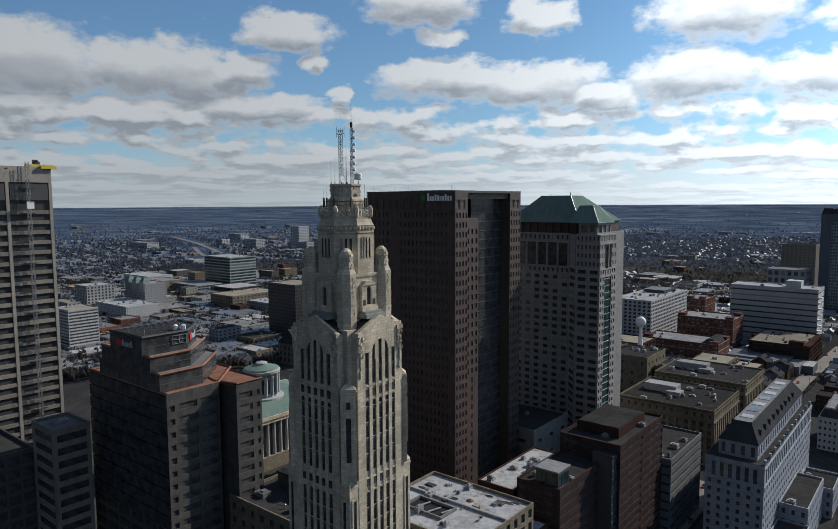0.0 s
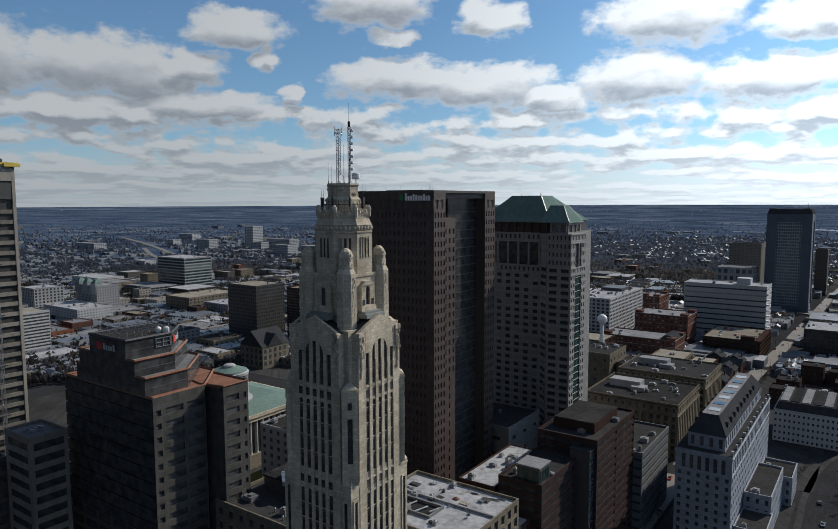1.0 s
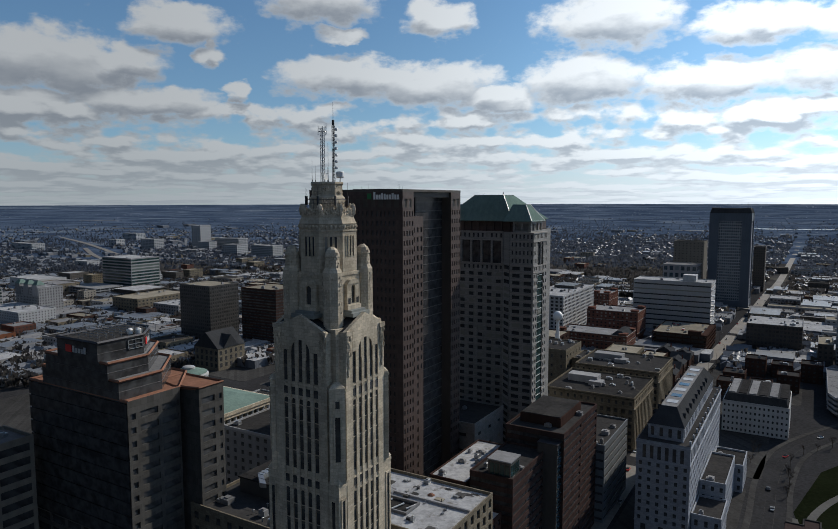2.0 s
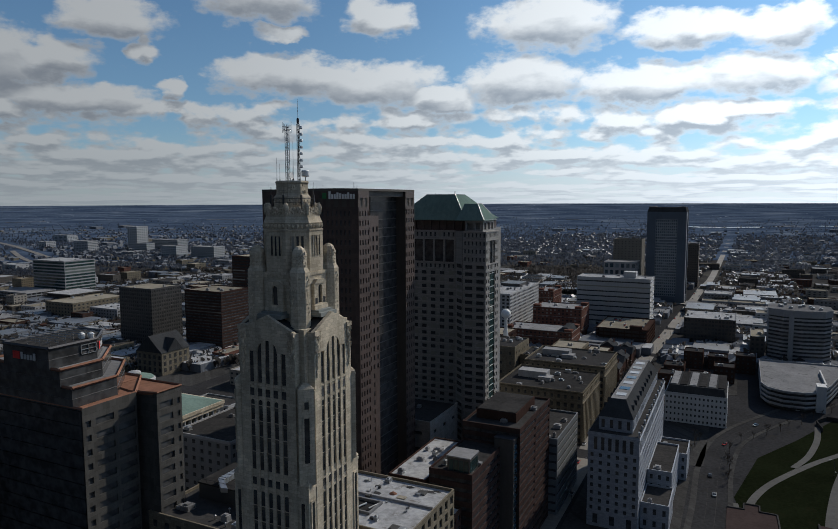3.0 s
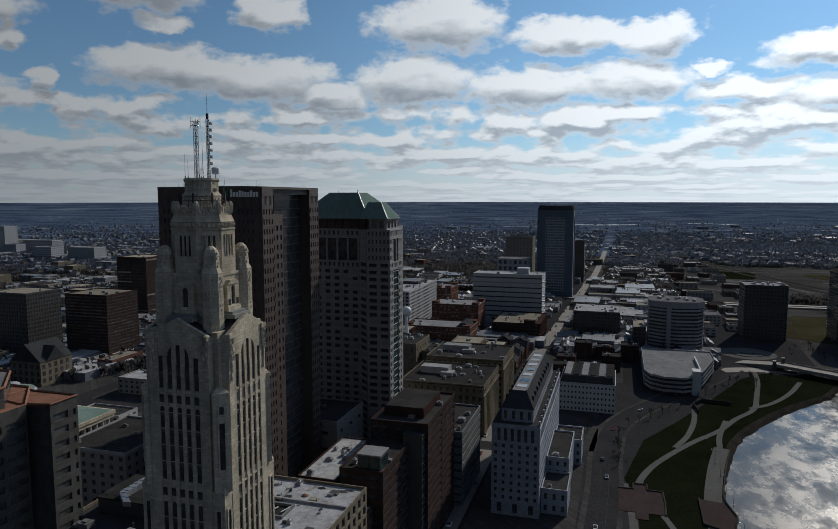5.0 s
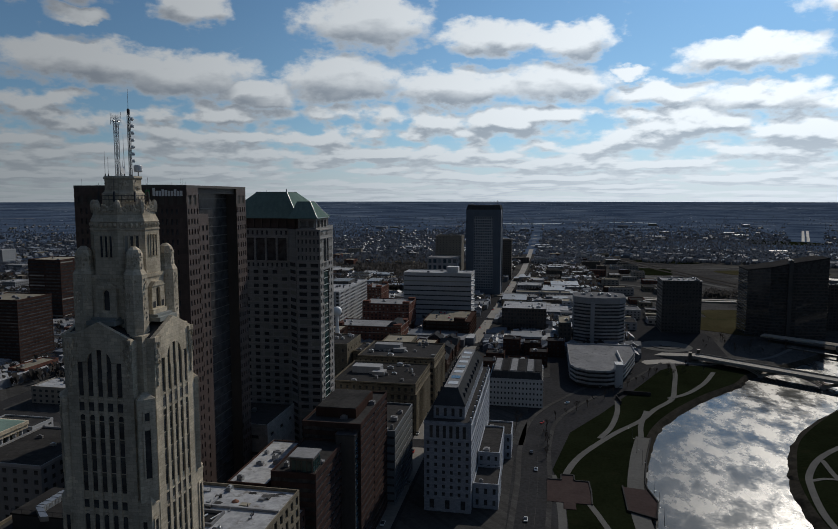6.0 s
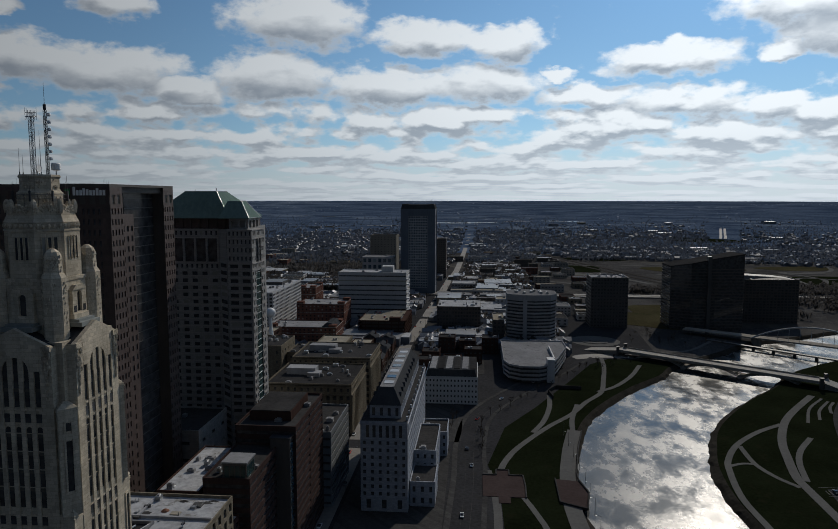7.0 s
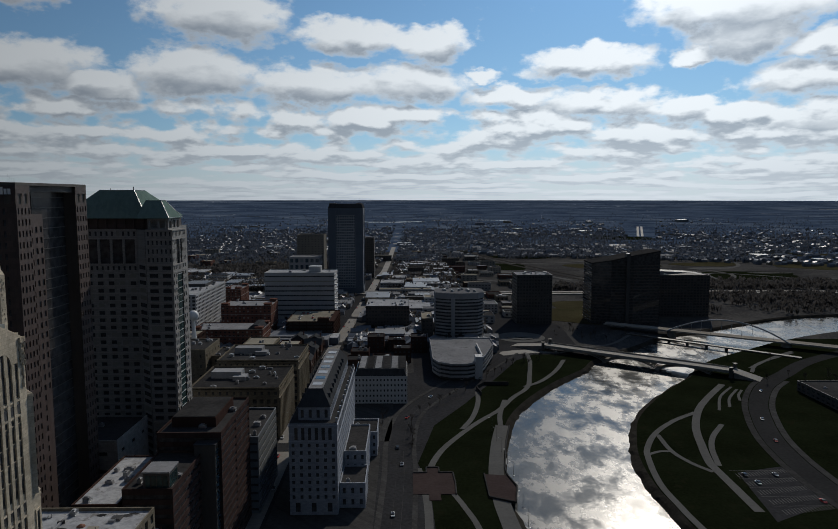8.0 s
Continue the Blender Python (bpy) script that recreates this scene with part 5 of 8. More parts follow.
    part("corner_roof", roof, COPPER, ob, "green copper hipped roof")
    trim = Mesh()
    for a, b in (((-146.6, 324.8, 141.05), (-152.6, 331.5, 149.65)), ((-146.6, 344.0, 141.05), (-152.6, 337.5, 149.65)), ((-146.4, 324.6, 141.0), (-146.4, 344.2, 141.0)),
                 ((-152.6, 331.5, 149.65), (-152.6, 337.5, 149.65)), ((-159.5, 330.6, 141.05), (-168.0, 337.5, 154.65)), ((-185.5, 337.5, 154.65), (-168.0, 337.5, 154.65)), ((-168.0, 337.5, 154.65), (-168.0, 352.0, 154.65))):
        trim.tube((X(a[0]), Y(a[1]), a[2]), (X(b[0]), Y(b[1]), b[2]), 0.18, 0.18, 5)
    part("roof_ridge", trim, STEEL, ob)
    part("finial", Mesh().tube((X(-168.4), Y(338), 154.6), (X(-168.4), Y(338), 156.4), 0.25, 0.2, 6).tube((X(-180), Y(338), 154.6), (X(-180), Y(338), 155.6), 0.1, 0.1, 5), DARKSTEEL, ob)
    block("podium", "grey stone podium with blank walls beside the towers", "building", -200, -160, 287, 322, 42.0, PANEL_STONE, PANE, ROOF_DARK, 8, 12, 0.3, 0.2, seed=3, units=2)


copper_roof_tower()


def marble_courthouse():
    x0, x1, y0, y1 = -86.0, -63.2, 301.2, 408.0
    ob = thing("marble_courthouse", "white marble office building with dark mansard roof", "building", (x0 + x1) / 2, (y0 + y1) / 2)
    hx, hy = (x1 - x0) / 2, (y1 - y0) / 2
    f = Facade(0.45)
    part("core", Mesh().box(-hx + 0.45, hx - 0.45, -hy + 0.45, hy - 0.45, 0.0, 44.0), DARKSTONE, ob)
    for side, P, a0, a1, n in (("n", -hy, -hx, hx, 6), ("w", hx, -hy, hy, 26), ("s", hy, -hx, hx, 6), ("e", -hx, -hy, hy, 26)):
        f.grid(side, P, a0, a1, 7.0, 36.0, n, 8, 0.38, 0.52, 0.28, glaze=side in "nw")
        c = 1.8
        f.grid(side, P, a0 + c, a1 - c, 36.0, 43.6, n, 1, 0.5, 0.8, 0.12, glaze=side in "nw")
        f.panel(side, P, a0, a0 + c, 36.0, 43.6)
        f.panel(side, P, a1 - c, a1, 36.0, 43.6)
        f.panel(side, P, a0, a1, 43.6, 45.2)
        f.panel(side, P, a0, a1, 0.0, 1.0)
        f.grid(side, P, a0, a1, 1.0, 7.0, 3 if n == 6 else 13, 1, 0.3, 0.75, 0.1, glaze=side in "nw")
    f.build(ob, MARBLE, PANE_DARK, 220)
    cor = Mesh()
    for zc, oc in ((43.7, 0.35), (36.0, 0.2), (7.0, 0.2)):
        cor.prism([(-hx - oc, -hy - oc), (hx + oc, -hy - oc), (hx + oc, hy + oc), (-hx - oc, hy + oc)], zc, zc + 0.5)
    part("cornice", cor, MARBLE, ob)
    part("terrace", Mesh().box(-hx + 0.3, hx - 0.3, -hy + 0.3, hy - 0.3, 44.4, 45.0), ROOF_DARK, ob)
    ax, ay = 7.6, hy - 5.0
    g = Facade(0.35)
    at = part("attic", Mesh().box(-ax + 0.35, ax - 0.35, -ay + 0.35, ay - 0.35, 45.0, 51.4), DARKSTONE, ob)
    g.grid("n", -ay, -ax, ax, 45.0, 51.5, 4, 1, 0.4, 0.62, 0.18)
    g.grid("s", ay, -ax, ax, 45.0, 51.5, 4, 1, 0.4, 0.62, 0.18, glaze=False)
    g.grid("w", ax, -ay, ay, 45.0, 51.5, 22, 1, 0.42, 0.62, 0.18)
    g.grid("e", -ax, -ay, ay, 45.0, 51.5, 22, 1, 0.42, 0.62, 0.18, glaze=False)
    g.build(at, MARBLE, PANE_DARK, 60)
    m = Mesh()
    m.loft([[(-ax - 0.4, -ay - 0.4, 51.5), (ax + 0.4, -ay - 0.4, 51.5), (ax + 0.4, ay + 0.4, 51.5), (-ax - 0.4, ay + 0.4, 51.5)],
            [(-3.4, -ay + 6.5, 58.6), (3.4, -ay + 6.5, 58.6), (3.4, ay - 6.5, 58.6), (-3.4, ay - 6.5, 58.6)]])
    part("mansard_roof", m, SLATE, ob, "dark slate mansard roof")
    m = Mesh().box(-3.4, 3.4, -ay + 6.5, ay - 6.5, 58.6, 58.75)
    for a in (-3.5, 3.3):
        m.box(a, a + 0.2, -ay + 6.4, ay - 6.4, 58.6, 59.0)
    part("roof_deck", m, ROOF_GREY, ob)
    for i in range(7):
        y = -ay + 12 + i * 11.0
        part("roof_well", Mesh().box(-2.4, 2.4, y, y + 5.0, 58.75, 58.95), PANE_BLUE if i % 2 else STEEL, ob)
    for s in (-1, 1):
        for i in range(9):
            y = -ay + 9 + i * 8.6
            m = Mesh()
            xs = sorted((s * 4.6, s * 6.9))
            m.box(xs[0], xs[1], y - 0.9, y + 0.9, 52.6, 54.6)
            m.loft([[(xx, y - 1.15, 54.6), (xx, y + 1.15, 54.6), (xx, y, 55.6)] for xx in xs])
            part("dormer", m, SLATE, ob, "dark slate dormer")
    # Balustrade blocks along the terrace.
    for i in range(12):
        y = -hy + 3 + i * (2 * hy - 6) / 11
        part("terrace_block", Mesh().box(hx - 0.9, hx - 0.2, y - 0.5, y + 0.5, 45.0, 46.6).box(hx - 1.0, hx - 0.1, y - 0.6, y + 0.6, 46.6, 46.9), MARBLE, ob)
    block("marble_annex", "low white marble wing with dark flat roof", "building", -62.9, -50.5, 308, 330, 12.0, MARBLE, PANE_DARK, ROOF_DARK, 5.0, 4.0, 0.35, 0.5, units=1, seed=4)
    block("marble_annex", "low white marble wing with sunken dark roof", "building", -62.9, -51.5, 331, 372, 19.0, MARBLE, PANE_DARK, ROOF_DARK, 5.0, 4.0, 0.35, 0.5, units=2, seed=6)
    block("marble_annex", "low white marble wing with dark flat roof", "building", -62.9, -47.5, 373, 396, 14.0, MARBLE, PANE_DARK, ROOF_DARK, 5.0, 4.0, 0.35, 0.5, units=1, seed=7)


marble_courthouse()


def white_office():
    ob = block("white_office", "white stone office block with dark mansard top storey", "building", -68.5, -29.8, 472.4, 517.0, 20.0, WHITEWALL, PANE_DARK, ROOF_DARK, 4.0, 2.6, 0.42, 0.42, cap=150, units=0, rim=0.6)
    hx, hy = 19.35, 22.3
    m = Mesh().loft([[(-hx + 0.6, -hy + 0.6, 20.0), (hx - 0.6, -hy + 0.6, 20.0), (hx - 0.6, hy - 0.6, 20.0), (-hx + 0.6, hy - 0.6, 20.0)],
                     [(-hx + 2.4, -hy + 2.4, 25.4), (hx - 2.4, -hy + 2.4, 25.4), (hx - 2.4, hy - 2.4, 25.4), (-hx + 2.4, hy - 2.4, 25.4)]])
    part("mansard_roof", m, SLATE, ob)
    for a in range(6):
        part("roof_deck", Mesh().box(-hx + 3 + a * 6, -hx + 7.6 + a * 6, -hy + 4, hy - 4, 25.4, 25.9), ROOF_DARK if a % 2 else ROOF_GREY, ob)


white_office()


def pilaster_office(name, label, x0, x1, y0, y1, h, seed, units):
    """Stone office with tall pilasters between window strips."""
    ob = thing(name, label, "building", (x0 + x1) / 2, (y0 + y1) / 2)
    hx, hy = (x1 - x0) / 2, (y1 - y0) / 2
    f = Facade(0.7)
    part("core", Mesh().box(-hx + 0.7, hx - 0.7, -hy + 0.7, hy - 0.7, 0.0, h - 0.6), PANE_DARK, ob)
    for side, P, a0, a1 in (("n", -hy, -hx, hx), ("s", hy, -hx, hx), ("w", hx, -hy, hy), ("e", -hx, -hy, hy)):
        n = max(3, round((a1 - a0) / 4.2))
        f.grid(side, P, a0, a1, h - 6.0, h, n, 1, 0.35, 0.4, 0.3, glaze=side in "nw")
        f.grid(side, P, a0, a1, 0.0, h - 6.0, n, 6, 0.45, 0.62, 0.2, glaze=side in "nw")
        if side in "nw":
            for k in range(n + 1):
                c, pil = a0 + (a1 - a0) * k / n, Mesh()
                slab(pil, side, P, max(c - 0.9, a0), min(c + 0.9, a1), -0.5, 0.0, 0.0, h - 6.0)
                part("pilaster", pil, TAN, ob)
    f.build(ob, TAN, PANE_DARK, 110)
    cor = Mesh()
    for zc, oc in ((h - 6.3, 0.65), (h - 1.3, 0.4)):
        cor.prism([(-hx - oc, -hy - oc), (hx + oc, -hy - oc), (hx + oc, hy + oc), (-hx - oc, hy + oc)], zc, zc + 0.6)
    part("cornice", cor, TAN, ob)
    flat_roof(ob, -hx, hx, -hy, hy, h, ROOF_DARK, TAN, 1.0, 0.5)
    part("penthouse", Mesh().box(-hx * 0.75, -hx * 0.05, -hy * 0.1, hy * 0.25, h, h + 4.5).box(-hx * 0.2, hx * 0.1, -hy * 0.3, hy * 0.0, h, h + 2.6), GREYWALL, ob)
    roof_units(ob, -hx, hx, -hy, hy, h, units, seed)


pilaster_office("stone_office", "tan stone office block with pilasters and black roof", -166, -110, 403, 457, 32.0, 21, 12)
pilaster_office("stone_office", "tan stone office wing with black roof", -166, -108, 465, 516, 34.0, 22, 14)


def banded_office():
    """Long brown office with horizontal bands, stair towers and stepped roof."""
    for x0, x1, y0, y1, h, lab in ((-129, -111.5, 219, 254, 50.0, "dark brown banded office wing with glazed stair"), (-130, -104.5, 255, 302, 57.0, "dark brown banded office block with flat roof")):
        ob = block("banded_office", lab, "building", x0, x1, y0, y1, h, RUST, PANE_BLACK, ROOF_DARK, 3.6, 30.0, 0.97, 0.46, 0.5, cap=200, units=4, seed=int(h))
    ob = thing("stair_tower", "dark glass stair tower between the brown wings", "building", -110.0, 254.5)
    part("shaft", Mesh().box(-4, 4.2, -4, 4, 0, 54), BLACKWALL, ob)
    for i in range(15):
        part("glass_band", Mesh().box(4.2, 4.32, -3.4, 3.4, 2 + i * 3.4, 4.4 + i * 3.4), PANE_BLUE, ob)
    part("cap", Mesh().box(-4.2, 4.5, -4.2, 4.2, 54, 54.6), DARKSTEEL, ob)
    ob = thing("roof_pavilion", "small roof pavilion with pale green glazing", "building", -117.0, 224.5, 50.0)
    part("body", Mesh().box(-5, 4.0, -4.2, 4.5, 0.0, 6.0), BLACKWALL, ob)
    for i in range(4):
        part("window", Mesh().box(-4.2 + i * 2.0, -2.6 + i * 2.0, -4.32, -4.2, 0.8, 5.0), PANE_GREEN, ob)
        part("window", Mesh().box(4.0, 4.1, -3.6 + i * 2.0, -2.2 + i * 2.0, 0.8, 5.0), PANE_GREEN, ob)
    part("roof", Mesh().box(-5.3, 4.3, -4.6, 4.9, 6.0, 6.5), ROOF_GREY, ob)
    ob = thing("roof_house", "long brown roof house with sunken court", "building", -118.0, 280.0, 57.0)
    part("wall", Mesh().box(-9, 9, -16, 12, 0, 4.0), BROWN, ob)
    part("roof", Mesh().box(-8.6, 8.6, -15.6, 11.6, 4.0, 4.3), ROOF_DARK, ob)
    block("blue_grey_office", "blue grey panelled office with pale band", "building", -128, -101, 304, 348, 37.0, surface("blue_grey_panels", (0.13, 0.145, 0.16), 0.6, 0.2, 0.05, 1.0, 0.1), PANE_DARK, ROOF_DARK, 3.8, 30.0, 0.96, 0.3, 0.3, cap=80, units=6, seed=9)


banded_office()


def white_roof_office():
    ob = block("white_roof_office", "stone office with white membrane roof and light court", "building", -149, -108.6, 160, 195, 55.0, TAN, PANE_DARK, ROOF_WHITE, 4.2, 4.2, 0.5, 0.7, 0.6, cap=120, units=6, seed=31, rim=1.0)
    m = Mesh().box(-12, 3, -9, -8.4, 55, 55.9).box(-12, 3, -1, -0.4, 55, 55.9).box(-12, -11.4, -8.4, -1, 55, 55.9).box(2.4, 3, -8.4, -1, 55, 55.9)
    part("light_court", m, ROOF_GREY, ob)
    part("court_floor", Mesh().box(-11.4, 2.4, -8.4, -1.0, 55.0, 55.05), ROOF_DARK, ob)
    for i, (x, y) in enumerate(((-8, -4), (-3, -5), (1, -3))):
        part("pipe", Mesh().tube((x, y - 3, 55.5), (x + 1.5, y + 2, 55.5), 0.3, 0.3, 8), STEEL, ob)
    part("ridge", Mesh().box(-19, 19, 2.5, 3.3, 55.0, 55.8).box(-4.5, -3.8, 3.3, 16.5, 55.0, 55.7), ROOF_GREY, ob)
    part("stain_pad", Mesh().box(5, 8, 5, 7, 55.0, 55.3), ROOF_TAN, ob)
    r = random.Random(8)
    for i in range(22):
        x, y, s = r.uniform(-17, 17), r.uniform(-14, 14), r.uniform(0.3, 1.1)
        if -13 < x < 4 and -10 < y < 0.5:
            continue
        part("roof_clutter", Mesh().box(x - s, x + s * 0.7, y - 0.5, y + 0.4, 55.0, 55.0 + s * 0.7).tube((x + s, y, 55.0), (x + s, y, 56.2), 0.12, 0.12, 5), r.choice([DARKSTEEL, BLACKWALL, STEEL]), ob)
    for k in range(9):
        x, y, w = r.uniform(-17, 16), r.choice([-15.6, -13.0, 5.0, 9.0, 14.6]) + r.uniform(-1, 1), r.uniform(0.5, 1.5)
        ring = [(x + w * q * r.uniform(0.6, 1.25) * math.cos(i * math.tau / 9) * 1.9, y + w * q * r.uniform(0.6, 1.2) * math.sin(i * math.tau / 9)) for q, i in zip([1.0] * 9, range(9))]
        part("tar_patch", Mesh().prism(ring, 55.0, 55.02 + k * 0.003), ROOF_DARK, ob)
    for x, y, w, d in ((-15, 9, 1.8, 1.2), (11, 12, 1.6, 1.6), (14, -13, 1.6, 1.6), (-16, -13, 1.4, 1.2)):
        part("roof_hatch", Mesh().box(x - w, x + w, y - d, y + d, 55.0, 55.35).box(x - w * 0.8, x + w * 0.8, y - d * 0.8, y + d * 0.8, 55.35, 55.5), BLACKWALL, ob)
    part("rusty_pile", Mesh().round(2.5, 7.5, [(1.3, 55.0), (1.0, 55.3), (0.3, 55.7)], 9), TERRACE, ob, "rusty debris pile")
    block("white_roof_wing", "low wing with stained white membrane roof", "building", -147, -131, 220, 264, 44.5, BROWN, PANE_DARK, ROOF_WHITE, 4.0, 4.0, 0.5, 0.5, cap=40, units=9, seed=32, rim=0.5)
    block("white_roof_wing", "small link with white roof beside the brown office", "building", -130, -115, 200, 217, 38.0, BROWN, PANE_DARK, ROOF_WHITE, 4.0, 4.0, 0.5, 0.5, cap=30, units=4, seed=33, rim=0.5)


white_roof_office()


def banded_tower():
    """Tall concrete tower with dark ribbon windows and a service mast."""
    x0, x1, y0, y1, top = -352.0, -297.0, 66.0, 131.0, 166.0
    ob = thing("ribbon_window_tower", "tall grey concrete tower with dark ribbon windows", "skyscraper", (x0 + x1) / 2, (y0 + y1) / 2)
    hx, hy = (x1 - x0) / 2, (y1 - y0) / 2
    part("core", Mesh().box(-hx + 0.8, hx - 0.8, -hy + 0.8, hy - 0.8, 0.0, top - 1), PANE_BLACK, ob)
    n = 37
    for i in range(n):
        z = 2.0 + i * 4.05
        m = Mesh().box(-hx + 0.3, hx - 0.3, -hy + 0.15, -hy + 0.8, z, z + 1.55).box(hx - 0.8, hx - 0.15, -hy + 0.8, hy - 0.3, z, z + 1.55)
        part("spandrel", m, SPANDREL, ob)
    m = Mesh()
    for i in range(5):
        a = -hx + 0.6 + i * (2 * hx - 1.2) / 4
        m.box(a - 0.6, a + 0.6, -hy, -hy + 0.85, 0.0, top - 0.02)
        b = -hy + 0.6 + i * (2 * hy - 1.2) / 4
        m.box(hx - 0.85, hx, b - 0.6, b + 0.6, 0.0, top - 0.02)
    m.box(-hx, hx, -hy + 0.02, -hy + 0.8, 160.5, 165.98).box(hx - 0.8, hx - 0.02, -hy + 0.8, hy, 160.5, 165.98)
    m.box(-hx, -hx + 0.8, -hy + 0.85, hy, 0, 166).box(-hx + 0.8, hx - 0.85, hy - 0.8, hy, 0, 166)
    part("frame", m, CONCRETE, ob)
    for i in range(4):
        b0 = -hy + 1.6 + i * (2 * hy - 1.2) / 4
        part("plant_opening", Mesh().box(hx - 0.1, hx + 0.02, b0, b0 + (2 * hy - 1.2) / 4 - 2.0, 153.4, 159.8), BLACKWALL, ob)
    flat_roof(ob, -hx, hx, -hy, hy, top, ROOF_GREY, CONCRETE, 0.8)
    h = thing("service_hoist", "steel mast hoist clamped to the tower front", "hoist", -295.6, 121.5)
    m = Mesh()
    lattice(m, 0, 0, 0.0, 168.5, 0.55, 2.4, 0.09)
    part("mast", m, STEEL, h)
    part("cabin", Mesh().box(0.5, 1.5, -1.2, 1.4, 150.0, 152.6).box(0.4, 1.6, -1.3, 1.5, 152.6, 152.8), WHITEPAINT, h)
    for i in range(16):
        z = 8 + i * 10.0
        part("tie", Mesh().box(-1.4, -0.5, -2.6, 2.6, z, z + 0.25), DARKSTEEL, h)
    c = thing("roof_crane", "yellow roof cradle arm on the tower edge", "crane", -299.0, 127.0, 166.8)
    part("arm", Mesh().box(-0.3, 0.3, -5, 5.5, 0.0, 0.9).box(1.8, 2.2, -5, 5.5, 0.4, 0.9).box(-0.3, 2.2, 1.0, 1.4, 0.4, 0.8), YELLOW, c)
    part("cradle", Mesh().box(1.6, 3.2, 0, 5.8, -0.8, 0.5), YELLOW, c)
    part("frame", Mesh().box(-3, -2.6, -1, 1, 0.0, 3.0).box(-1, -0.6, -1, 1, 0.0, 2.2).box(-3, 0, -0.2, 0.2, 2.2, 2.5), DARKSTEEL, c)
    s = thing("roof_scaffold", "grey scaffold frame on the tower roof", "scaffold", -302.0, 106.0, 166.0)
    m = Mesh()
    for i in range(4):
        m.tube((i * 1.6, 0, 0), (i * 1.6, 0, 2.2), 0.06).tube((i * 1.6, 2, 0), (i * 1.6, 2, 2.2), 0.06)
    m.tube((0, 0, 2.0), (4.8, 0, 2.0), 0.06).tube((0, 0, 1.0), (4.8, 0, 1.0), 0.05)
    part("frame", m, STEEL, s)


banded_tower()


def stepped_office():
    """Dark glass office with stepped red terraces and stone west front."""
    ox, oy = -188.0, 120.0
    ob = thing("stepped_office", "black glass office tower with stepped red terraces", "skyscraper", ox, oy)
    cut = lambda pts: [(x - ox, y - oy) for x, y in pts]
    tiers = [  # outline, foot, top
        ([(-216, 106.45), (-171.45, 106.45), (-171.45, 122.5), (-184, 135.5), (-216, 135.5)], 0.0, 100.0),
        ([(-209, 106.2), (-174.5, 106.2), (-174.5, 119.5), (-187, 132.5), (-209, 132.5)], 100.0, 105.0),
        ([(-206, 105.6), (-178, 105.6), (-178, 118), (-190, 130.5), (-206, 130.5)], 105.0, 109.4),
        ([(-199, 105), (-181, 105), (-181, 119), (-189, 127), (-199, 127)], 109.4, 114.6),
    ]
    for i, (pts, low, top) in enumerate(tiers):
        q = cut(pts)
        part("storey_block", Mesh().prism(q, low, top), PANE_DARK, ob)
        part("terrace", Mesh().prism(q, top, top + 0.2), ROOF_DARK if i == 3 else TERRACE if i == 0 else ROOF_GREY, ob)
        for j in range(len(q)):
            p0, p1 = q[j], q[(j + 1) % len(q)]
            part("coping", Mesh().tube((*p0, top + 0.35), (*p1, top + 0.35), 0.42, 0.42, 4), TERRACE if i < 3 else DARKSTEEL, ob, "red stone coping" if i < 3 else "")
            if i:
                part("glazing_bar", Mesh().tube((*p0, (low + top) / 2), (*p1, (low + top) / 2), 0.07, 0.07, 4), DARKSTEEL, ob)
    f = Facade(0.5)
    W, X0, N = -171.0 - ox, -216.0 - ox, 106.0 - oy
    Y = lambda v: v - oy
    f.grid("w", W, N, Y(109.2), 2.0, 98.0, 1, 26, 0.5, 0.45)
    f.grid("w", W, Y(109.2), Y(122.5), 2.0, 98.0, 2, 26, 0.82, 0.48)
    f.panel("w", W, N, Y(109.2), 98.0, 100.6)
    f.panel("w", W, Y(109.2), Y(122.5), 98.0, 100.6)
    dark = Facade(0.4)
    dark.grid("n", N, X0, W, 2.0, 62.0, 6, 16, 0.86, 0.6)
    dark.build(ob, BLACKWALL, PANE_BLACK, 60, wall_name="dark_wall")
    f.build(ob, surface("grey_stone_front", (0.088, 0.085, 0.080), 0.75, 0.25, 0.05, 1.0, 0.15, course=(2.0, 1.9)), PANE_DARK, 160)
    for k in range(10):
        part("glass_band", Mesh().box(X0, W - 0.5, N - 0.05, N + 0.44, 62.2 + k * 3.8, 65.6 + k * 3.8), PANE_BLACK, ob, "black glass band")
    # South-west wing with its own red terrace and a glass slot between.
    wing = thing("stone_wing", "grey stone wing with red roof terrace beside the stepped tower", "building", -175.0, 129.2)
    part("core", Mesh().box(-8, 8.5, -4.0, 3.9, 0, 99.5), PANE_DARK, wing)
    g = Facade(0.45)
    g.grid("w", 9.0, -4.4, 2.0, 2.0, 98.0, 1, 26, 0.72, 0.5)
    g.grid("w", 9.0, 2.0, 4.4, 2.0, 98.0, 1, 26, 0.4, 0.45)
    g.panel("w", 9.0, -4.4, 2.0, 98.0, 100.2)
    g.panel("w", 9.0, 2.0, 4.4, 98.0, 100.2)
    g.panel("n", -4.4, 1.0, 9.0, 0.0, 100.2)
    g.build(wing, bpy.data.materials["grey_stone_front"], PANE_DARK, 60)
    part("terrace", Mesh().prism([(-8, -4), (1, -6.0), (8.6, -4.2), (8.6, 4.2), (-8, 4.2)], 99.5, 100.1), TERRACE, wing, "red paved roof terrace")
    rim = Mesh()
    q = [(-8, -4.2), (1, -6.2), (9.0, -4.4), (9.0, 4.4), (-8, 4.4)]
    for j in range(5):
        rim.tube((*q[j], 100.3), (*q[(j + 1) % 5], 100.3), 0.3, 0.3, 4)
    part("coping", rim, TERRACE, wing, "red stone coping")
    deck = thing("roof_plant", "steel frame and pipes of the roof plant", "roof plant", -190.0, 115.0, 114.8)
    r = random.Random(8)
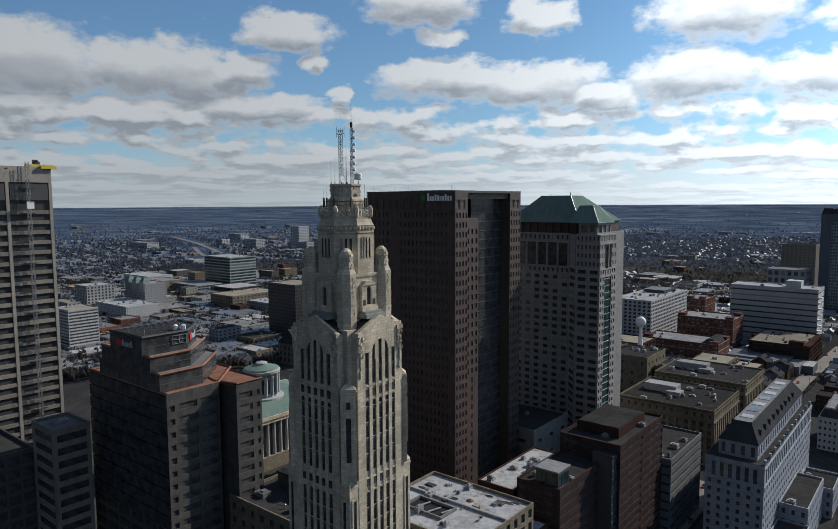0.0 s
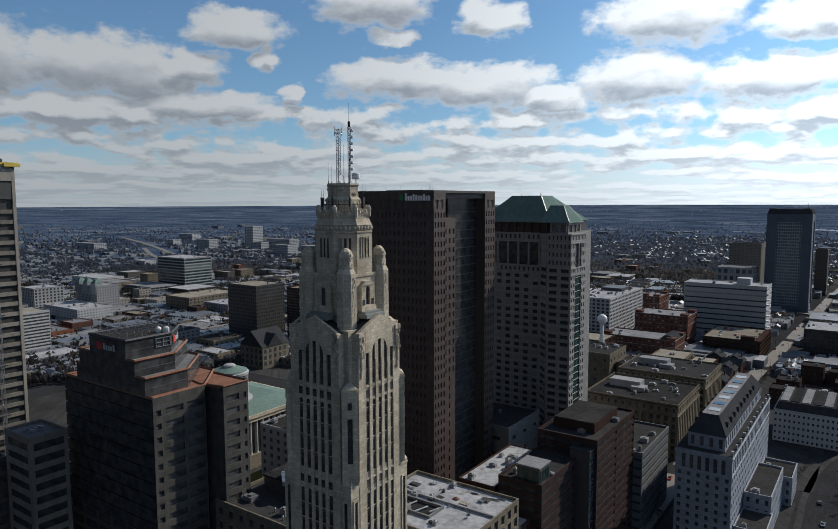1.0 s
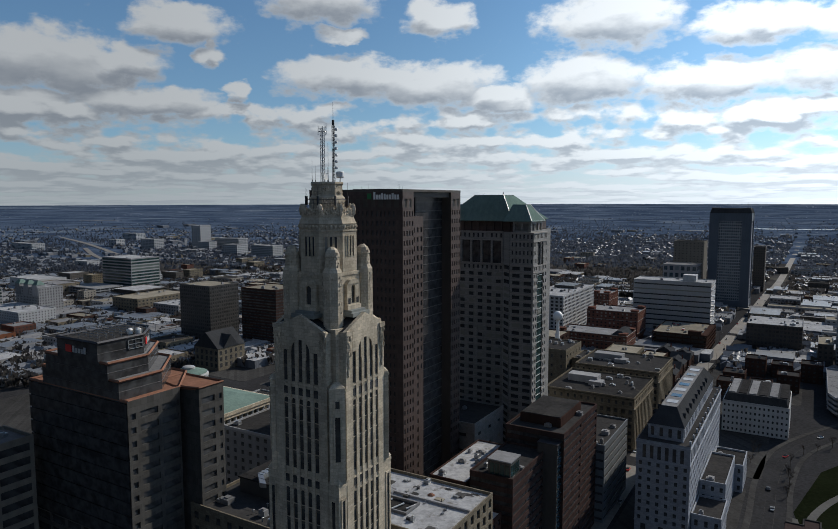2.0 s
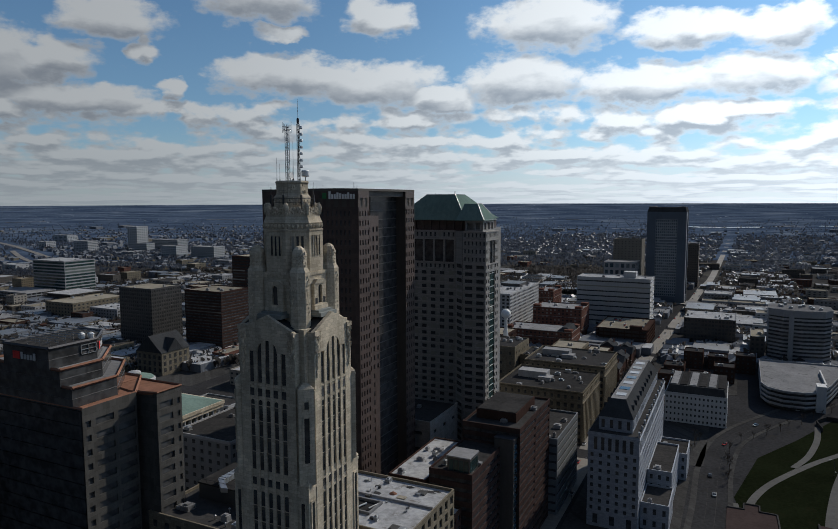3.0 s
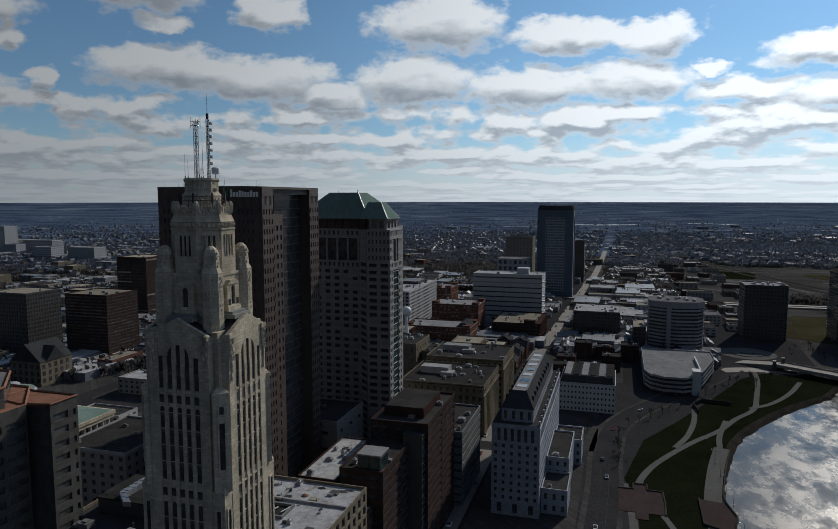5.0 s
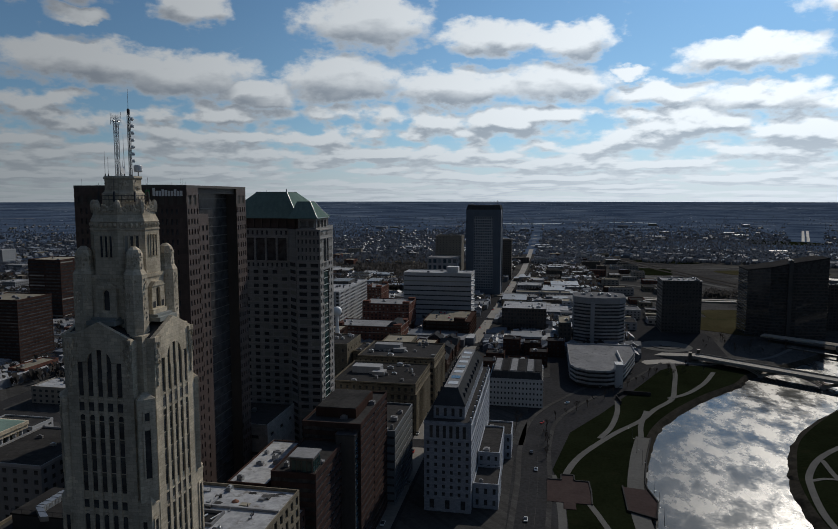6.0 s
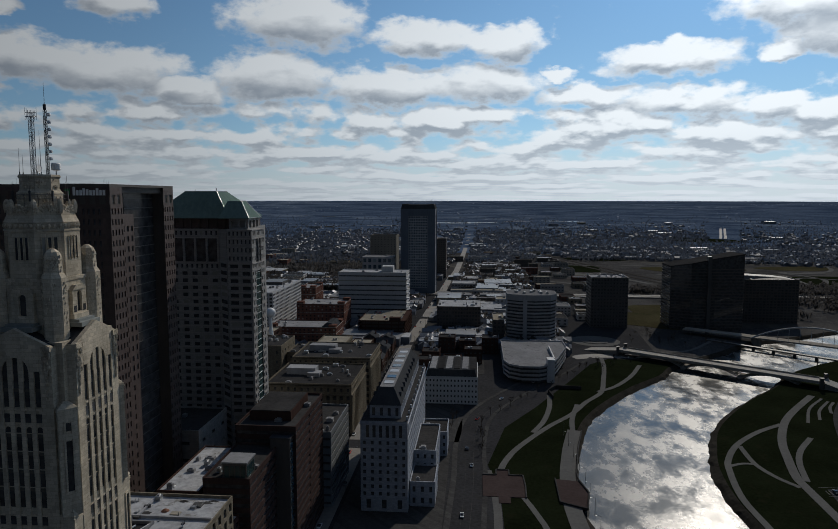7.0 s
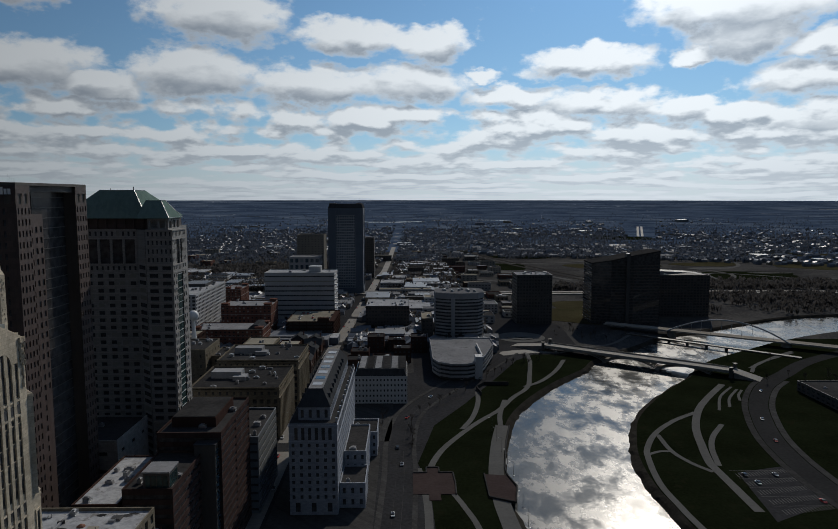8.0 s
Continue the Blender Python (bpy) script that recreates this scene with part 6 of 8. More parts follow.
    for i in range(9):
        y = -8 + i * 2.2
        m = Mesh()
        for x in (-7, -2, 3, 7):
            m.tube((x, y, 0), (x, y, 1.9), 0.07, 0.07, 4)
        m.tube((-7, y, 1.9), (7, y, 1.9), 0.08, 0.08, 4)
        m.tube((-7, y, 1.1), (7, y, 1.1), 0.05, 0.05, 4)
        part("frame", m, STEEL, deck)
    for x, y in ((4.5, 3.0), (6.0, 4.6)):
        part("tank", Mesh().round(x, y, [(0.8, 0), (0.85, 1.2), (0.4, 1.6)], 12), WHITEPAINT, deck)
    grille = Mesh()
    for z in (-3.2, -2.0, -0.8):
        grille.box(9.02, 9.25, -1.0, 3.6, z, z + 0.15)
    for y in (-1.0, 1.3, 3.5):
        grille.box(9.02, 9.25, y, y + 0.15, -3.2, -0.6)
    part("window_frame", grille, STEEL, deck, "pale steel window grid")
    for label, x, y, z, rz, w in (("pale lettered sign on the black parapet", -190.0, 104.9, 111.4, 0, 9.5), ("red and white lettered sign on the black parapet", -184.8, 123.0, 111.6, 135, 7.0)):
        s = thing("roof_sign", label, "sign", x, y, z)
        part("panel", Mesh().box(-w / 2, -w / 2 + w * 0.28, -0.14, -0.04, 0, 2.0), RED, s)
        for k in range(5):
            part("bar", Mesh().box(-w / 2 + w * 0.33 + k * w * 0.13, -w / 2 + w * 0.33 + k * w * 0.13 + w * 0.09, -0.14, -0.02, 0.1, 1.9 if k in (0, 4) else 1.35), WHITEWALL, s)
        s.matrix_basis = pose(x, y, z, 0, 0, rz)


stepped_office()


def statehouse():
    ob = thing("statehouse", "pale limestone statehouse with columned front and round drum", "public building", -331.0, 259.0)
    ox, oy = -331.0, 259.0
    x0, x1, y0, y1 = -360 - ox, -309 - ox, 210 - oy, 300 - oy
    part("wall", Mesh().box(x0, x1, y0, y1, 0, 27.0), TAN, ob)
    m = Mesh().box(x0 - 1.5, x1 + 3.6, y0 - 1.5, y1 + 1.5, 27.0, 29.0).box(x0 - 2.0, x1 + 4.2, y0 - 2.0, y1 + 2.0, 29.0, 31.0)
    part("entablature", m, LIMESTONE, ob)
    part("roof", Mesh().loft([[(x0 - 1, y0 - 1, 31.0), (x1 + 3.4, y0 - 1, 31.0), (x1 + 3.4, y1 + 1, 31.0), (x0 - 1, y1 + 1, 31.0)],
                              [(x0 + 12, y0 + 14, 35.0), (x1 - 10, y0 + 14, 35.0), (x1 - 10, y1 - 14, 35.0), (x0 + 12, y1 - 14, 35.0)]]), COPPER, ob, "pale green metal roof")
    for i in range(20):
        y = y0 + 2.0 + i * (y1 - y0 - 4.0) / 19
        part("column", Mesh().round(x1 + 2.2, y, [(1.25, 8.0), (1.15, 8.6), (1.05, 9.0), (0.9, 25.8), (1.2, 26.4), (1.25, 27.0)], 12), WHITEWALL, ob)
    part("plinth", Mesh().box(x1 - 0.5, x1 + 4.2, y0, y1, 0.0, 8.0), TAN, ob)
    drum = part("drum", Mesh().round(0, 0, [(13.0, 31.0), (13.0, 36.0), (10.0, 36.2), (9.4, 36.4), (9.4, 50.0), (11.0, 50.2), (11.2, 51.6), (10.4, 51.8), (10.2, 52.6), (3.6, 54.6), (3.6, 55.6), (3.0, 56.0), (0.8, 56.6)], 32), WHITEWALL, ob)
    part("drum_roof", Mesh().round(0, 0, [(10.25, 52.4), (10.25, 52.7), (3.7, 54.75)], 32), COPPER, drum)
    for i in range(16):
        a = i * math.tau / 16
        part("pilaster", Mesh().round(9.9 * math.cos(a), 9.9 * math.sin(a), [(0.8, 37.0), (0.75, 49.0), (0.9, 50.1)], 8), WHITEWALL, drum)
        b = a + math.pi / 16
        part("window", Mesh().prism(ngon(0.9, 4, b, 9.0 * math.cos(b), 9.0 * math.sin(b)), 38.5, 47.0), PANE, drum)
    lawn = Mesh().box(-300, -244, 214, 330, 0.16, 0.3)
    lone("statehouse_lawn", lawn, GRASS, "green lawn in front of the statehouse", "lawn", "structure")


statehouse()

# Other buildings, south of the towers.
block("stone_annex", "old stone building with dark flat roof at the tower foot", "building", -170, -131, 124, 156, 66.0, TAN, PANE_DARK, ROOF_DARK, 4.0, 4.5, 0.4, 0.5, cap=90, units=6, seed=41)


def annex_roof():
    """Black roof house, ribbed duct and plant on the old stone building."""
    ob = thing("roof_house", "black flat roof house with railing on the stone building", "roof house", -150.0, 142.0, 66.0)
    part("wall", Mesh().box(-15, 12, -4, 11, 0.0, 4.2), BLACKWALL, ob)
    part("roof", Mesh().box(-15.3, 12.3, -4.3, 11.3, 4.2, 4.6), ROOF_DARK, ob)
    rail = Mesh()
    for x in range(-15, 13, 3):
        rail.tube((x, -4.1, 4.6), (x, -4.1, 5.7), 0.05, 0.05, 4)
    rail.tube((-15, -4.1, 5.7), (12, -4.1, 5.7), 0.05, 0.05, 4)
    part("railing", rail, DARKSTEEL, ob)
    duct = thing("roof_duct", "pale ribbed metal duct bent over the roof", "duct", -158.0, 144.0, 70.6)
    for i in range(9):
        part("duct_section", Mesh().box(-1.1, 1.1, -4.5 + i * 1.1, -3.5 + i * 1.1, 0.0, 1.5 + 0.1 * (i % 2)), STEEL, duct)
    part("duct_bend", Mesh().loft([[(-1.1, -4.6, 0.0), (1.1, -4.6, 0.0), (1.1, -4.6, 1.4), (-1.1, -4.6, 1.4)], [(3.0, -8.0, -0.6), (5.0, -7.4, -0.6), (5.0, -7.4, 0.7), (3.0, -8.0, 0.7)]]), STEEL, duct)
    unit = thing("roof_plant", "yellow painted plant unit on the roof", "roof plant", -142.0, 147.0, 70.6)
    part("body", Mesh().box(-1.4, 1.4, -1.2, 1.2, 0.2, 1.8), YELLOW, unit)
    part("fan", Mesh().round(0, 0, [(0.7, 1.8), (0.75, 2.1), (0.6, 2.15)], 12), DARKSTEEL, unit)
    r = random.Random(17)
    for k in range(8):
        vent = thing("roof_vent", "small steel vent pipe on the dark roof", "vent", -168 + r.uniform(0, 34), 126 + r.uniform(0, 10), 66.0, "roof vents")
        part("pipe", Mesh().tube((0, 0, 0), (0, 0, 1.0), 0.18, 0.18, 8), STEEL, vent)
        part("hood", Mesh().round(0, 0, [(0.32, 0.95), (0.36, 1.1), (0.08, 1.35)], 8), STEEL, vent)


annex_roof()
block("stone_block", "grey stone block with flat roof behind the tower", "building", -274, -238, 232, 276, 38.0, GREYWALL, PANE_DARK, ROOF_DARK, 4.2, 5.0, 0.4, 0.5, cap=60, units=3, seed=42)
block("slim_office", "slim grey office with ribbon windows and roof well", "building", -222, -207, 91, 101.5, 86.0, SPANDREL, PANE_BLACK, ROOF_GREY, 3.9, 15.0, 0.8, 0.56, cap=120, units=2, seed=43)
block("black_office", "black glass office block with flat roof", "building", -270, -224, 60, 92, 77.0, BLACKWALL, PANE_DARK, ROOF_DARK, 3.9, 4.0, 0.8, 0.7, cap=60, units=2, seed=44)
block("black_office", "black glass office slab near the statehouse", "building", -606, -560, 480, 520, 62.0, BLACKWALL, PANE_DARK, ROOF_TAN, 3.9, 3.0, 0.7, 0.6, cap=70, units=2, seed=45)
block("brown_slab", "brown office slab with louvred bands", "building", -533, -485, 498, 540, 61.0, BROWN, PANE_DARK, ROOF_TAN, 3.0, 48.0, 0.98, 0.45, cap=60, units=5, seed=46)
block("brown_tower", "brown office tower with ribbon windows", "building", -640, -596, 690, 735, 77.0, BROWN, PANE, ROOF_TAN, 3.9, 22.0, 0.95, 0.45, cap=90, units=2, seed=47)


def old_stone_church():
    ob = thing("stone_hall", "old yellow stone hall with steep gabled roof", "building", -487, 424)
    part("wall", Mesh().box(-16, 14, -14, 18, 0, 20), TAN, ob)
    m = Mesh()
    m.loft([[(-16.5, -14.5, 20), (14.5, -14.5, 20), (-1, -14.5, 34)], [(-16.5, 18.5, 20), (14.5, 18.5, 20), (-1, 18.5, 34)]])
    m.loft([[(14.6, -8, 20), (14.6, 10, 20), (14.6, 1, 31)], [(-2, -8, 20), (-2, 10, 20), (-2, 1, 31)]])
    part("roof", m, SLATE, ob)
    for i in range(5):
        for r in range(3):
            part("window", Mesh().box(14.0, 14.15, -12 + i * 6, -9.4 + i * 6, 3 + r * 5.6, 6.6 + r * 5.6), PANE_DARK, ob)
            part("window", Mesh().box(-14 + i * 6, -11.4 + i * 6, -14.15, -14.0, 3 + r * 5.6, 6.6 + r * 5.6), PANE_DARK, ob)


old_stone_church()



def court_tower():
    """Dark tower: blank corner piers round a recessed panel of fine windows."""
    ob = thing("court_tower", "tall dark courthouse tower with fine window grid between blank corner piers", "skyscraper", -123.6, 1045.85)
    hx, hy, top = 26.9, 22.15, 133.0
    part("core", Mesh().box(-hx + 1.6, hx - 1.6, -hy + 1.6, hy - 1.6, 0.0, top - 0.5), BLUESTONE, ob)
    for side, plane, half in (("n", -hy, hx), ("s", hy, hx), ("w", hx, hy), ("e", -hx, hy)):
        f = Facade(0.35)
        inner = half - (12.0 if side in "ns" else 6.0)
        edge = plane + (1.2 if plane < 0 else -1.2)
        f.grid(side, edge, -inner, inner, 10.0, 122.0, int(inner * 2 / 2.7), 27, 0.62, 0.62, 0.2, glaze=side in "nw")
        f.build(ob, GRIDSTONE, PANE_BLUE, 0, wall_name="window_panel")
        for s0, s1 in ((-half + (0.0 if side in "ns" else 1.21), -inner), (inner, half - (0.0 if side in "ns" else 1.21))):
            m = Mesh()
            slab(m, side, plane, s0, s1, 0.0, 1.59, 0.0, top)
            part("corner_pier", m, BLUESTONE, ob)
        for z0, z1 in ((0.0, 10.0), (122.0, top)):
            m = Mesh()
            slab(m, side, plane, -inner + 0.01, inner - 0.01, 0.5, 1.58, z0, z1)
            part("band", m, BLUESTONE, ob)
    part("roof", Mesh().box(-hx + 1.6, hx - 1.6, -hy + 1.6, hy - 1.6, top - 0.5, top - 0.01), ROOF_DARK, ob)


court_tower()


def court_crown():
    ob = thing("tower_crown", "sloping dark metal crown on the courthouse tower", "roof crown", -123.6, 1045.8, 133.0)
    m = Mesh().loft([[(-26.9, -22.1, 0), (26.9, -22.1, 0), (26.9, 22.1, 0), (-26.9, 22.1, 0)], [(-24.6, -19.5, 6.6), (24.6, -19.5, 6.6), (24.6, 19.5, 6.6), (-24.6, 19.5, 6.6)]])
    part("slope", m, SLATE, ob)
    part("corner_block", Mesh().box(-25, -14, -19.6, -10, 6.0, 7.6).box(16, 25, -19.6, -10, 6.0, 7.6), DARKSTONE, ob)
    part("mast", Mesh().tube((21, -16, 7.6), (21, -16, 14.5), 0.3, 0.12, 5).box(19.6, 22.4, -16.2, -15.8, 12.0, 12.4), DARKSTEEL, ob)


court_crown()
block("court_annex", "pale stone court annex with blank walls", "building", -131, -101, 1040, 1080, 36.0, GREYWALL, PANE_DARK, ROOF_GREY, 6.0, 7.0, 0.3, 0.6, cap=30, units=2, seed=52)
block("court_hall", "pale court hall with tall glazed middle", "building", -207, -161, 1000, 1040, 59.0, GREYWALL, PANE_BLUE, ROOF_GREY, 9.0, 7.6, 0.6, 0.6, cap=60, units=2, seed=53)
block("county_office", "beige office slab behind the courts", "building", -219, -173, 1150, 1190, 84.0, surface("beige_panels", (0.20, 0.185, 0.16), 0.8, 0.2), PANE_DARK, ROOF_DARK, 4.2, 6.0, 0.3, 0.3, cap=60, units=3, seed=54)
block("slab_office", "dark office slab beside the courthouse street", "building", -107, -90, 1232, 1262, 73.0, DARKSTONE, PANE_DARK, ROOF_DARK, 4.0, 3.5, 0.6, 0.5, cap=90, units=2, seed=55)


def white_banded():
    ob = block("white_banded_office", "long white office building with ribbon windows", "building", -201, -117, 795, 832, 59.0, WHITEWALL, PANE, ROOF_WHITE, 5.6, 84.0, 0.985, 0.26, 0.5, cap=60, units=3, seed=56)
    part("penthouse", Mesh().box(10, 24, -6, 8, 59, 66), WHITEWALL, ob)
    for i in range(7):
        part("sun_shade", Mesh().box(42.0, 45.5, -18.5, -14, 16 + i * 5.8, 17.2 + i * 5.8), WHITEPAINT, ob)


white_banded()


def grid_flats():
    ob = thing("grid_apartment_block", "white framed apartment block with dark recessed bays", "apartment building", -272, 752)
    hx, hy = 20.0, 58.0
    f = Facade(0.8)
    part("core", Mesh().box(-hx + 0.8, hx - 0.8, -hy + 0.8, hy - 0.8, 0, 46.5), BLACKWALL, ob)
    f.grid("n", -hy, -hx, hx, 0, 47, 8, 12, 0.62, 0.62, 0.2)
    f.grid("w", hx, -hy, hy, 0, 47, 24, 12, 0.62, 0.62, 0.2)
    f.grid("e", -hx, -hy, hy, 0, 47, 24, 12, 0.62, 0.62, 0.2, glaze=False)
    f.grid("s", hy, -hx, hx, 0, 47, 8, 12, 0.62, 0.62, 0.2, glaze=False)
    f.build(ob, WHITEWALL, PANE_DARK, 150)
    flat_roof(ob, -hx, hx, -hy, hy, 47.5, ROOF_WHITE, WHITEWALL, 0.7)
    part("roof_house", Mesh().box(-14, 10, 10, 40, 47.5, 51), BLACKWALL, ob)
    roof_units(ob, -hx, hx, -hy, hy, 47.5, 22, 61)


grid_flats()


def brick_flats(x0, x1, y0, y1, h, label, seed, hip=False):
    ob = block("brick_apartment_block", label, "apartment building", x0, x1, y0, y1, h, BRICK, PANE_PALE, ROOF_GREY, 3.3, 4.4, 0.42, 0.5, 0.3, cap=70, units=5, seed=seed)
    hx, hy = (x1 - x0) / 2, (y1 - y0) / 2
    if hip:
        m = Mesh().loft([[(hx - 16, -hy + 1, h), (hx - 1, -hy + 1, h), (hx - 1, hy - 1, h), (hx - 16, hy - 1, h)], [(hx - 11, -hy + 5, h + 4.5), (hx - 6, -hy + 5, h + 4.5), (hx - 6, hy - 5, h + 4.5), (hx - 11, hy - 5, h + 4.5)]])
        part("hipped_roof", m, SLATE, ob)
    for z in (h * 0.32, h * 0.72, h + 0.55):
        for a0, a1, b0, b1 in ((-hx - 0.14, hx + 0.14, -hy - 0.14, -hy - 0.005), (hx + 0.035, hx + 0.16, -hy, hy)):
            part("stone_band", Mesh().box(a0, a1, b0 - 0.03, b1 - 0.03, z, z + 0.45), TRIM_STONE, ob)
    for a, b in ((-hx + 4, -hy + 4), (hx - 4, -hy + 4), (hx - 4, hy - 4)):
        part("corner_pavilion", Mesh().box(a - 3.6, a + 3.6, b - 3.6, b + 3.6, h + 0.01, h + 2.6).box(a - 4.0, a + 4.0, b - 4.0, b + 4.0, h + 2.6, h + 3.1), BRICK, ob)
    for i in range(4):
        y = -hy + 5 + i * (2 * hy - 10) / 3
        part("balcony", Mesh().box(hx, hx + 1.4, y - 1.6, y + 1.6, h * 0.3, h * 0.3 + 0.2).box(hx + 1.3, hx + 1.4, y - 1.6, y + 1.6, h * 0.3 + 0.2, h * 0.3 + 1.2), DARKSTEEL, ob)


brick_flats(-240, -171, 640, 678, 21.0, "red brick apartment block with blank side wall", 71, True)
brick_flats(-232, -178, 716, 756, 32.0, "red brick apartment block with pale balconies", 72)
brick_flats(-268, -246, 860, 905, 30.0, "older red brick block with flat roof", 73)
block("brick_store", "brown brick warehouse with parking on its roof", "building", -280, -222, 590, 625, 24.0, BROWN, PANE_DARK, ROOF_TAN, 5.0, 4.0, 0.5, 0.6, cap=60, units=9, seed=74)


def deck_garage(name, x0, x1, y0, y1, h, wall, roof, levels, label):
    """An open parking garage: slabs, parapets and columns."""
    ob = thing(name, label, "parking garage", (x0 + x1) / 2, (y0 + y1) / 2)
    hx, hy = (x1 - x0) / 2, (y1 - y0) / 2
    part("core", Mesh().box(-hx + 3, hx - 3, -hy + 3, hy - 3, 0, h - 0.3), BLACKWALL, ob)
    st = h / levels
    for i in range(levels):
        z = st * (i + 1)
        m = Mesh().box(-hx, hx, -hy, -hy + 0.4, z - 0.6, z + 0.9).box(-hx, hx, hy - 0.4, hy, z - 0.6, z + 0.9)
        m.box(-hx, -hx + 0.4, -hy + 0.4, hy - 0.4, z - 0.6, z + 0.9).box(hx - 0.4, hx, -hy + 0.4, hy - 0.4, z - 0.6, z + 0.9)
        part("parapet", m, wall, ob)
        part("deck", Mesh().box(-hx + 0.4, hx - 0.4, -hy + 0.4, hy - 0.4, z - 0.35, z), roof if i == levels - 1 else wall, ob)
    n = int(2 * hx / 7)
    for i in range(n + 1):
        a = -hx + 0.5 + i * (2 * hx - 1) / n
        part("column", Mesh().box(a - 0.35, a + 0.35, -hy + 0.05, -hy + 0.7, 0, h - 0.5), wall, ob)
    n = int(2 * hy / 7)
    for i in range(n + 1):
        a = -hy + 0.8 + i * (2 * hy - 1.6) / n
        part("column", Mesh().box(hx - 0.7, hx - 0.05, a - 0.35, a + 0.35, 0, h - 0.5), wall, ob)
    return ob


g = deck_garage("parking_garage", -158, -107, 692, 762, 19.0, BROWN, ROOF_TAN, 5, "brown parking garage with tan open top deck")
part("stair_house", Mesh().box(8, 20, -34, -28, 19, 23).box(20, 26, -34, 30, 19, 19.9), BROWN, g)


def round_garage():
    ob = thing("curved_garage", "white curved parking garage with open decks", "parking garage", 18.0, 570.0)
    pts = [(-26, 40), (-26, -20), (-22, -32), (-12, -39), (2, -39), (12, -32), (20, -10), (33, 36), (33, 62), (-26, 62)]
    for i in range(4):
        z = 3.4 * (i + 1)
        part("deck", Mesh().prism(pts, z - 0.3, z), ROOF_GREY, ob)
        rim = Mesh()
        for j in range(len(pts)):
            (ax, ay), (bx, by) = pts[j], pts[(j + 1) % len(pts)]
            rim.prism([(ax, ay), (bx, by), (bx * 0.985, by * 0.985), (ax * 0.985, ay * 0.985)], z - 0.6, z + 1.1)
        part("parapet", rim, GREYWALL, ob)
    part("core", Mesh().prism([(x * 0.9, y * 0.9) for x, y in pts], 0, 13.2), BLACKWALL, ob)
    part("stair_house", Mesh().box(9, 15, -34, -24, 0, 19), WHITEWALL, ob)
    part("ramp_wall", Mesh().box(16, 17, -16, 30, 13.6, 16.5), WHITEWALL, ob)


round_garage()


def eight_sided_tower():
    """Pale banded tower with cut corners beside the river."""
    ob = thing("banded_riverside_tower", "pale banded office tower with cut corners", "building", 26.0, 704.0)
    pts = [(-26, -14), (-14, -22), (2, -24), (19, -20), (26, -10), (26, 14), (16, 22), (-16, 22), (-26, 14)]
    part("core", Mesh().prism([(x * 0.97, y * 0.97) for x, y in pts], 0, 50.0), PANE_DARK, ob)
    for i in range(12):
        z = 3.0 + i * 3.5
        part("band", Mesh().prism(pts, z, z + 1.7), GREYWALL, ob)
    part("top_band", Mesh().prism(pts, 44.6, 50.6), GREYWALL, ob)
    part("roof", Mesh().prism([(x * 0.98, y * 0.98) for x, y in pts], 50.6, 50.8), ROOF_GREY, ob)
    part("fin", Mesh().box(-9.5, -5.5, -24.6, -20, 0, 46), GREYWALL, ob)
    r = random.Random(9)
    for _ in range(9):
        x, y = r.uniform(-18, 18), r.uniform(-15, 15)
        part("roof_unit", Mesh().box(x, x + 3, y, y + 2.4, 50.8, 52.6).box(x + 0.5, x + 2, y + 0.5, y + 2, 52.6, 53.0), STEEL, ob)


eight_sided_tower()
block("glass_block", "dark glass office with pale roof along the street", "building", -76, -27, 736, 790, 28.0, DARKSTONE, PANE_DARK, ROOF_WHITE, 4.0, 3.2, 0.7, 0.6, cap=90, units=12, seed=81)
block("low_hall", "long low hall with pale roof by the expressway", "building", -71, 8, 990, 1010, 11.0, GREYWALL, PANE_DARK, ROOF_TAN, 4.0, 5.0, 0.6, 0.5, cap=20, units=4, seed=82)
block("low_hall", "low hall with white roof wells", "building", -72, -34, 1060, 1100, 12.0, GREYWALL, PANE_DARK, ROOF_WHITE, 4.0, 5.0, 0.6, 0.5, cap=20, units=4, seed=83)
block("low_office", "dark low office beside the banded tower", "building", -14, -2, 690, 735, 22.0, DARKSTONE, PANE_DARK, ROOF_TAN, 4.0, 4.0, 0.5, 0.5, cap=30, units=2, seed=84)
block("dark_riverside_block", "dark brick office block near the river", "building", 101, 143, 776, 812, 58.0, BLACKWALL, PANE_DARK, ROOF_GREY, 3.8, 3.5, 0.6, 0.5, cap=90, units=12, seed=85)


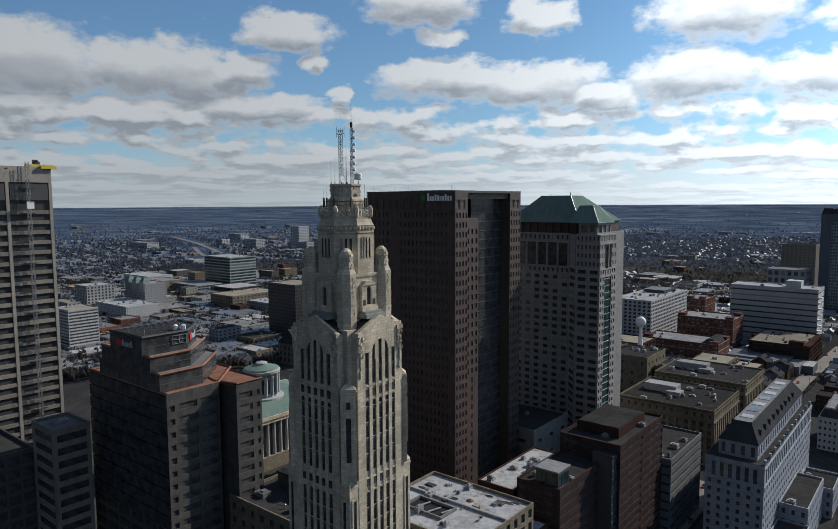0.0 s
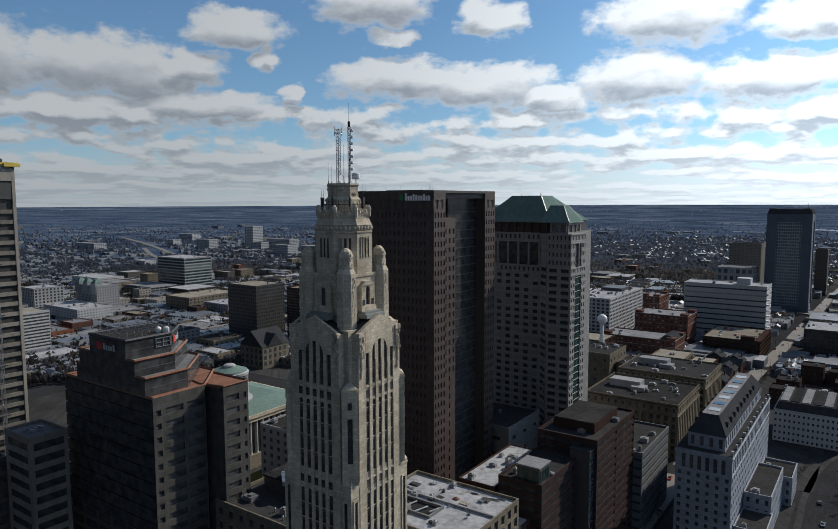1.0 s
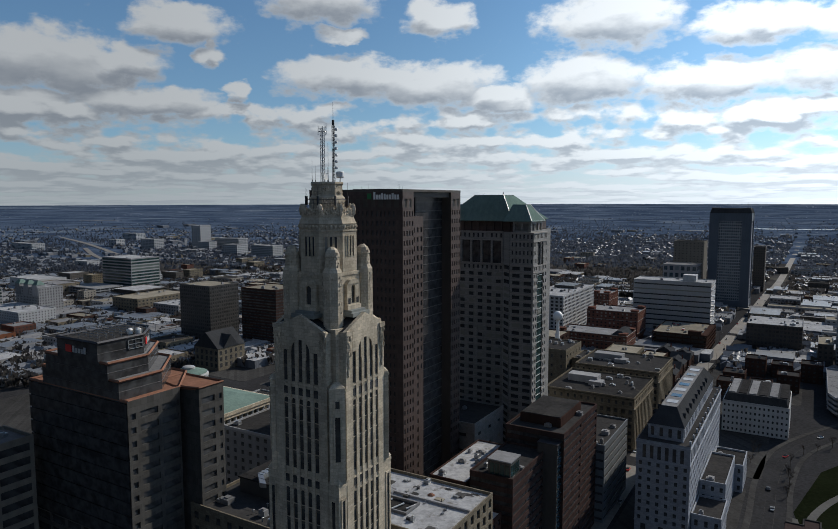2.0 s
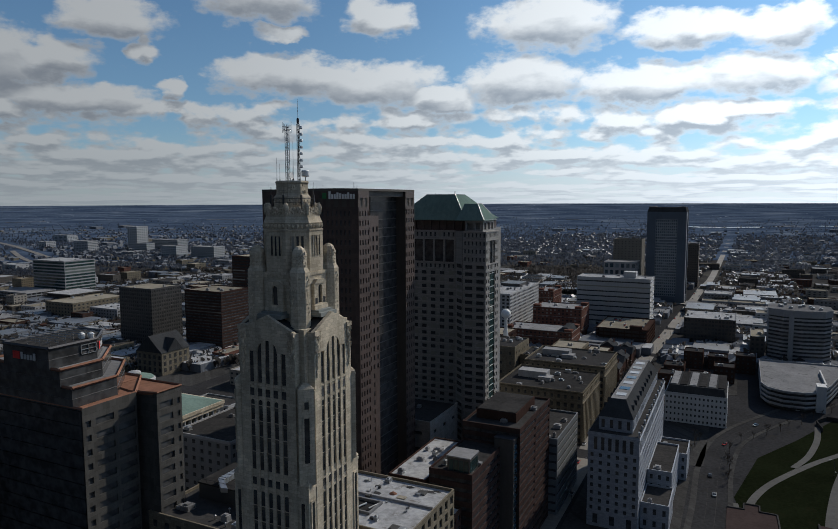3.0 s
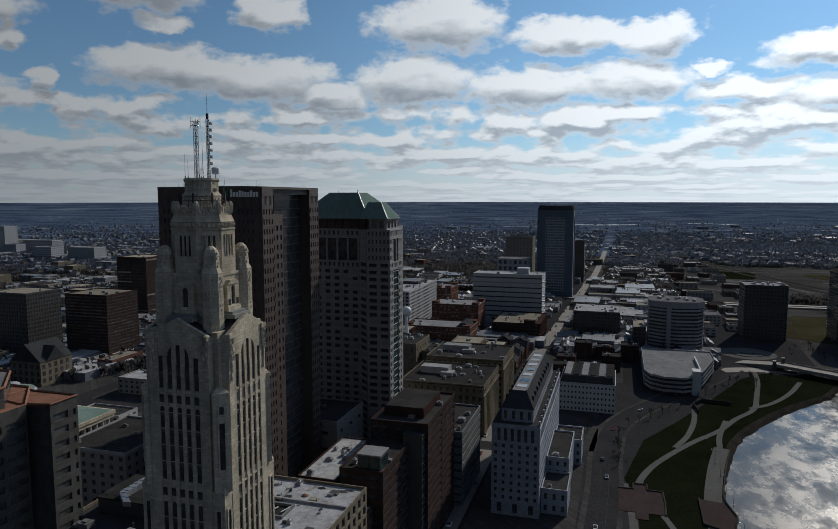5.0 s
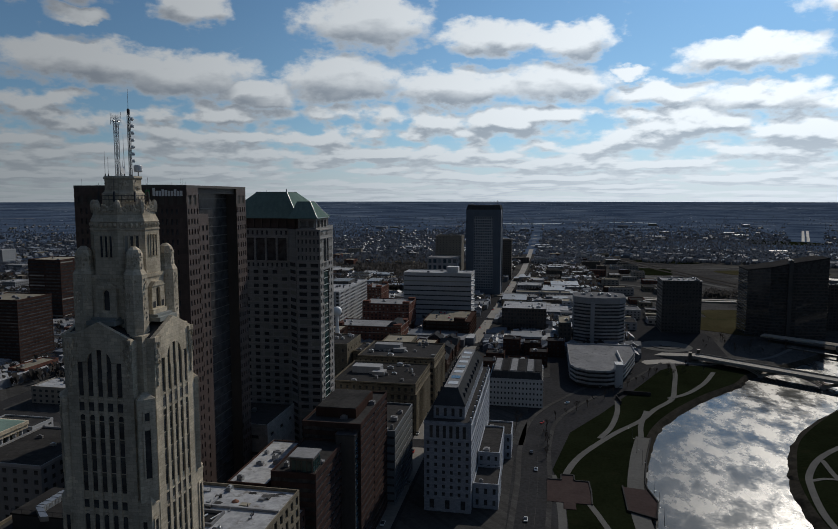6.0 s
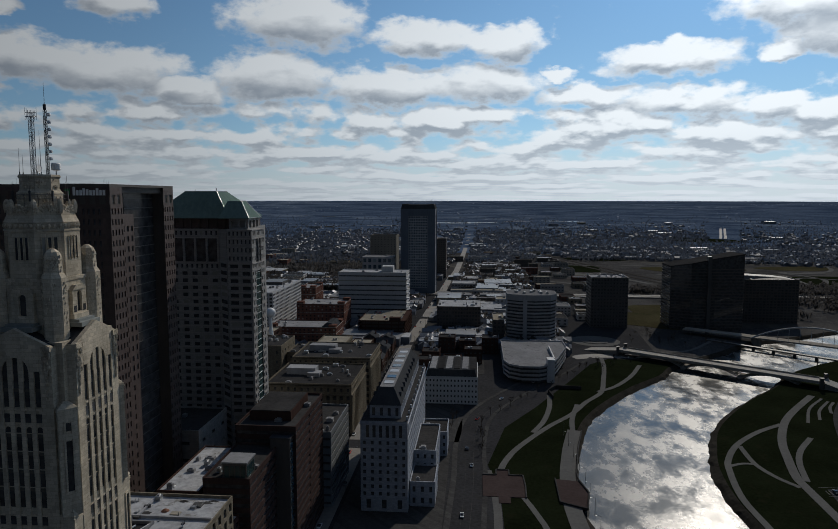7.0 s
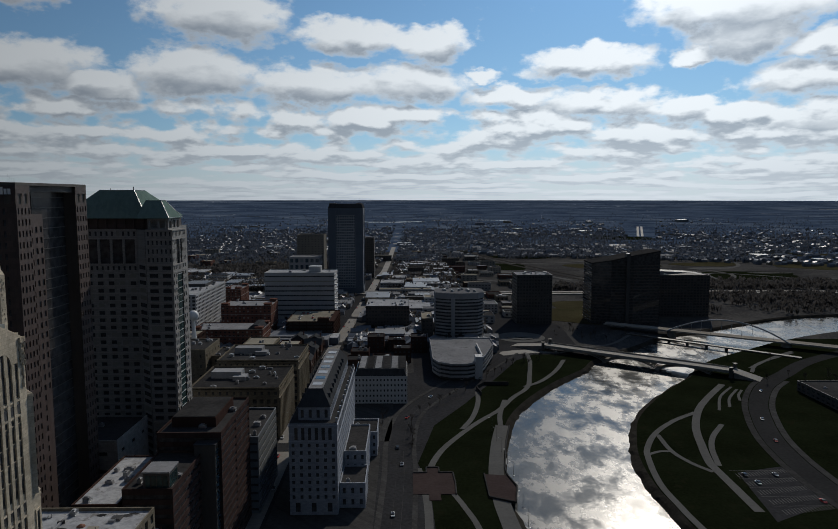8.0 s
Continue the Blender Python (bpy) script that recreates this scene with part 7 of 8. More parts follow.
def condo_towers():
    """Dark glazed apartment towers with bowed roofs."""
    ob = thing("condominium_tower", "dark glass apartment tower with curved roofline", "apartment building", 230.0, 790.0)
    outline = lambda s: [(-40 * s, -14), (-20, -24 * s), (6, -26 * s), (38 * s, -22 * s), (39 * s, 22), (-40 * s, 22)]
    tops = [72, 76, 82, 87, 86, 72]
    m = Mesh().loft([[(x, y, 0) for x, y in outline(1)], [(x, y, h) for (x, y), h in zip(outline(1), tops)]])
    part("core", m, PANE_DARK, ob)
    for i in range(20):
        z = 3.5 + i * 3.5
        part("floor_band", Mesh().prism(outline(1.012), z, z + 0.9), DARKSTONE, ob)
    part("fin", Mesh().box(-3, 1, -27.4, -20, 0, 85), BLACKWALL, ob)
    part("roof", Mesh().loft([[(x, y, h - 0.3) for (x, y), h in zip(outline(1.012), tops)], [(x, y, h + 0.9) for (x, y), h in zip(outline(1.012), tops)]]), ROOF_DARK, ob)
    ob = block("condominium_wing", "dark apartment wing with balconies by the river", "apartment building", 270, 352, 820, 860, 52.0, DARKSTONE, PANE_DARK, ROOF_DARK, 3.4, 4.0, 0.75, 0.6, cap=70, units=3, seed=86)
    part("bow_roof", Mesh().loft([[(-41, -20, 52), (41, -20, 52), (41, 20, 52), (-41, 20, 52)], [(-36, -12, 58), (20, -12, 55), (20, 12, 55), (-36, 12, 58)]]), DARKSTONE, ob)


condo_towers()


def water_globe():
    ob = thing("water_tower", "white globe water tower on a slim stem", "water tower", -210.0, 554.0, 0.0)
    part("stem", Mesh().round(0, 0, [(4.2, 0), (2.6, 20), (2.3, 32), (1.5, 38), (1.3, 46), (2.4, 49)], 20), WHITEPAINT, ob)
    part("globe", Mesh().round(0, 0, [(1.5, 47.6)] + [(4.3 * math.sin(math.pi * (0.12 + 0.86 * i / 12)), 51.4 - 4.3 * math.cos(math.pi * (0.12 + 0.86 * i / 12))) for i in range(13)], 24), WHITEPAINT, ob)


water_globe()
block("tan_store", "tan brick department store with roof plant", "building", -226, -187, 508, 548, 32.0, TAN, PANE_DARK, ROOF_DARK, 8.0, 8.0, 0.2, 0.3, cap=20, units=10, seed=91)
block("tan_store", "low tan store with cluttered roof", "building", -186, -150, 520, 552, 24.0, TAN, PANE_DARK, ROOF_DARK, 6.0, 7.0, 0.25, 0.4, cap=20, units=14, seed=92)
block("low_shop", "low shop with yellowish gravel roof", "building", -180, -152, 580, 628, 16.0, TAN, PANE_DARK, ROOF_TAN, 5.0, 5.0, 0.5, 0.5, cap=30, units=4, seed=93)
block("low_shop", "low shop with pale roof among brick houses", "building", -150, -131, 600, 628, 13.0, BROWN, PANE_DARK, ROOF_TAN, 5.0, 5.0, 0.5, 0.5, cap=30, units=3, seed=94)


def gabled_house(x, y, w, d, h, rise_h, label, wall=BROWN, turn=0.0, group=""):
    ob = thing("gabled_house", label, "house", x, y, 0.0, group)
    part("wall", Mesh().box(-w / 2, w / 2, -d / 2, d / 2, 0, h), wall, ob)
    m = Mesh().loft([[(-w / 2 - 0.4, -d / 2 - 0.4, h), (w / 2 + 0.4, -d / 2 - 0.4, h), (0, -d / 2 - 0.4, h + rise_h)], [(-w / 2 - 0.4, d / 2 + 0.4, h), (w / 2 + 0.4, d / 2 + 0.4, h), (0, d / 2 + 0.4, h + rise_h)]])
    part("roof", m, SLATE, ob)
    for i in range(max(2, int(d / 4))):
        for r in range(max(1, int(h / 3.5))):
            yy = -d / 2 + 2 + i * 4.0
            if yy + 0.7 < d / 2:
                part("window", Mesh().box(w / 2, w / 2 + 0.08, yy - 0.7, yy + 0.7, 1.2 + r * 3.4, 3.0 + r * 3.4), PANE_PALE, ob)
    for i in range(max(2, int(w / 4))):
        xx = -w / 2 + 2 + i * 4.0
        if xx + 0.7 < w / 2:
            part("window", Mesh().box(xx - 0.7, xx + 0.7, -d / 2 - 0.08, -d / 2, 1.2, 3.0), PANE_PALE, ob)
    part("chimney", Mesh().box(w / 4, w / 4 + 0.9, d / 5, d / 5 + 0.9, h, h + rise_h + 0.8), BRICK, ob)
    ob.rotation_euler = (0, 0, radians(turn))


for i, (hx_, hy_, w_, d_, t_) in enumerate(((-119.5, 567, 14, 18, 0), (-120, 587, 16, 14, 90), (-120, 606, 15, 16, 0), (-119.5, 625, 14, 16, 90), (-120, 643, 16, 14, 0), (-137, 650, 14, 18, 0), (-138, 570, 16, 18, 90))):
    gabled_house(hx_, hy_, w_, d_, 11.0, 5.0, "brown brick town house with steep slate roof", BROWN, t_, "town houses")
for i, (hx_, hy_) in enumerate(((-74, 566), (-72, 588), (-60, 640), (-40, 645), (-34, 600), (-18, 640), (-52, 570))):
    block("low_office", "dark low brick office with flat roof", "building", hx_ - 8, hx_ + 8, hy_ - 9, hy_ + 9, 11.0 + i % 3 * 2, BROWN, PANE_DARK, ROOF_DARK, 3.7, 3.6, 0.45, 0.5, cap=20, units=2, seed=100 + i)

# East side of town, seen past the limestone tower.
block("white_apartment_block", "white apartment block with rows of square windows", "apartment building", -905, -822, 425, 470, 20.0, WHITEWALL, PANE_DARK, ROOF_WHITE, 3.3, 3.8, 0.42, 0.45, cap=110, units=10, seed=111)
block("green_glass_office", "green glass office block with pale end wall", "building", -1062, -985, 695, 750, 56.0, GREYWALL, PANE_GREEN, ROOF_WHITE, 5.0, 60.0, 0.98, 0.6, 0.3, cap=60, units=4, seed=112)
block("slatted_garage", "white slatted parking block beside the tall tower", "building", -724, -692, 300, 330, 45.0, WHITEWALL, PANE_DARK, ROOF_TAN, 3.2, 30.0, 0.97, 0.5, cap=40, units=2, seed=113)
block("brick_hall", "orange brick hall with flat roof", "building", -800, -752, 356, 384, 11.0, surface("orange_brick", (0.20, 0.085, 0.05), 0.85, 0.25), PANE_DARK, ROOF_GREY, 4.0, 8.0, 0.3, 0.4, cap=20, units=3, seed=114)
block("green_roof_block", "grey block with green glazed top", "building", -1000, -962, 440, 480, 34.0, GREYWALL, PANE_GREEN, ROOF_WHITE, 4.0, 5.0, 0.5, 0.6, cap=60, units=3, seed=115)
block("tan_office", "tan long office with yellowish roof", "building", -835, -782, 556, 640, 22.0, TAN, PANE_DARK, ROOF_TAN, 4.0, 6.0, 0.5, 0.5, cap=60, units=4, seed=116)
block("white_roof_block", "grey block with white roof", "building", -772, -722, 572, 612, 16.0, GREYWALL, PANE_DARK, ROOF_WHITE, 4.0, 5.0, 0.5, 0.5, cap=40, units=6, seed=117)
block("tan_low_block", "low pale yellow building with flat roof", "building", -590, -560, 424, 456, 13.0, TAN, PANE_DARK, ROOF_DARK, 5.0, 7.0, 0.4, 0.4, cap=20, units=2, seed=118)
block("white_hospital_tower", "white hospital tower far off among low blocks", "building", -1722, -1682, 1448, 1490, 72.0, WHITEWALL, PANE_BLUE, ROOF_WHITE, 5.0, 8.0, 0.6, 0.5, cap=60, units=2, seed=119)
for x0, x1, y0, y1, h in ((-1665, -1560, 1490, 1530, 32), (-1430, -1375, 1305, 1345, 30), (-1318, -1240, 1300, 1340, 32), (-1800, -1738, 1320, 1355, 34), (-2018, -1980, 1360, 1392, 24), (-2240, -2165, 1570, 1610, 30),
                          (-1640, -1590, 1400, 1430, 26), (-2150, -2040, 1120, 1160, 22)):
    block("hospital_block", "long pale hospital block among bare trees", "building", x0, x1, y0, y1, h, WHITEWALL, PANE_BLUE, ROOF_GREY, 4.6, 7.0, 0.6, 0.5, cap=0, units=4, seed=int(-x0))


def green_hotel():
    ob = block("green_roof_hotel", "grey hotel with green copper mansard towers", "building", -925, -872, 478, 510, 40.0, GREYWALL, PANE_DARK, ROOF_GREY, 3.6, 3.6, 0.45, 0.5, cap=0, units=2, seed=122)
    for a in (-20, 0, 20):
        part("corner_tower", Mesh().box(a - 5, a + 5, -17.2, -7, 30, 44), GREYWALL, ob)
        part("mansard", Mesh().loft([[(a - 5.4, -17.6, 44), (a + 5.4, -17.6, 44), (a + 5.4, -6.6, 44), (a - 5.4, -6.6, 44)], [(a - 2.4, -14, 49), (a + 2.4, -14, 49), (a + 2.4, -10, 49), (a - 2.4, -10, 49)]]), COPPER, ob, "green copper mansard")


green_hotel()
block("white_museum", "low white museum hall with blank walls", "building", -1195, -1110, 612, 660, 22.0, WHITEWALL, PANE_DARK, ROOF_WHITE, 9.0, 16.0, 0.3, 0.3, cap=0, units=3, seed=123)
block("cream_hall", "cream hall with tall end block", "building", -1105, -1040, 600, 640, 20.0, TAN, PANE_DARK, ROOF_GREY, 6.0, 9.0, 0.3, 0.4, cap=0, units=3, seed=124)
block("yellow_flats", "small yellow brick flats", "building", -1110, -1086, 690, 712, 24.0, TAN, PANE_DARK, ROOF_TAN, 3.4, 3.4, 0.45, 0.5, cap=0, units=1, seed=125)
deck_garage("parking_garage", -1045, -970, 620, 668, 16.0, GREYWALL, ROOF_GREY, 4, "grey open parking garage on the east side")
deck_garage("parking_garage", -960, -900, 640, 700, 15.0, DARKSTONE, ROOF_WHITE, 4, "dark parking garage with pale top deck")
block("long_shed", "long white shed with flat roof", "building", -1480, -1432, 905, 935, 14.0, WHITEWALL, PANE_DARK, ROOF_WHITE, 5.0, 9.0, 0.4, 0.3, cap=0, units=2, seed=126)
block("cream_shop", "low cream shop on the street corner", "building", -556, -524, 400, 420, 9.0, TAN, PANE_DARK, ROOF_WHITE, 4.5, 6.0, 0.35, 0.3, cap=12, units=2, seed=127)
# Slip roads of the eastern motorway.
for pts, wd in (([(-1999, 1263), (-1748, 1127), (-1586, 1053), (-1450, 1000), (-1250, 940), (-1000, 900)], 14), ([(-1800, 880), (-1650, 874), (-1586, 899), (-1450, 960)], 12),
                ([(-2484, 1481), (-2186, 1383), (-1900, 1262), (-1666, 1158), (-1500, 1150), (-1300, 1160)], 16)):
    ribbon("road", pts, wd, ROADPALE, "pale slip road of the eastern motorway", "road", 1.4, 1.6, 8, True)

# Bridges.
def bridge_pair():
    ob = thing("arch_bridge", "pale concrete bridge on slender arched ribs over the river", "bridge", 0, 0)
    a, b = Vector((112, 640)), Vector((243, 544.8))
    w = (b - a).normalized()
    n = Vector((-w.y, w.x))
    ln = (b - a).length
    at = lambda u, v: a + w * u + n * v
    deck = [at(-6, -8), at(ln + 6, -8), at(ln + 6, 8), at(-6, 8)]
    part("deck", Mesh().prism([(p.x, p.y) for p in deck], 3.8, 5.0), CONCRETE, ob)
    for v in (-8, 7.6):
        q = [at(-6, v), at(ln + 6, v), at(ln + 6, v + 0.4), at(-6, v + 0.4)]
        part("railing", Mesh().prism([(p.x, p.y) for p in q], 5.0, 6.1), CONCRETE, ob)
    q = [at(-6, -4.5), at(ln + 6, -4.5), at(ln + 6, 4.5), at(-6, 4.5)]
    part("roadway", Mesh().prism([(p.x, p.y) for p in q], 5.0, 5.05), ROADPALE, ob)
    for k in range(3):
        c, h = ln * (0.2 + 0.3 * k), ln * 0.15
        for v in (-6, -2, 2, 6):
            m = Mesh()
            for i in range(12):
                u0, u1 = -1 + i / 6, -1 + (i + 1) / 6
                p0, p1 = at(c + h * u0, v), at(c + h * u1, v)
                m.tube((p0.x, p0.y, -2.2 + 6.0 * (1 - u0 * u0)), (p1.x, p1.y, -2.2 + 6.0 * (1 - u1 * u1)), 0.6, 0.6, 4)
            part("arch_rib", m, CONCRETE, ob)
    for u in (ln * 0.05, ln * 0.35, ln * 0.65, ln * 0.95):
        q = [at(u - 1.6, -7), at(u + 1.6, -7), at(u + 1.6, 7), at(u - 1.6, 7)]
        part("pier", Mesh().prism([(p.x, p.y) for p in q], -4.5, -0.8), CONCRETE, ob)
    for u in (-4, ln + 4):
        for v in (-8.6, 8.6):
            p = at(u, v)
            part("pylon", Mesh().box(p.x - 1.2, p.x + 1.2, p.y - 1.2, p.y + 1.2, 0.0, 8.5).box(p.x - 1.5, p.x + 1.5, p.y - 1.5, p.y + 1.5, 8.5, 9.2), DARKSTONE, ob)
    q0 = [at(-40, -8), at(-6, -8), at(-6, 8), at(-40, 8)]
    m = Mesh().loft([[(p.x, p.y, -0.2) for p in q0], [(p.x, p.y, z) for p, z in zip(q0, (0.2, 5.0, 5.0, 0.2))]])
    q1 = [at(ln + 6, -8), at(ln + 26, -8), at(ln + 26, 8), at(ln + 6, 8)]
    m.loft([[(p.x, p.y, -0.2) for p in q1], [(p.x, p.y, z) for p, z in zip(q1, (5.0, 0.2, 0.2, 5.0))]])
    part("approach_ramp", m, ROADPALE, ob)
    ob = thing("tied_arch_bridge", "white inclined single arch bridge farther down the river", "bridge", 0, 0)
    a, b = Vector((258, 712)), Vector((356, 646))
    w = (b - a).normalized()
    n = Vector((-w.y, w.x))
    ln = (b - a).length
    q = [at2 for at2 in (a - w * 70 - n * 7, b + w * 70 - n * 7, b + w * 70 + n * 7, a - w * 70 + n * 7)]
    part("deck", Mesh().prism([(p.x, p.y) for p in q], 4.6, 6.0), CONCRETE, ob)
    m, pts = Mesh(), []
    for i in range(25):
        u = i / 24
        p = a + w * (ln * u) + n * (-8.0 + 5.0 * 4 * u * (1 - u))
        pts.append((p.x, p.y, 5.0 + 17.0 * 4 * u * (1 - u)))
    for p0, p1 in zip(pts, pts[1:]):
        m.tube(p0, p1, 0.8, 0.8, 6)
    part("arch", m, WHITEWALL, ob)
    for i in range(3, 22, 2):
        u = i / 24
        p = a + w * (ln * u) - n * 6.5
        part("hanger", Mesh().tube(pts[i], (p.x, p.y, 6.0), 0.16, 0.16, 4), STEEL, ob)
    for u in (0.03, 0.97):
        p = a + w * (ln * u)
        part("pier", Mesh().prism(ngon(5.0, 8, 0.2, p.x, p.y), -4.0, 4.6), CONCRETE, ob)
    ob = thing("low_bridge", "low pale rail bridge on many piers", "bridge", 0, 0)
    a, b = Vector((212, 715)), Vector((340, 600))
    w = (b - a).normalized()
    n = Vector((-w.y, w.x))
    q = (a - n * 2.5, b - n * 2.5, b + n * 2.5, a + n * 2.5)
    part("deck", Mesh().prism([(p.x, p.y) for p in q], 0.0, 1.2), DARKSTONE, ob)
    for i in range(9):
        p = a + w * ((b - a).length * (i + 0.5) / 9)
        part("pier", Mesh().prism(ngon(1.6, 6, 0.3, p.x, p.y), -4.0, 0.0), DARKSTONE, ob)


bridge_pair()

# Smaller things: trees, lamps, cars.


def bare_tree(name, seed, h):
    """A leafless tree: trunk and limbs, then a haze of fine twigs in clumps."""
    r = random.Random(seed)
    ob = thing(name, "leafless winter tree with fine grey twigs", "tree", 0, 0, 0, "park trees")
    trunk, crown = Mesh(), Mesh()

    def limb(p, way, length, rad, level):
        q = p + way * length
        trunk.tube(p, q, rad, rad * 0.6, 5 if level < 2 else 3) if level < 3 else crown.tube(p, q, rad, rad * 0.5, 3)
        if level >= 4:
            return
        for _ in range(4 if level else 5):
            s = (way + Vector((r.uniform(-1, 1), r.uniform(-1, 1), r.uniform(-0.1, 0.8))) * 0.85).normalized()
            limb(p + way * length * r.uniform(0.55, 1.0), s, length * r.uniform(0.55, 0.78), rad * 0.5, level + 1)

    limb(Vector((0, 0, 0)), Vector((0, 0, 1)), h * 0.3, h * 0.02, 0)
    part("trunk", trunk, BARK, ob)
    part("crown", crown, TWIG, ob)
    return ob


TREES = [bare_tree("tree", 3, 9.0), bare_tree("tree", 4, 7.5), bare_tree("tree", 5, 11.0)]
spots = []
rt = random.Random(12)
for i in range(16):
    spots.append((-27 + rt.uniform(-1, 1), 380 + i * 9 if i < 6 else 0))
spots = [s for s in spots if s[1]]
spots += [(-20 + i * 7.2 + rt.uniform(-1, 1), 448 + i * 11.5 + rt.uniform(-2, 2)) for i in range(13)]
spots += [(rt.uniform(60, 110), rt.uniform(575, 620)) for _ in range(8)]
spots += [(rt.uniform(225, 330), rt.uniform(560, 640)) for _ in range(14)]
spots += [(rt.uniform(130, 230), rt.uniform(680, 745)) for _ in range(22)]
spots += [(rt.uniform(262, 330), rt.uniform(470, 540)) for _ in range(12)]
spots += [(-111.5 + rt.uniform(-0.3, 0.3), 560 + i * 9) for i in range(10)] + [(-94.5 + i * 0.3, 560 + i * 13) for i in range(8)]
spots += [(rt.uniform(-298, -248), rt.uniform(220, 325)) for _ in range(10)] + [(-46 + rt.uniform(-2, 2), 420 + i * 10) for i in range(4)]
spots += [(rt.uniform(-160, -110), rt.uniform(770, 790)) for _ in range(6)]
for ob, at in zip(TREES, spots[:3]):
    ob.location = (*at, 0.0)
for i, (tx, ty) in enumerate(spots[3:]):
    if inside((tx, ty), RIVER):
        continue
    copy_thing(TREES[i % 3], pose(tx, ty, 0.1, 0, 0, rt.uniform(0, 360)))


def street_lamp():
    ob = thing("street_lamp", "dark steel street lamp with curved arm", "street lamp", 0, 0, 0, "street lamps")
    part("pole", Mesh().tube((0, 0, 0), (0, 0, 8.5), 0.11, 0.07, 6).tube((0, 0, 0), (0, 0, 0.8), 0.2, 0.16, 8), DARKSTEEL, ob)
    part("arm", Mesh().tube((0, 0, 8.4), (0.8, 0, 8.9), 0.06, 0.05, 5).tube((0.8, 0, 8.9), (1.8, 0, 8.9), 0.05, 0.05, 5), DARKSTEEL, ob)
    part("head", Mesh().box(1.6, 2.4, -0.16, 0.16, 8.78, 8.92), STEEL, ob)
    return ob


lamp = street_lamp()
lamp.location = (-111.3, 300, 0.16)
MAIN_LINE = smooth_line(MAIN, 20)


def main_x(y):
    """Middle of the main street at y."""
    return min(MAIN_LINE, key=lambda q: abs(q.y - y)).x


for i in range(22):
    y = 316 + i * 22
    copy_thing(lamp, pose(main_x(y) + (-7.3 if i % 2 else 7.6), y, 0.16, 0, 0, 0 if i % 2 else 180))
for i in range(9):
    copy_thing(lamp, pose(27.5 - abs(i - 4) * 0.6, 270 + i * 18, 0.1, 0, 0, 180))


def car(mat):
    ob = thing("car", "parked saloon car at the kerb", "car", 0, 0, 0, "cars in the streets")
    body = Mesh()
    prof = [(-2.2, 0.35), (-2.25, 0.75), (-1.5, 0.9), (1.2, 0.92), (2.15, 0.8), (2.2, 0.35)]
    body.loft([[(-0.9, y, z) for y, z in prof], [(0.9, y, z) for y, z in prof]])
    part("body", body, mat, ob)
    cab = [(-1.5, 0.9), (-0.9, 1.42), (0.5, 1.45), (1.2, 0.92)]
    part("cabin", Mesh().loft([[(-0.8, y, z) for y, z in cab], [(0.8, y, z) for y, z in cab]]), PANE_DARK, ob)
    for x in (-0.82, 0.82):
        for y in (-1.4, 1.4):
            part("wheel", Mesh().tube((x - 0.1, y, 0.33), (x + 0.1, y, 0.33), 0.33, 0.33, 10), BLACKWALL, ob)
    return ob


paints = [WHITEPAINT, surface("silver_car_paint", (0.4, 0.41, 0.42), 0.3, 0.05, 0.1, 1, 0, 0.4), surface("black_car_paint", (0.02, 0.02, 0.022), 0.25, 0.05, 0.1, 1, 0), RED]
cars = [car(p) for p in paints]
rc = random.Random(77)
first = [(-108.4, 300, 0), (-99.4, 330, 0), (-106, 352, 0), (-102, 430, 0)]
for ob, (cx_, cy_, rz_) in zip(cars, first):
    ob.location = (cx_, cy_, 0.05)
for i in range(30):
    y = 280 + i * 32 + rc.uniform(-6, 6)
    copy_thing(cars[i % 4], pose(main_x(y) + rc.choice([-4.6, -1.7, 1.7, 4.6]), y, 0.05, 0, 0, 0))
for i, (u, v, rz_) in enumerate([(-37, 300, 0), (-33, 360, 0), (-36, 385, 5), (-30, 440, -20), (-12, 487, -32), (16, 535, -32), (44, 582, -32), (199, 392, -14), (212, 432, -22), (246, 497, -32)]):
    copy_thing(cars[i % 4], pose(u, v, 0.08, 0, 0, rz_))
for i in range(4):
    copy_thing(cars[i % 4], pose(154 + rc.randrange(13) * 2.1, rc.choice([310, 321, 332, 342]), 0.08, 0, 0, 0))
for i in range(16):
    copy_thing(cars[i % 4], pose(rc.uniform(-152, -112), rc.uniform(700, 755), 19.05, 0, 0, rc.choice([0, 180])))

# Town carpet: plain low buildings one by one near by, then houses and woods as a mass.
TAKEN = []
for ob in scene.objects:
    if ob.type == "EMPTY" and ob.parent is None and "category" in ob and ob["category"] in ("building", "skyscraper", "apartment building", "public building", "parking garage", "house", "water tower"):
        bb = [ob.location.to_3d() + Vector(c) for ch in ob.children if ch.type == "MESH" for c in ch.bound_box]
        if bb:
            TAKEN.append((min(p.x for p in bb) - 4, max(p.x for p in bb) + 4, min(p.y for p in bb) - 4, max(p.y for p in bb) + 4))
ROADS_X, ROADS_Y = (-104, -96, -86, -78, -232, -420, -560), (62, 388, 548, 672, 820, 960)


def free(x0, x1, y0, y1):
    if any(x0 < b and x1 > a and y0 < d and y1 > c for a, b, c, d in TAKEN):
        return False
    if any(x0 - 10 < r < x1 + 10 for r in ROADS_X) and y1 < 1500 or any(y0 - 9 < r < y1 + 9 for r in ROADS_Y) and -700 < x0 and x1 < 20:
        return False
    corners = [(x0, y0), (x1, y0), (x0, y1), (x1, y1), ((x0 + x1) / 2, (y0 + y1) / 2)]
    return not any(inside(c, RIVER) or inside(c, PARK_A) or inside(c, PARK_B) for c in corners) and not (-120 < y0 - 0 and y1 < 480 and x0 > -60) and not (20 < x1 and x0 < 175 and 590 < y1 and y0 < 770)


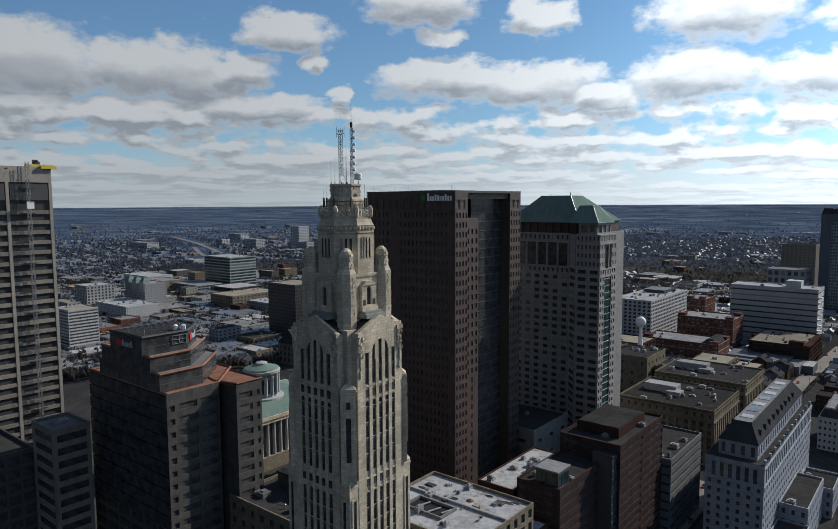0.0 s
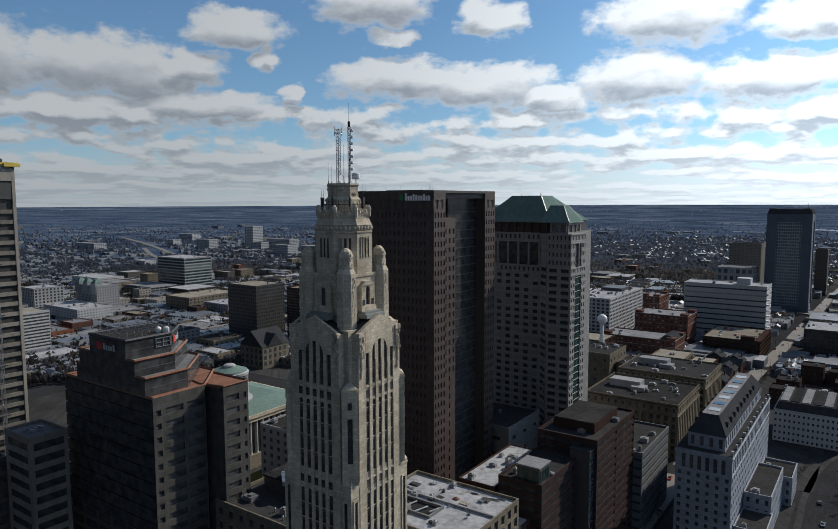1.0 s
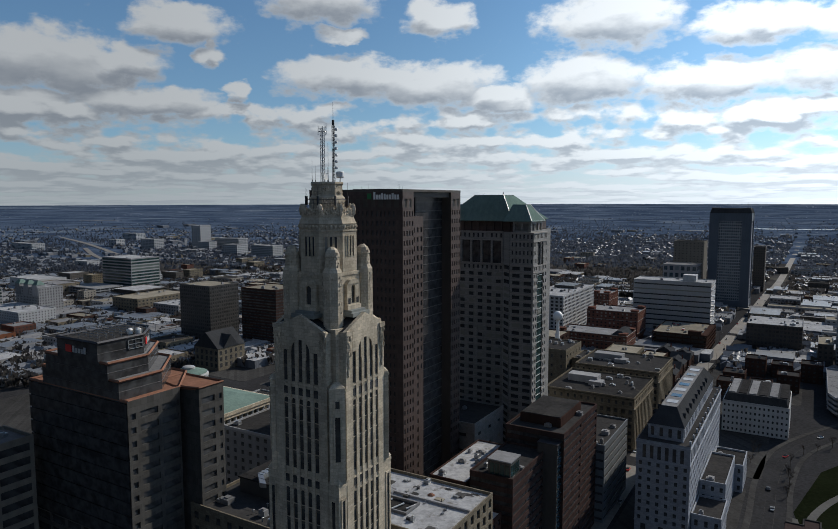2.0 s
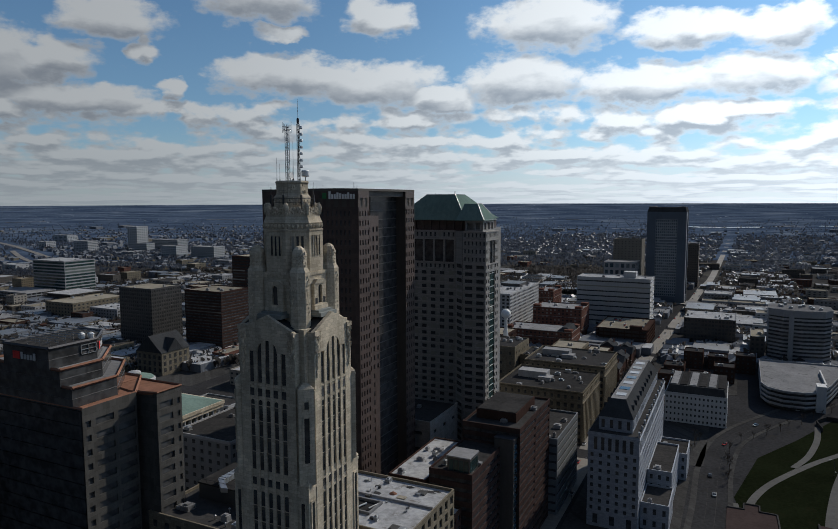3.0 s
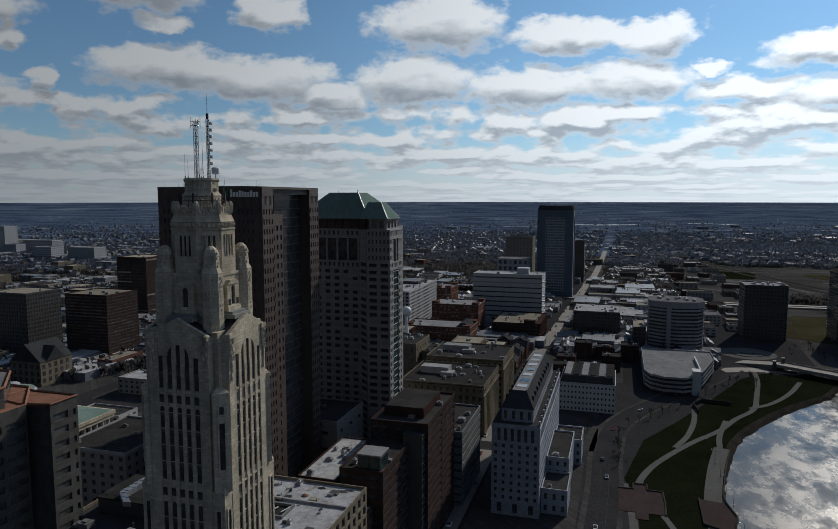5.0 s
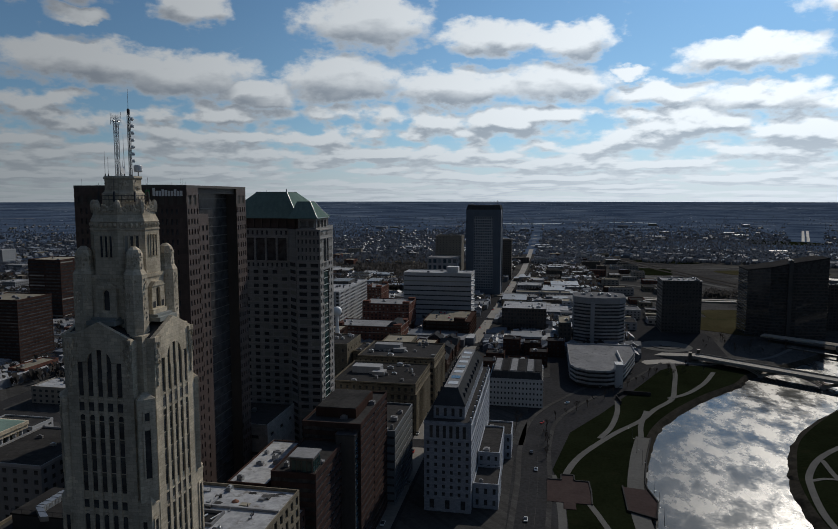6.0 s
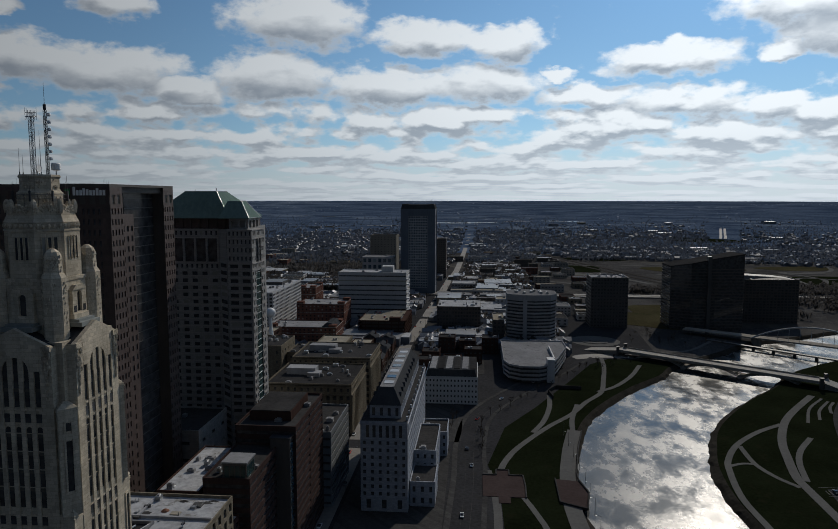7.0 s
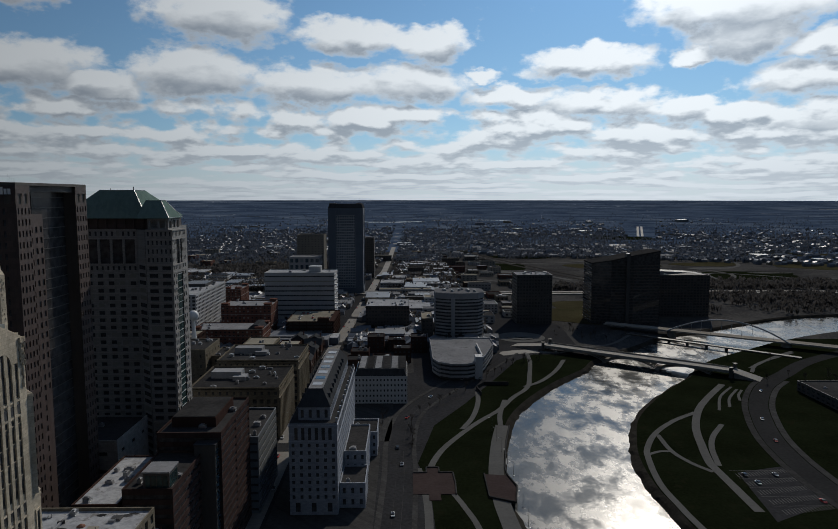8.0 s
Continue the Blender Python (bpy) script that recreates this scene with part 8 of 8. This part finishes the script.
rb = random.Random(2024)
made = 0
walls, roofs = [BROWN, BRICK, TAN, GREYWALL, WHITEWALL, CONCRETE, DARKSTONE], [ROOF_DARK, ROOF_DARK, ROOF_DARK, ROOF_GREY, ROOF_TAN, ROOF_TAN, ROOF_WHITE]
names = {BROWN: "brown brick", BRICK: "red brick", TAN: "tan stone", GREYWALL: "grey rendered", WHITEWALL: "pale panelled", CONCRETE: "grey concrete", DARKSTONE: "dark clad"}
for _ in range(20000):
    if made >= 215:
        break
    pick = rb.random()
    if pick < 0.55:
        x, y = rb.uniform(-1250, -300), rb.uniform(330, 1200)
    elif pick < 0.78:
        x, y = rb.uniform(-62, 150), rb.uniform(690, 1500)
    else:
        x, y = rb.uniform(-560, 130), rb.uniform(560, 1750)
    bw, bd = rb.uniform(16, 44), rb.uniform(14, 40)
    if abs(y - 1022) < 45 or math.atan2(x + 20, y) < -1.35 or not free(x, x + bw, y, y + bd):
        continue
    hgt = rb.choice([6, 7, 8, 9, 11, 12, 14, 18]) * (1.0 if y < 900 else 0.8)
    wm = rb.choice(walls)
    block("low_building", names[wm] + " low building with flat roof", "building", x, x + bw, y, y + bd, hgt, wm, PANE_DARK, rb.choice(roofs), 3.7, rb.uniform(4.0, 7.0), 0.45, 0.45, 0.25,
          cap=0, units=rb.choice([0, 1, 1, 2]), seed=made, sides="nw", group="low town buildings")
    TAKEN.append((x - 3, x + bw + 3, y - 3, y + bd + 3))
    made += 1


SLIP_ROADS = [[(-1999, 1263), (-1748, 1127), (-1586, 1053), (-1450, 1000), (-1250, 940), (-1000, 900)], [(-2484, 1481), (-2186, 1383), (-1900, 1262), (-1666, 1158), (-1500, 1150), (-1300, 1160)]]


def on_motorway(x, y):
    if any(abs(y - np.interp(x, *zip(*line))) < 26 for line in SLIP_ROADS if line[0][0] < x < line[-1][0]):
        return True
    return 2250 < y < 3150 and abs(x - (822 + (y - 2400) * 0.35)) < 50 + (y - 2250) * 0.03 or 820 < y < 1760 and abs(x - 147 - (1693 - y) * 0.31) < 30


def wooded(x, y, dens, rad):
    """Woods stand thick along the far bank and in belts over the flats."""
    if x < 60 or rad > 1750:
        return True
    if inside((x, y), PARK_B) or inside((x, y), PARK_A):
        return False
    bank = 840 < y < 990 and x > 330 and y < 1010 - (x - 330) * 0.1
    belt = 1000 < y < 1100 and 180 < x < 480 or abs(y - 1600 - 60 * math.sin(x * 0.006)) < 50
    return bank or belt or dens > 0.28


def inside_all(x, y, poly):
    """Even-odd test for arrays of points."""
    hit = np.zeros(len(x), bool)
    for i in range(len(poly)):
        (x0, y0), (x1, y1) = poly[i - 1][:2], poly[i][:2]
        if y0 != y1:
            hit ^= ((y0 > y) != (y1 > y)) & (x < (x1 - x0) * (y - y0) / (y1 - y0) + x0)
    return hit


def scatter(r, count, near, span):
    """Places beyond the centre that are free of buildings, water and roads: x, y, distance."""
    ang, rad = r.uniform(-1.42, 0.78, count), near * np.exp(r.uniform(0.0, span, count))
    x, y = -20 + rad * np.sin(ang), rad * np.cos(ang)
    keep = ~inside_all(x, y, RIVER) & (np.abs(y - 1022) > 24)
    keep &= np.abs(x - np.interp(y, [p.y for p in MAIN_LINE], [p.x for p in MAIN_LINE])) > 17
    for a, b, c, d in TAKEN:
        keep &= ~((a < x) & (x < b) & (c < y) & (y < d))
    return x[keep], y[keep], rad[keep]


def carpet():
    """Houses and bare trees beyond the centre, in two large masses."""
    r = np.random.default_rng(5)
    hv, hf, hm = [], [], []
    for x, y, rad in zip(*(a.tolist() for a in scatter(r, 17500, 640.0, 1.75))):
        dens = noise.noise(Vector((x * 0.0016, y * 0.0016, 2.0)))
        if (dens < -0.25 and rad > 900) or r.random() < (rad - 2300.0) / 1300.0 or (x > 60 and rad < 1650) or on_motorway(x, y):
            continue
        k = len(hv)
        shrink = 1.0 if rad < 2800 else 0.72
        z, w, d, h = rise(x, y), r.uniform(3.6, 6) * shrink, r.uniform(5, 8) * shrink, r.uniform(4.0, 6.5) * shrink
        big = r.random() < (0.16 if rad < 1500 else 0.035)
        if big:
            w, d, h = r.uniform(9, 26), r.uniform(9, 26), r.uniform(5, 10)
        elif r.random() < 0.5:
            w, d = d, w
        c = [(x - w, y - d), (x + w, y - d), (x + w, y + d), (x - w, y + d)]
        hv += [(a, b, z - 1) for a, b in c] + [(a, b, z + h) for a, b in c]
        wall = int(r.choice([0, 0, 0, 0, 2, 3]))
        hf += [(k, k + 1, k + 5, k + 4), (k + 1, k + 2, k + 6, k + 5), (k + 2, k + 3, k + 7, k + 6), (k + 3, k, k + 4, k + 7)]
        hm += [wall] * 4
        if big:
            hf.append((k + 4, k + 5, k + 6, k + 7))
            hm.append(4 + int(r.choice([0, 1, 1, 2, 2, 2, 2])))
        else:
            ridge = 3.0 * shrink
            if w < d:
                hv += [(x, y - d, z + h + ridge), (x, y + d, z + h + ridge)]
                hf += [(k + 4, k + 5, k + 8), (k + 6, k + 7, k + 9), (k + 5, k + 6, k + 9, k + 8), (k + 7, k + 4, k + 8, k + 9)]
            else:
                hv += [(x - w, y, z + h + ridge), (x + w, y, z + h + ridge)]
                hf += [(k + 7, k + 4, k + 8), (k + 5, k + 6, k + 9), (k + 4, k + 5, k + 9, k + 8), (k + 6, k + 7, k + 8, k + 9)]
            hm += [wall, wall] + [int(r.choice([7, 7, 7, 8, 8, 6]))] * 2
    m = Mesh()
    m.v, m.f = hv, hf
    me = m.data("distant_houses", [SIDING, WHITEWALL, GREYWALL, TAN, ROOF_WHITE, ROOF_GREY, SHINGLE, SHINGLE, SIDING])
    me.polygons.foreach_set("material_index", hm)
    tagged(new("distant_houses", me), "mass of small houses and sheds of the far suburbs", "houses", kind="stuff")
    # Each bare tree is a sheaf of thin upright blades spreading from its trunk.
    x, y, rad = scatter(r, 125000, 620.0, 1.85)
    dens = np.array([noise.noise(Vector((a * 0.0025, b * 0.0025, 7.0))) for a, b in zip(x.tolist(), y.tolist())])
    keep = dens > r.uniform(-0.55, 0.12, len(x))
    keep &= np.array([not on_motorway(a, b) and wooded(a, b, c, q) for a, b, c, q in zip(x.tolist(), y.tolist(), dens.tolist(), rad.tolist())])
    keep &= ((rad > 1050) | (r.random(len(x)) < 0.4)) & (r.random(len(x)) > (rad - 2300.0) / 1600.0)
    x, y, rad = x[keep], y[keep], rad[keep]
    n, blades = len(x), 6
    z = np.where(rad < 2000.0, 0.0, 121.0 * (np.maximum(rad - 2000.0, 0.0) / 2850.0) ** 2)
    size = r.uniform(5.0, 9.5, n) * np.where(rad < 2800.0, 1.0, 0.75)
    way = r.uniform(0, math.tau, (n, blades))
    lean = r.uniform(0.12, 0.55, (n, blades)) * size[:, None]
    foot = r.uniform(0.0, 0.35, (n, blades)) * size[:, None]
    tip = r.uniform(0.75, 1.25, (n, blades)) * size[:, None]
    half = r.uniform(0.05, 0.13, (n, blades)) * size[:, None]
    fx, fy = np.cos(way), np.sin(way)
    v = np.empty((n, blades, 3, 3))
    v[:, :, 0] = np.stack([x[:, None] + fx * lean * 0.25, y[:, None] + fy * lean * 0.25, z[:, None] + foot], -1)
    for k, s in ((1, -1.0), (2, 1.0)):
        v[:, :, k] = np.stack([x[:, None] + fx * lean - fy * half * s * 2.0, y[:, None] + fy * lean + fx * half * s * 2.0, z[:, None] + tip + s * half], -1)
    me = bpy.data.meshes.new("distant_trees")
    me.vertices.add(n * blades * 3)
    me.vertices.foreach_set("co", v.ravel())
    me.loops.add(n * blades * 3)
    me.loops.foreach_set("vertex_index", np.arange(n * blades * 3))
    me.polygons.add(n * blades)
    me.polygons.foreach_set("loop_start", np.arange(0, n * blades * 3, 3))
    me.update(calc_edges=True)
    me.materials.append(HAZED_WOODS)
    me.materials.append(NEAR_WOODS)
    # Trees past 1500 m get the colour with haze mixed in.
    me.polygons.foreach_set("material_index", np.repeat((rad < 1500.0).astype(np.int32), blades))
    tagged(new("distant_trees", me), "mass of bare winter trees between the far houses", "trees", kind="stuff")




def woods(name, col):
    """Bare crowns: light passes between the twigs, so that the far side lights up too."""
    m = surface(name, col, 1.0, 0.3, 0.004, 0.05, 0.0)
    t = Nodes(m.node_tree)
    glow_through, blend = t.add("ShaderNodeBsdfTranslucent"), t.add("ShaderNodeMixShader")
    t.put(glow_through.inputs["Color"], t.n["Principled BSDF"].inputs["Base Color"].links[0].from_socket)
    t.put(blend.inputs[1], t.n["Principled BSDF"].outputs[0])
    t.put(blend.inputs[2], glow_through.outputs[0])
    t.put(t.n["Material Output"].inputs["Surface"], blend.outputs[0])
    return m


# Blue in the far crowns' base colour stands in for haze.
HAZED_WOODS = woods("hazed_bare_woods", (0.080, 0.092, 0.116))
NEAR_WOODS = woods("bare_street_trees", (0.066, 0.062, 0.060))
SHINGLE = surface("worn_shingle", (0.12, 0.13, 0.145), 0.45, 0.3, 0.02, 0.4, 0.0, spec=0.45)
SIDING = surface("suburb_siding", (0.15, 0.16, 0.178), 0.9, 0.35, 0.02, 0.2, 0.0)
carpet()
# Far glints of water.
for pts, wd in (([(120, 2180), (240, 2110), (380, 2060), (520, 1960)], 46), ([(-320, 3300), (-150, 3250), (60, 3300)], 60)):
    ribbon("far_water", pts, wd, WATER, "narrow stretch of bright water among far woods", "water", 0.5, 0.3, 6, True)
ribbon("far_water", [(282, 3390), (385, 3375), (490, 3307)], 30, WATER, "narrow stretch of bright water among far woods", "water", 0.6, 0.3, 6, True)
# Pale lots and sheds' yards scattered over the far suburbs.
rl = random.Random(31)
for _ in range(26):
    a, d, half = rl.uniform(-1.2, 0.62), rl.uniform(2150, 4300), rl.uniform(25, 95)
    c = Vector((-20 + d * math.sin(a), d * math.cos(a)))
    e = Vector((math.cos(a), -math.sin(a))) * half
    k = Vector((math.sin(a), math.cos(a))) * rl.uniform(-12, 12)
    if on_motorway(c.x, c.y) or abs(c.x + 70) < 110:
        continue
    ribbon("far_lot", [tuple(c - e), tuple(c + k), tuple(c + e)], rl.uniform(9, 22), rl.choice([PATH_M, ROOF_GREY, ROOF_WHITE]), "pale open lot among far suburbs and woods", "open lot", 1.0, 0.6, 4, True)
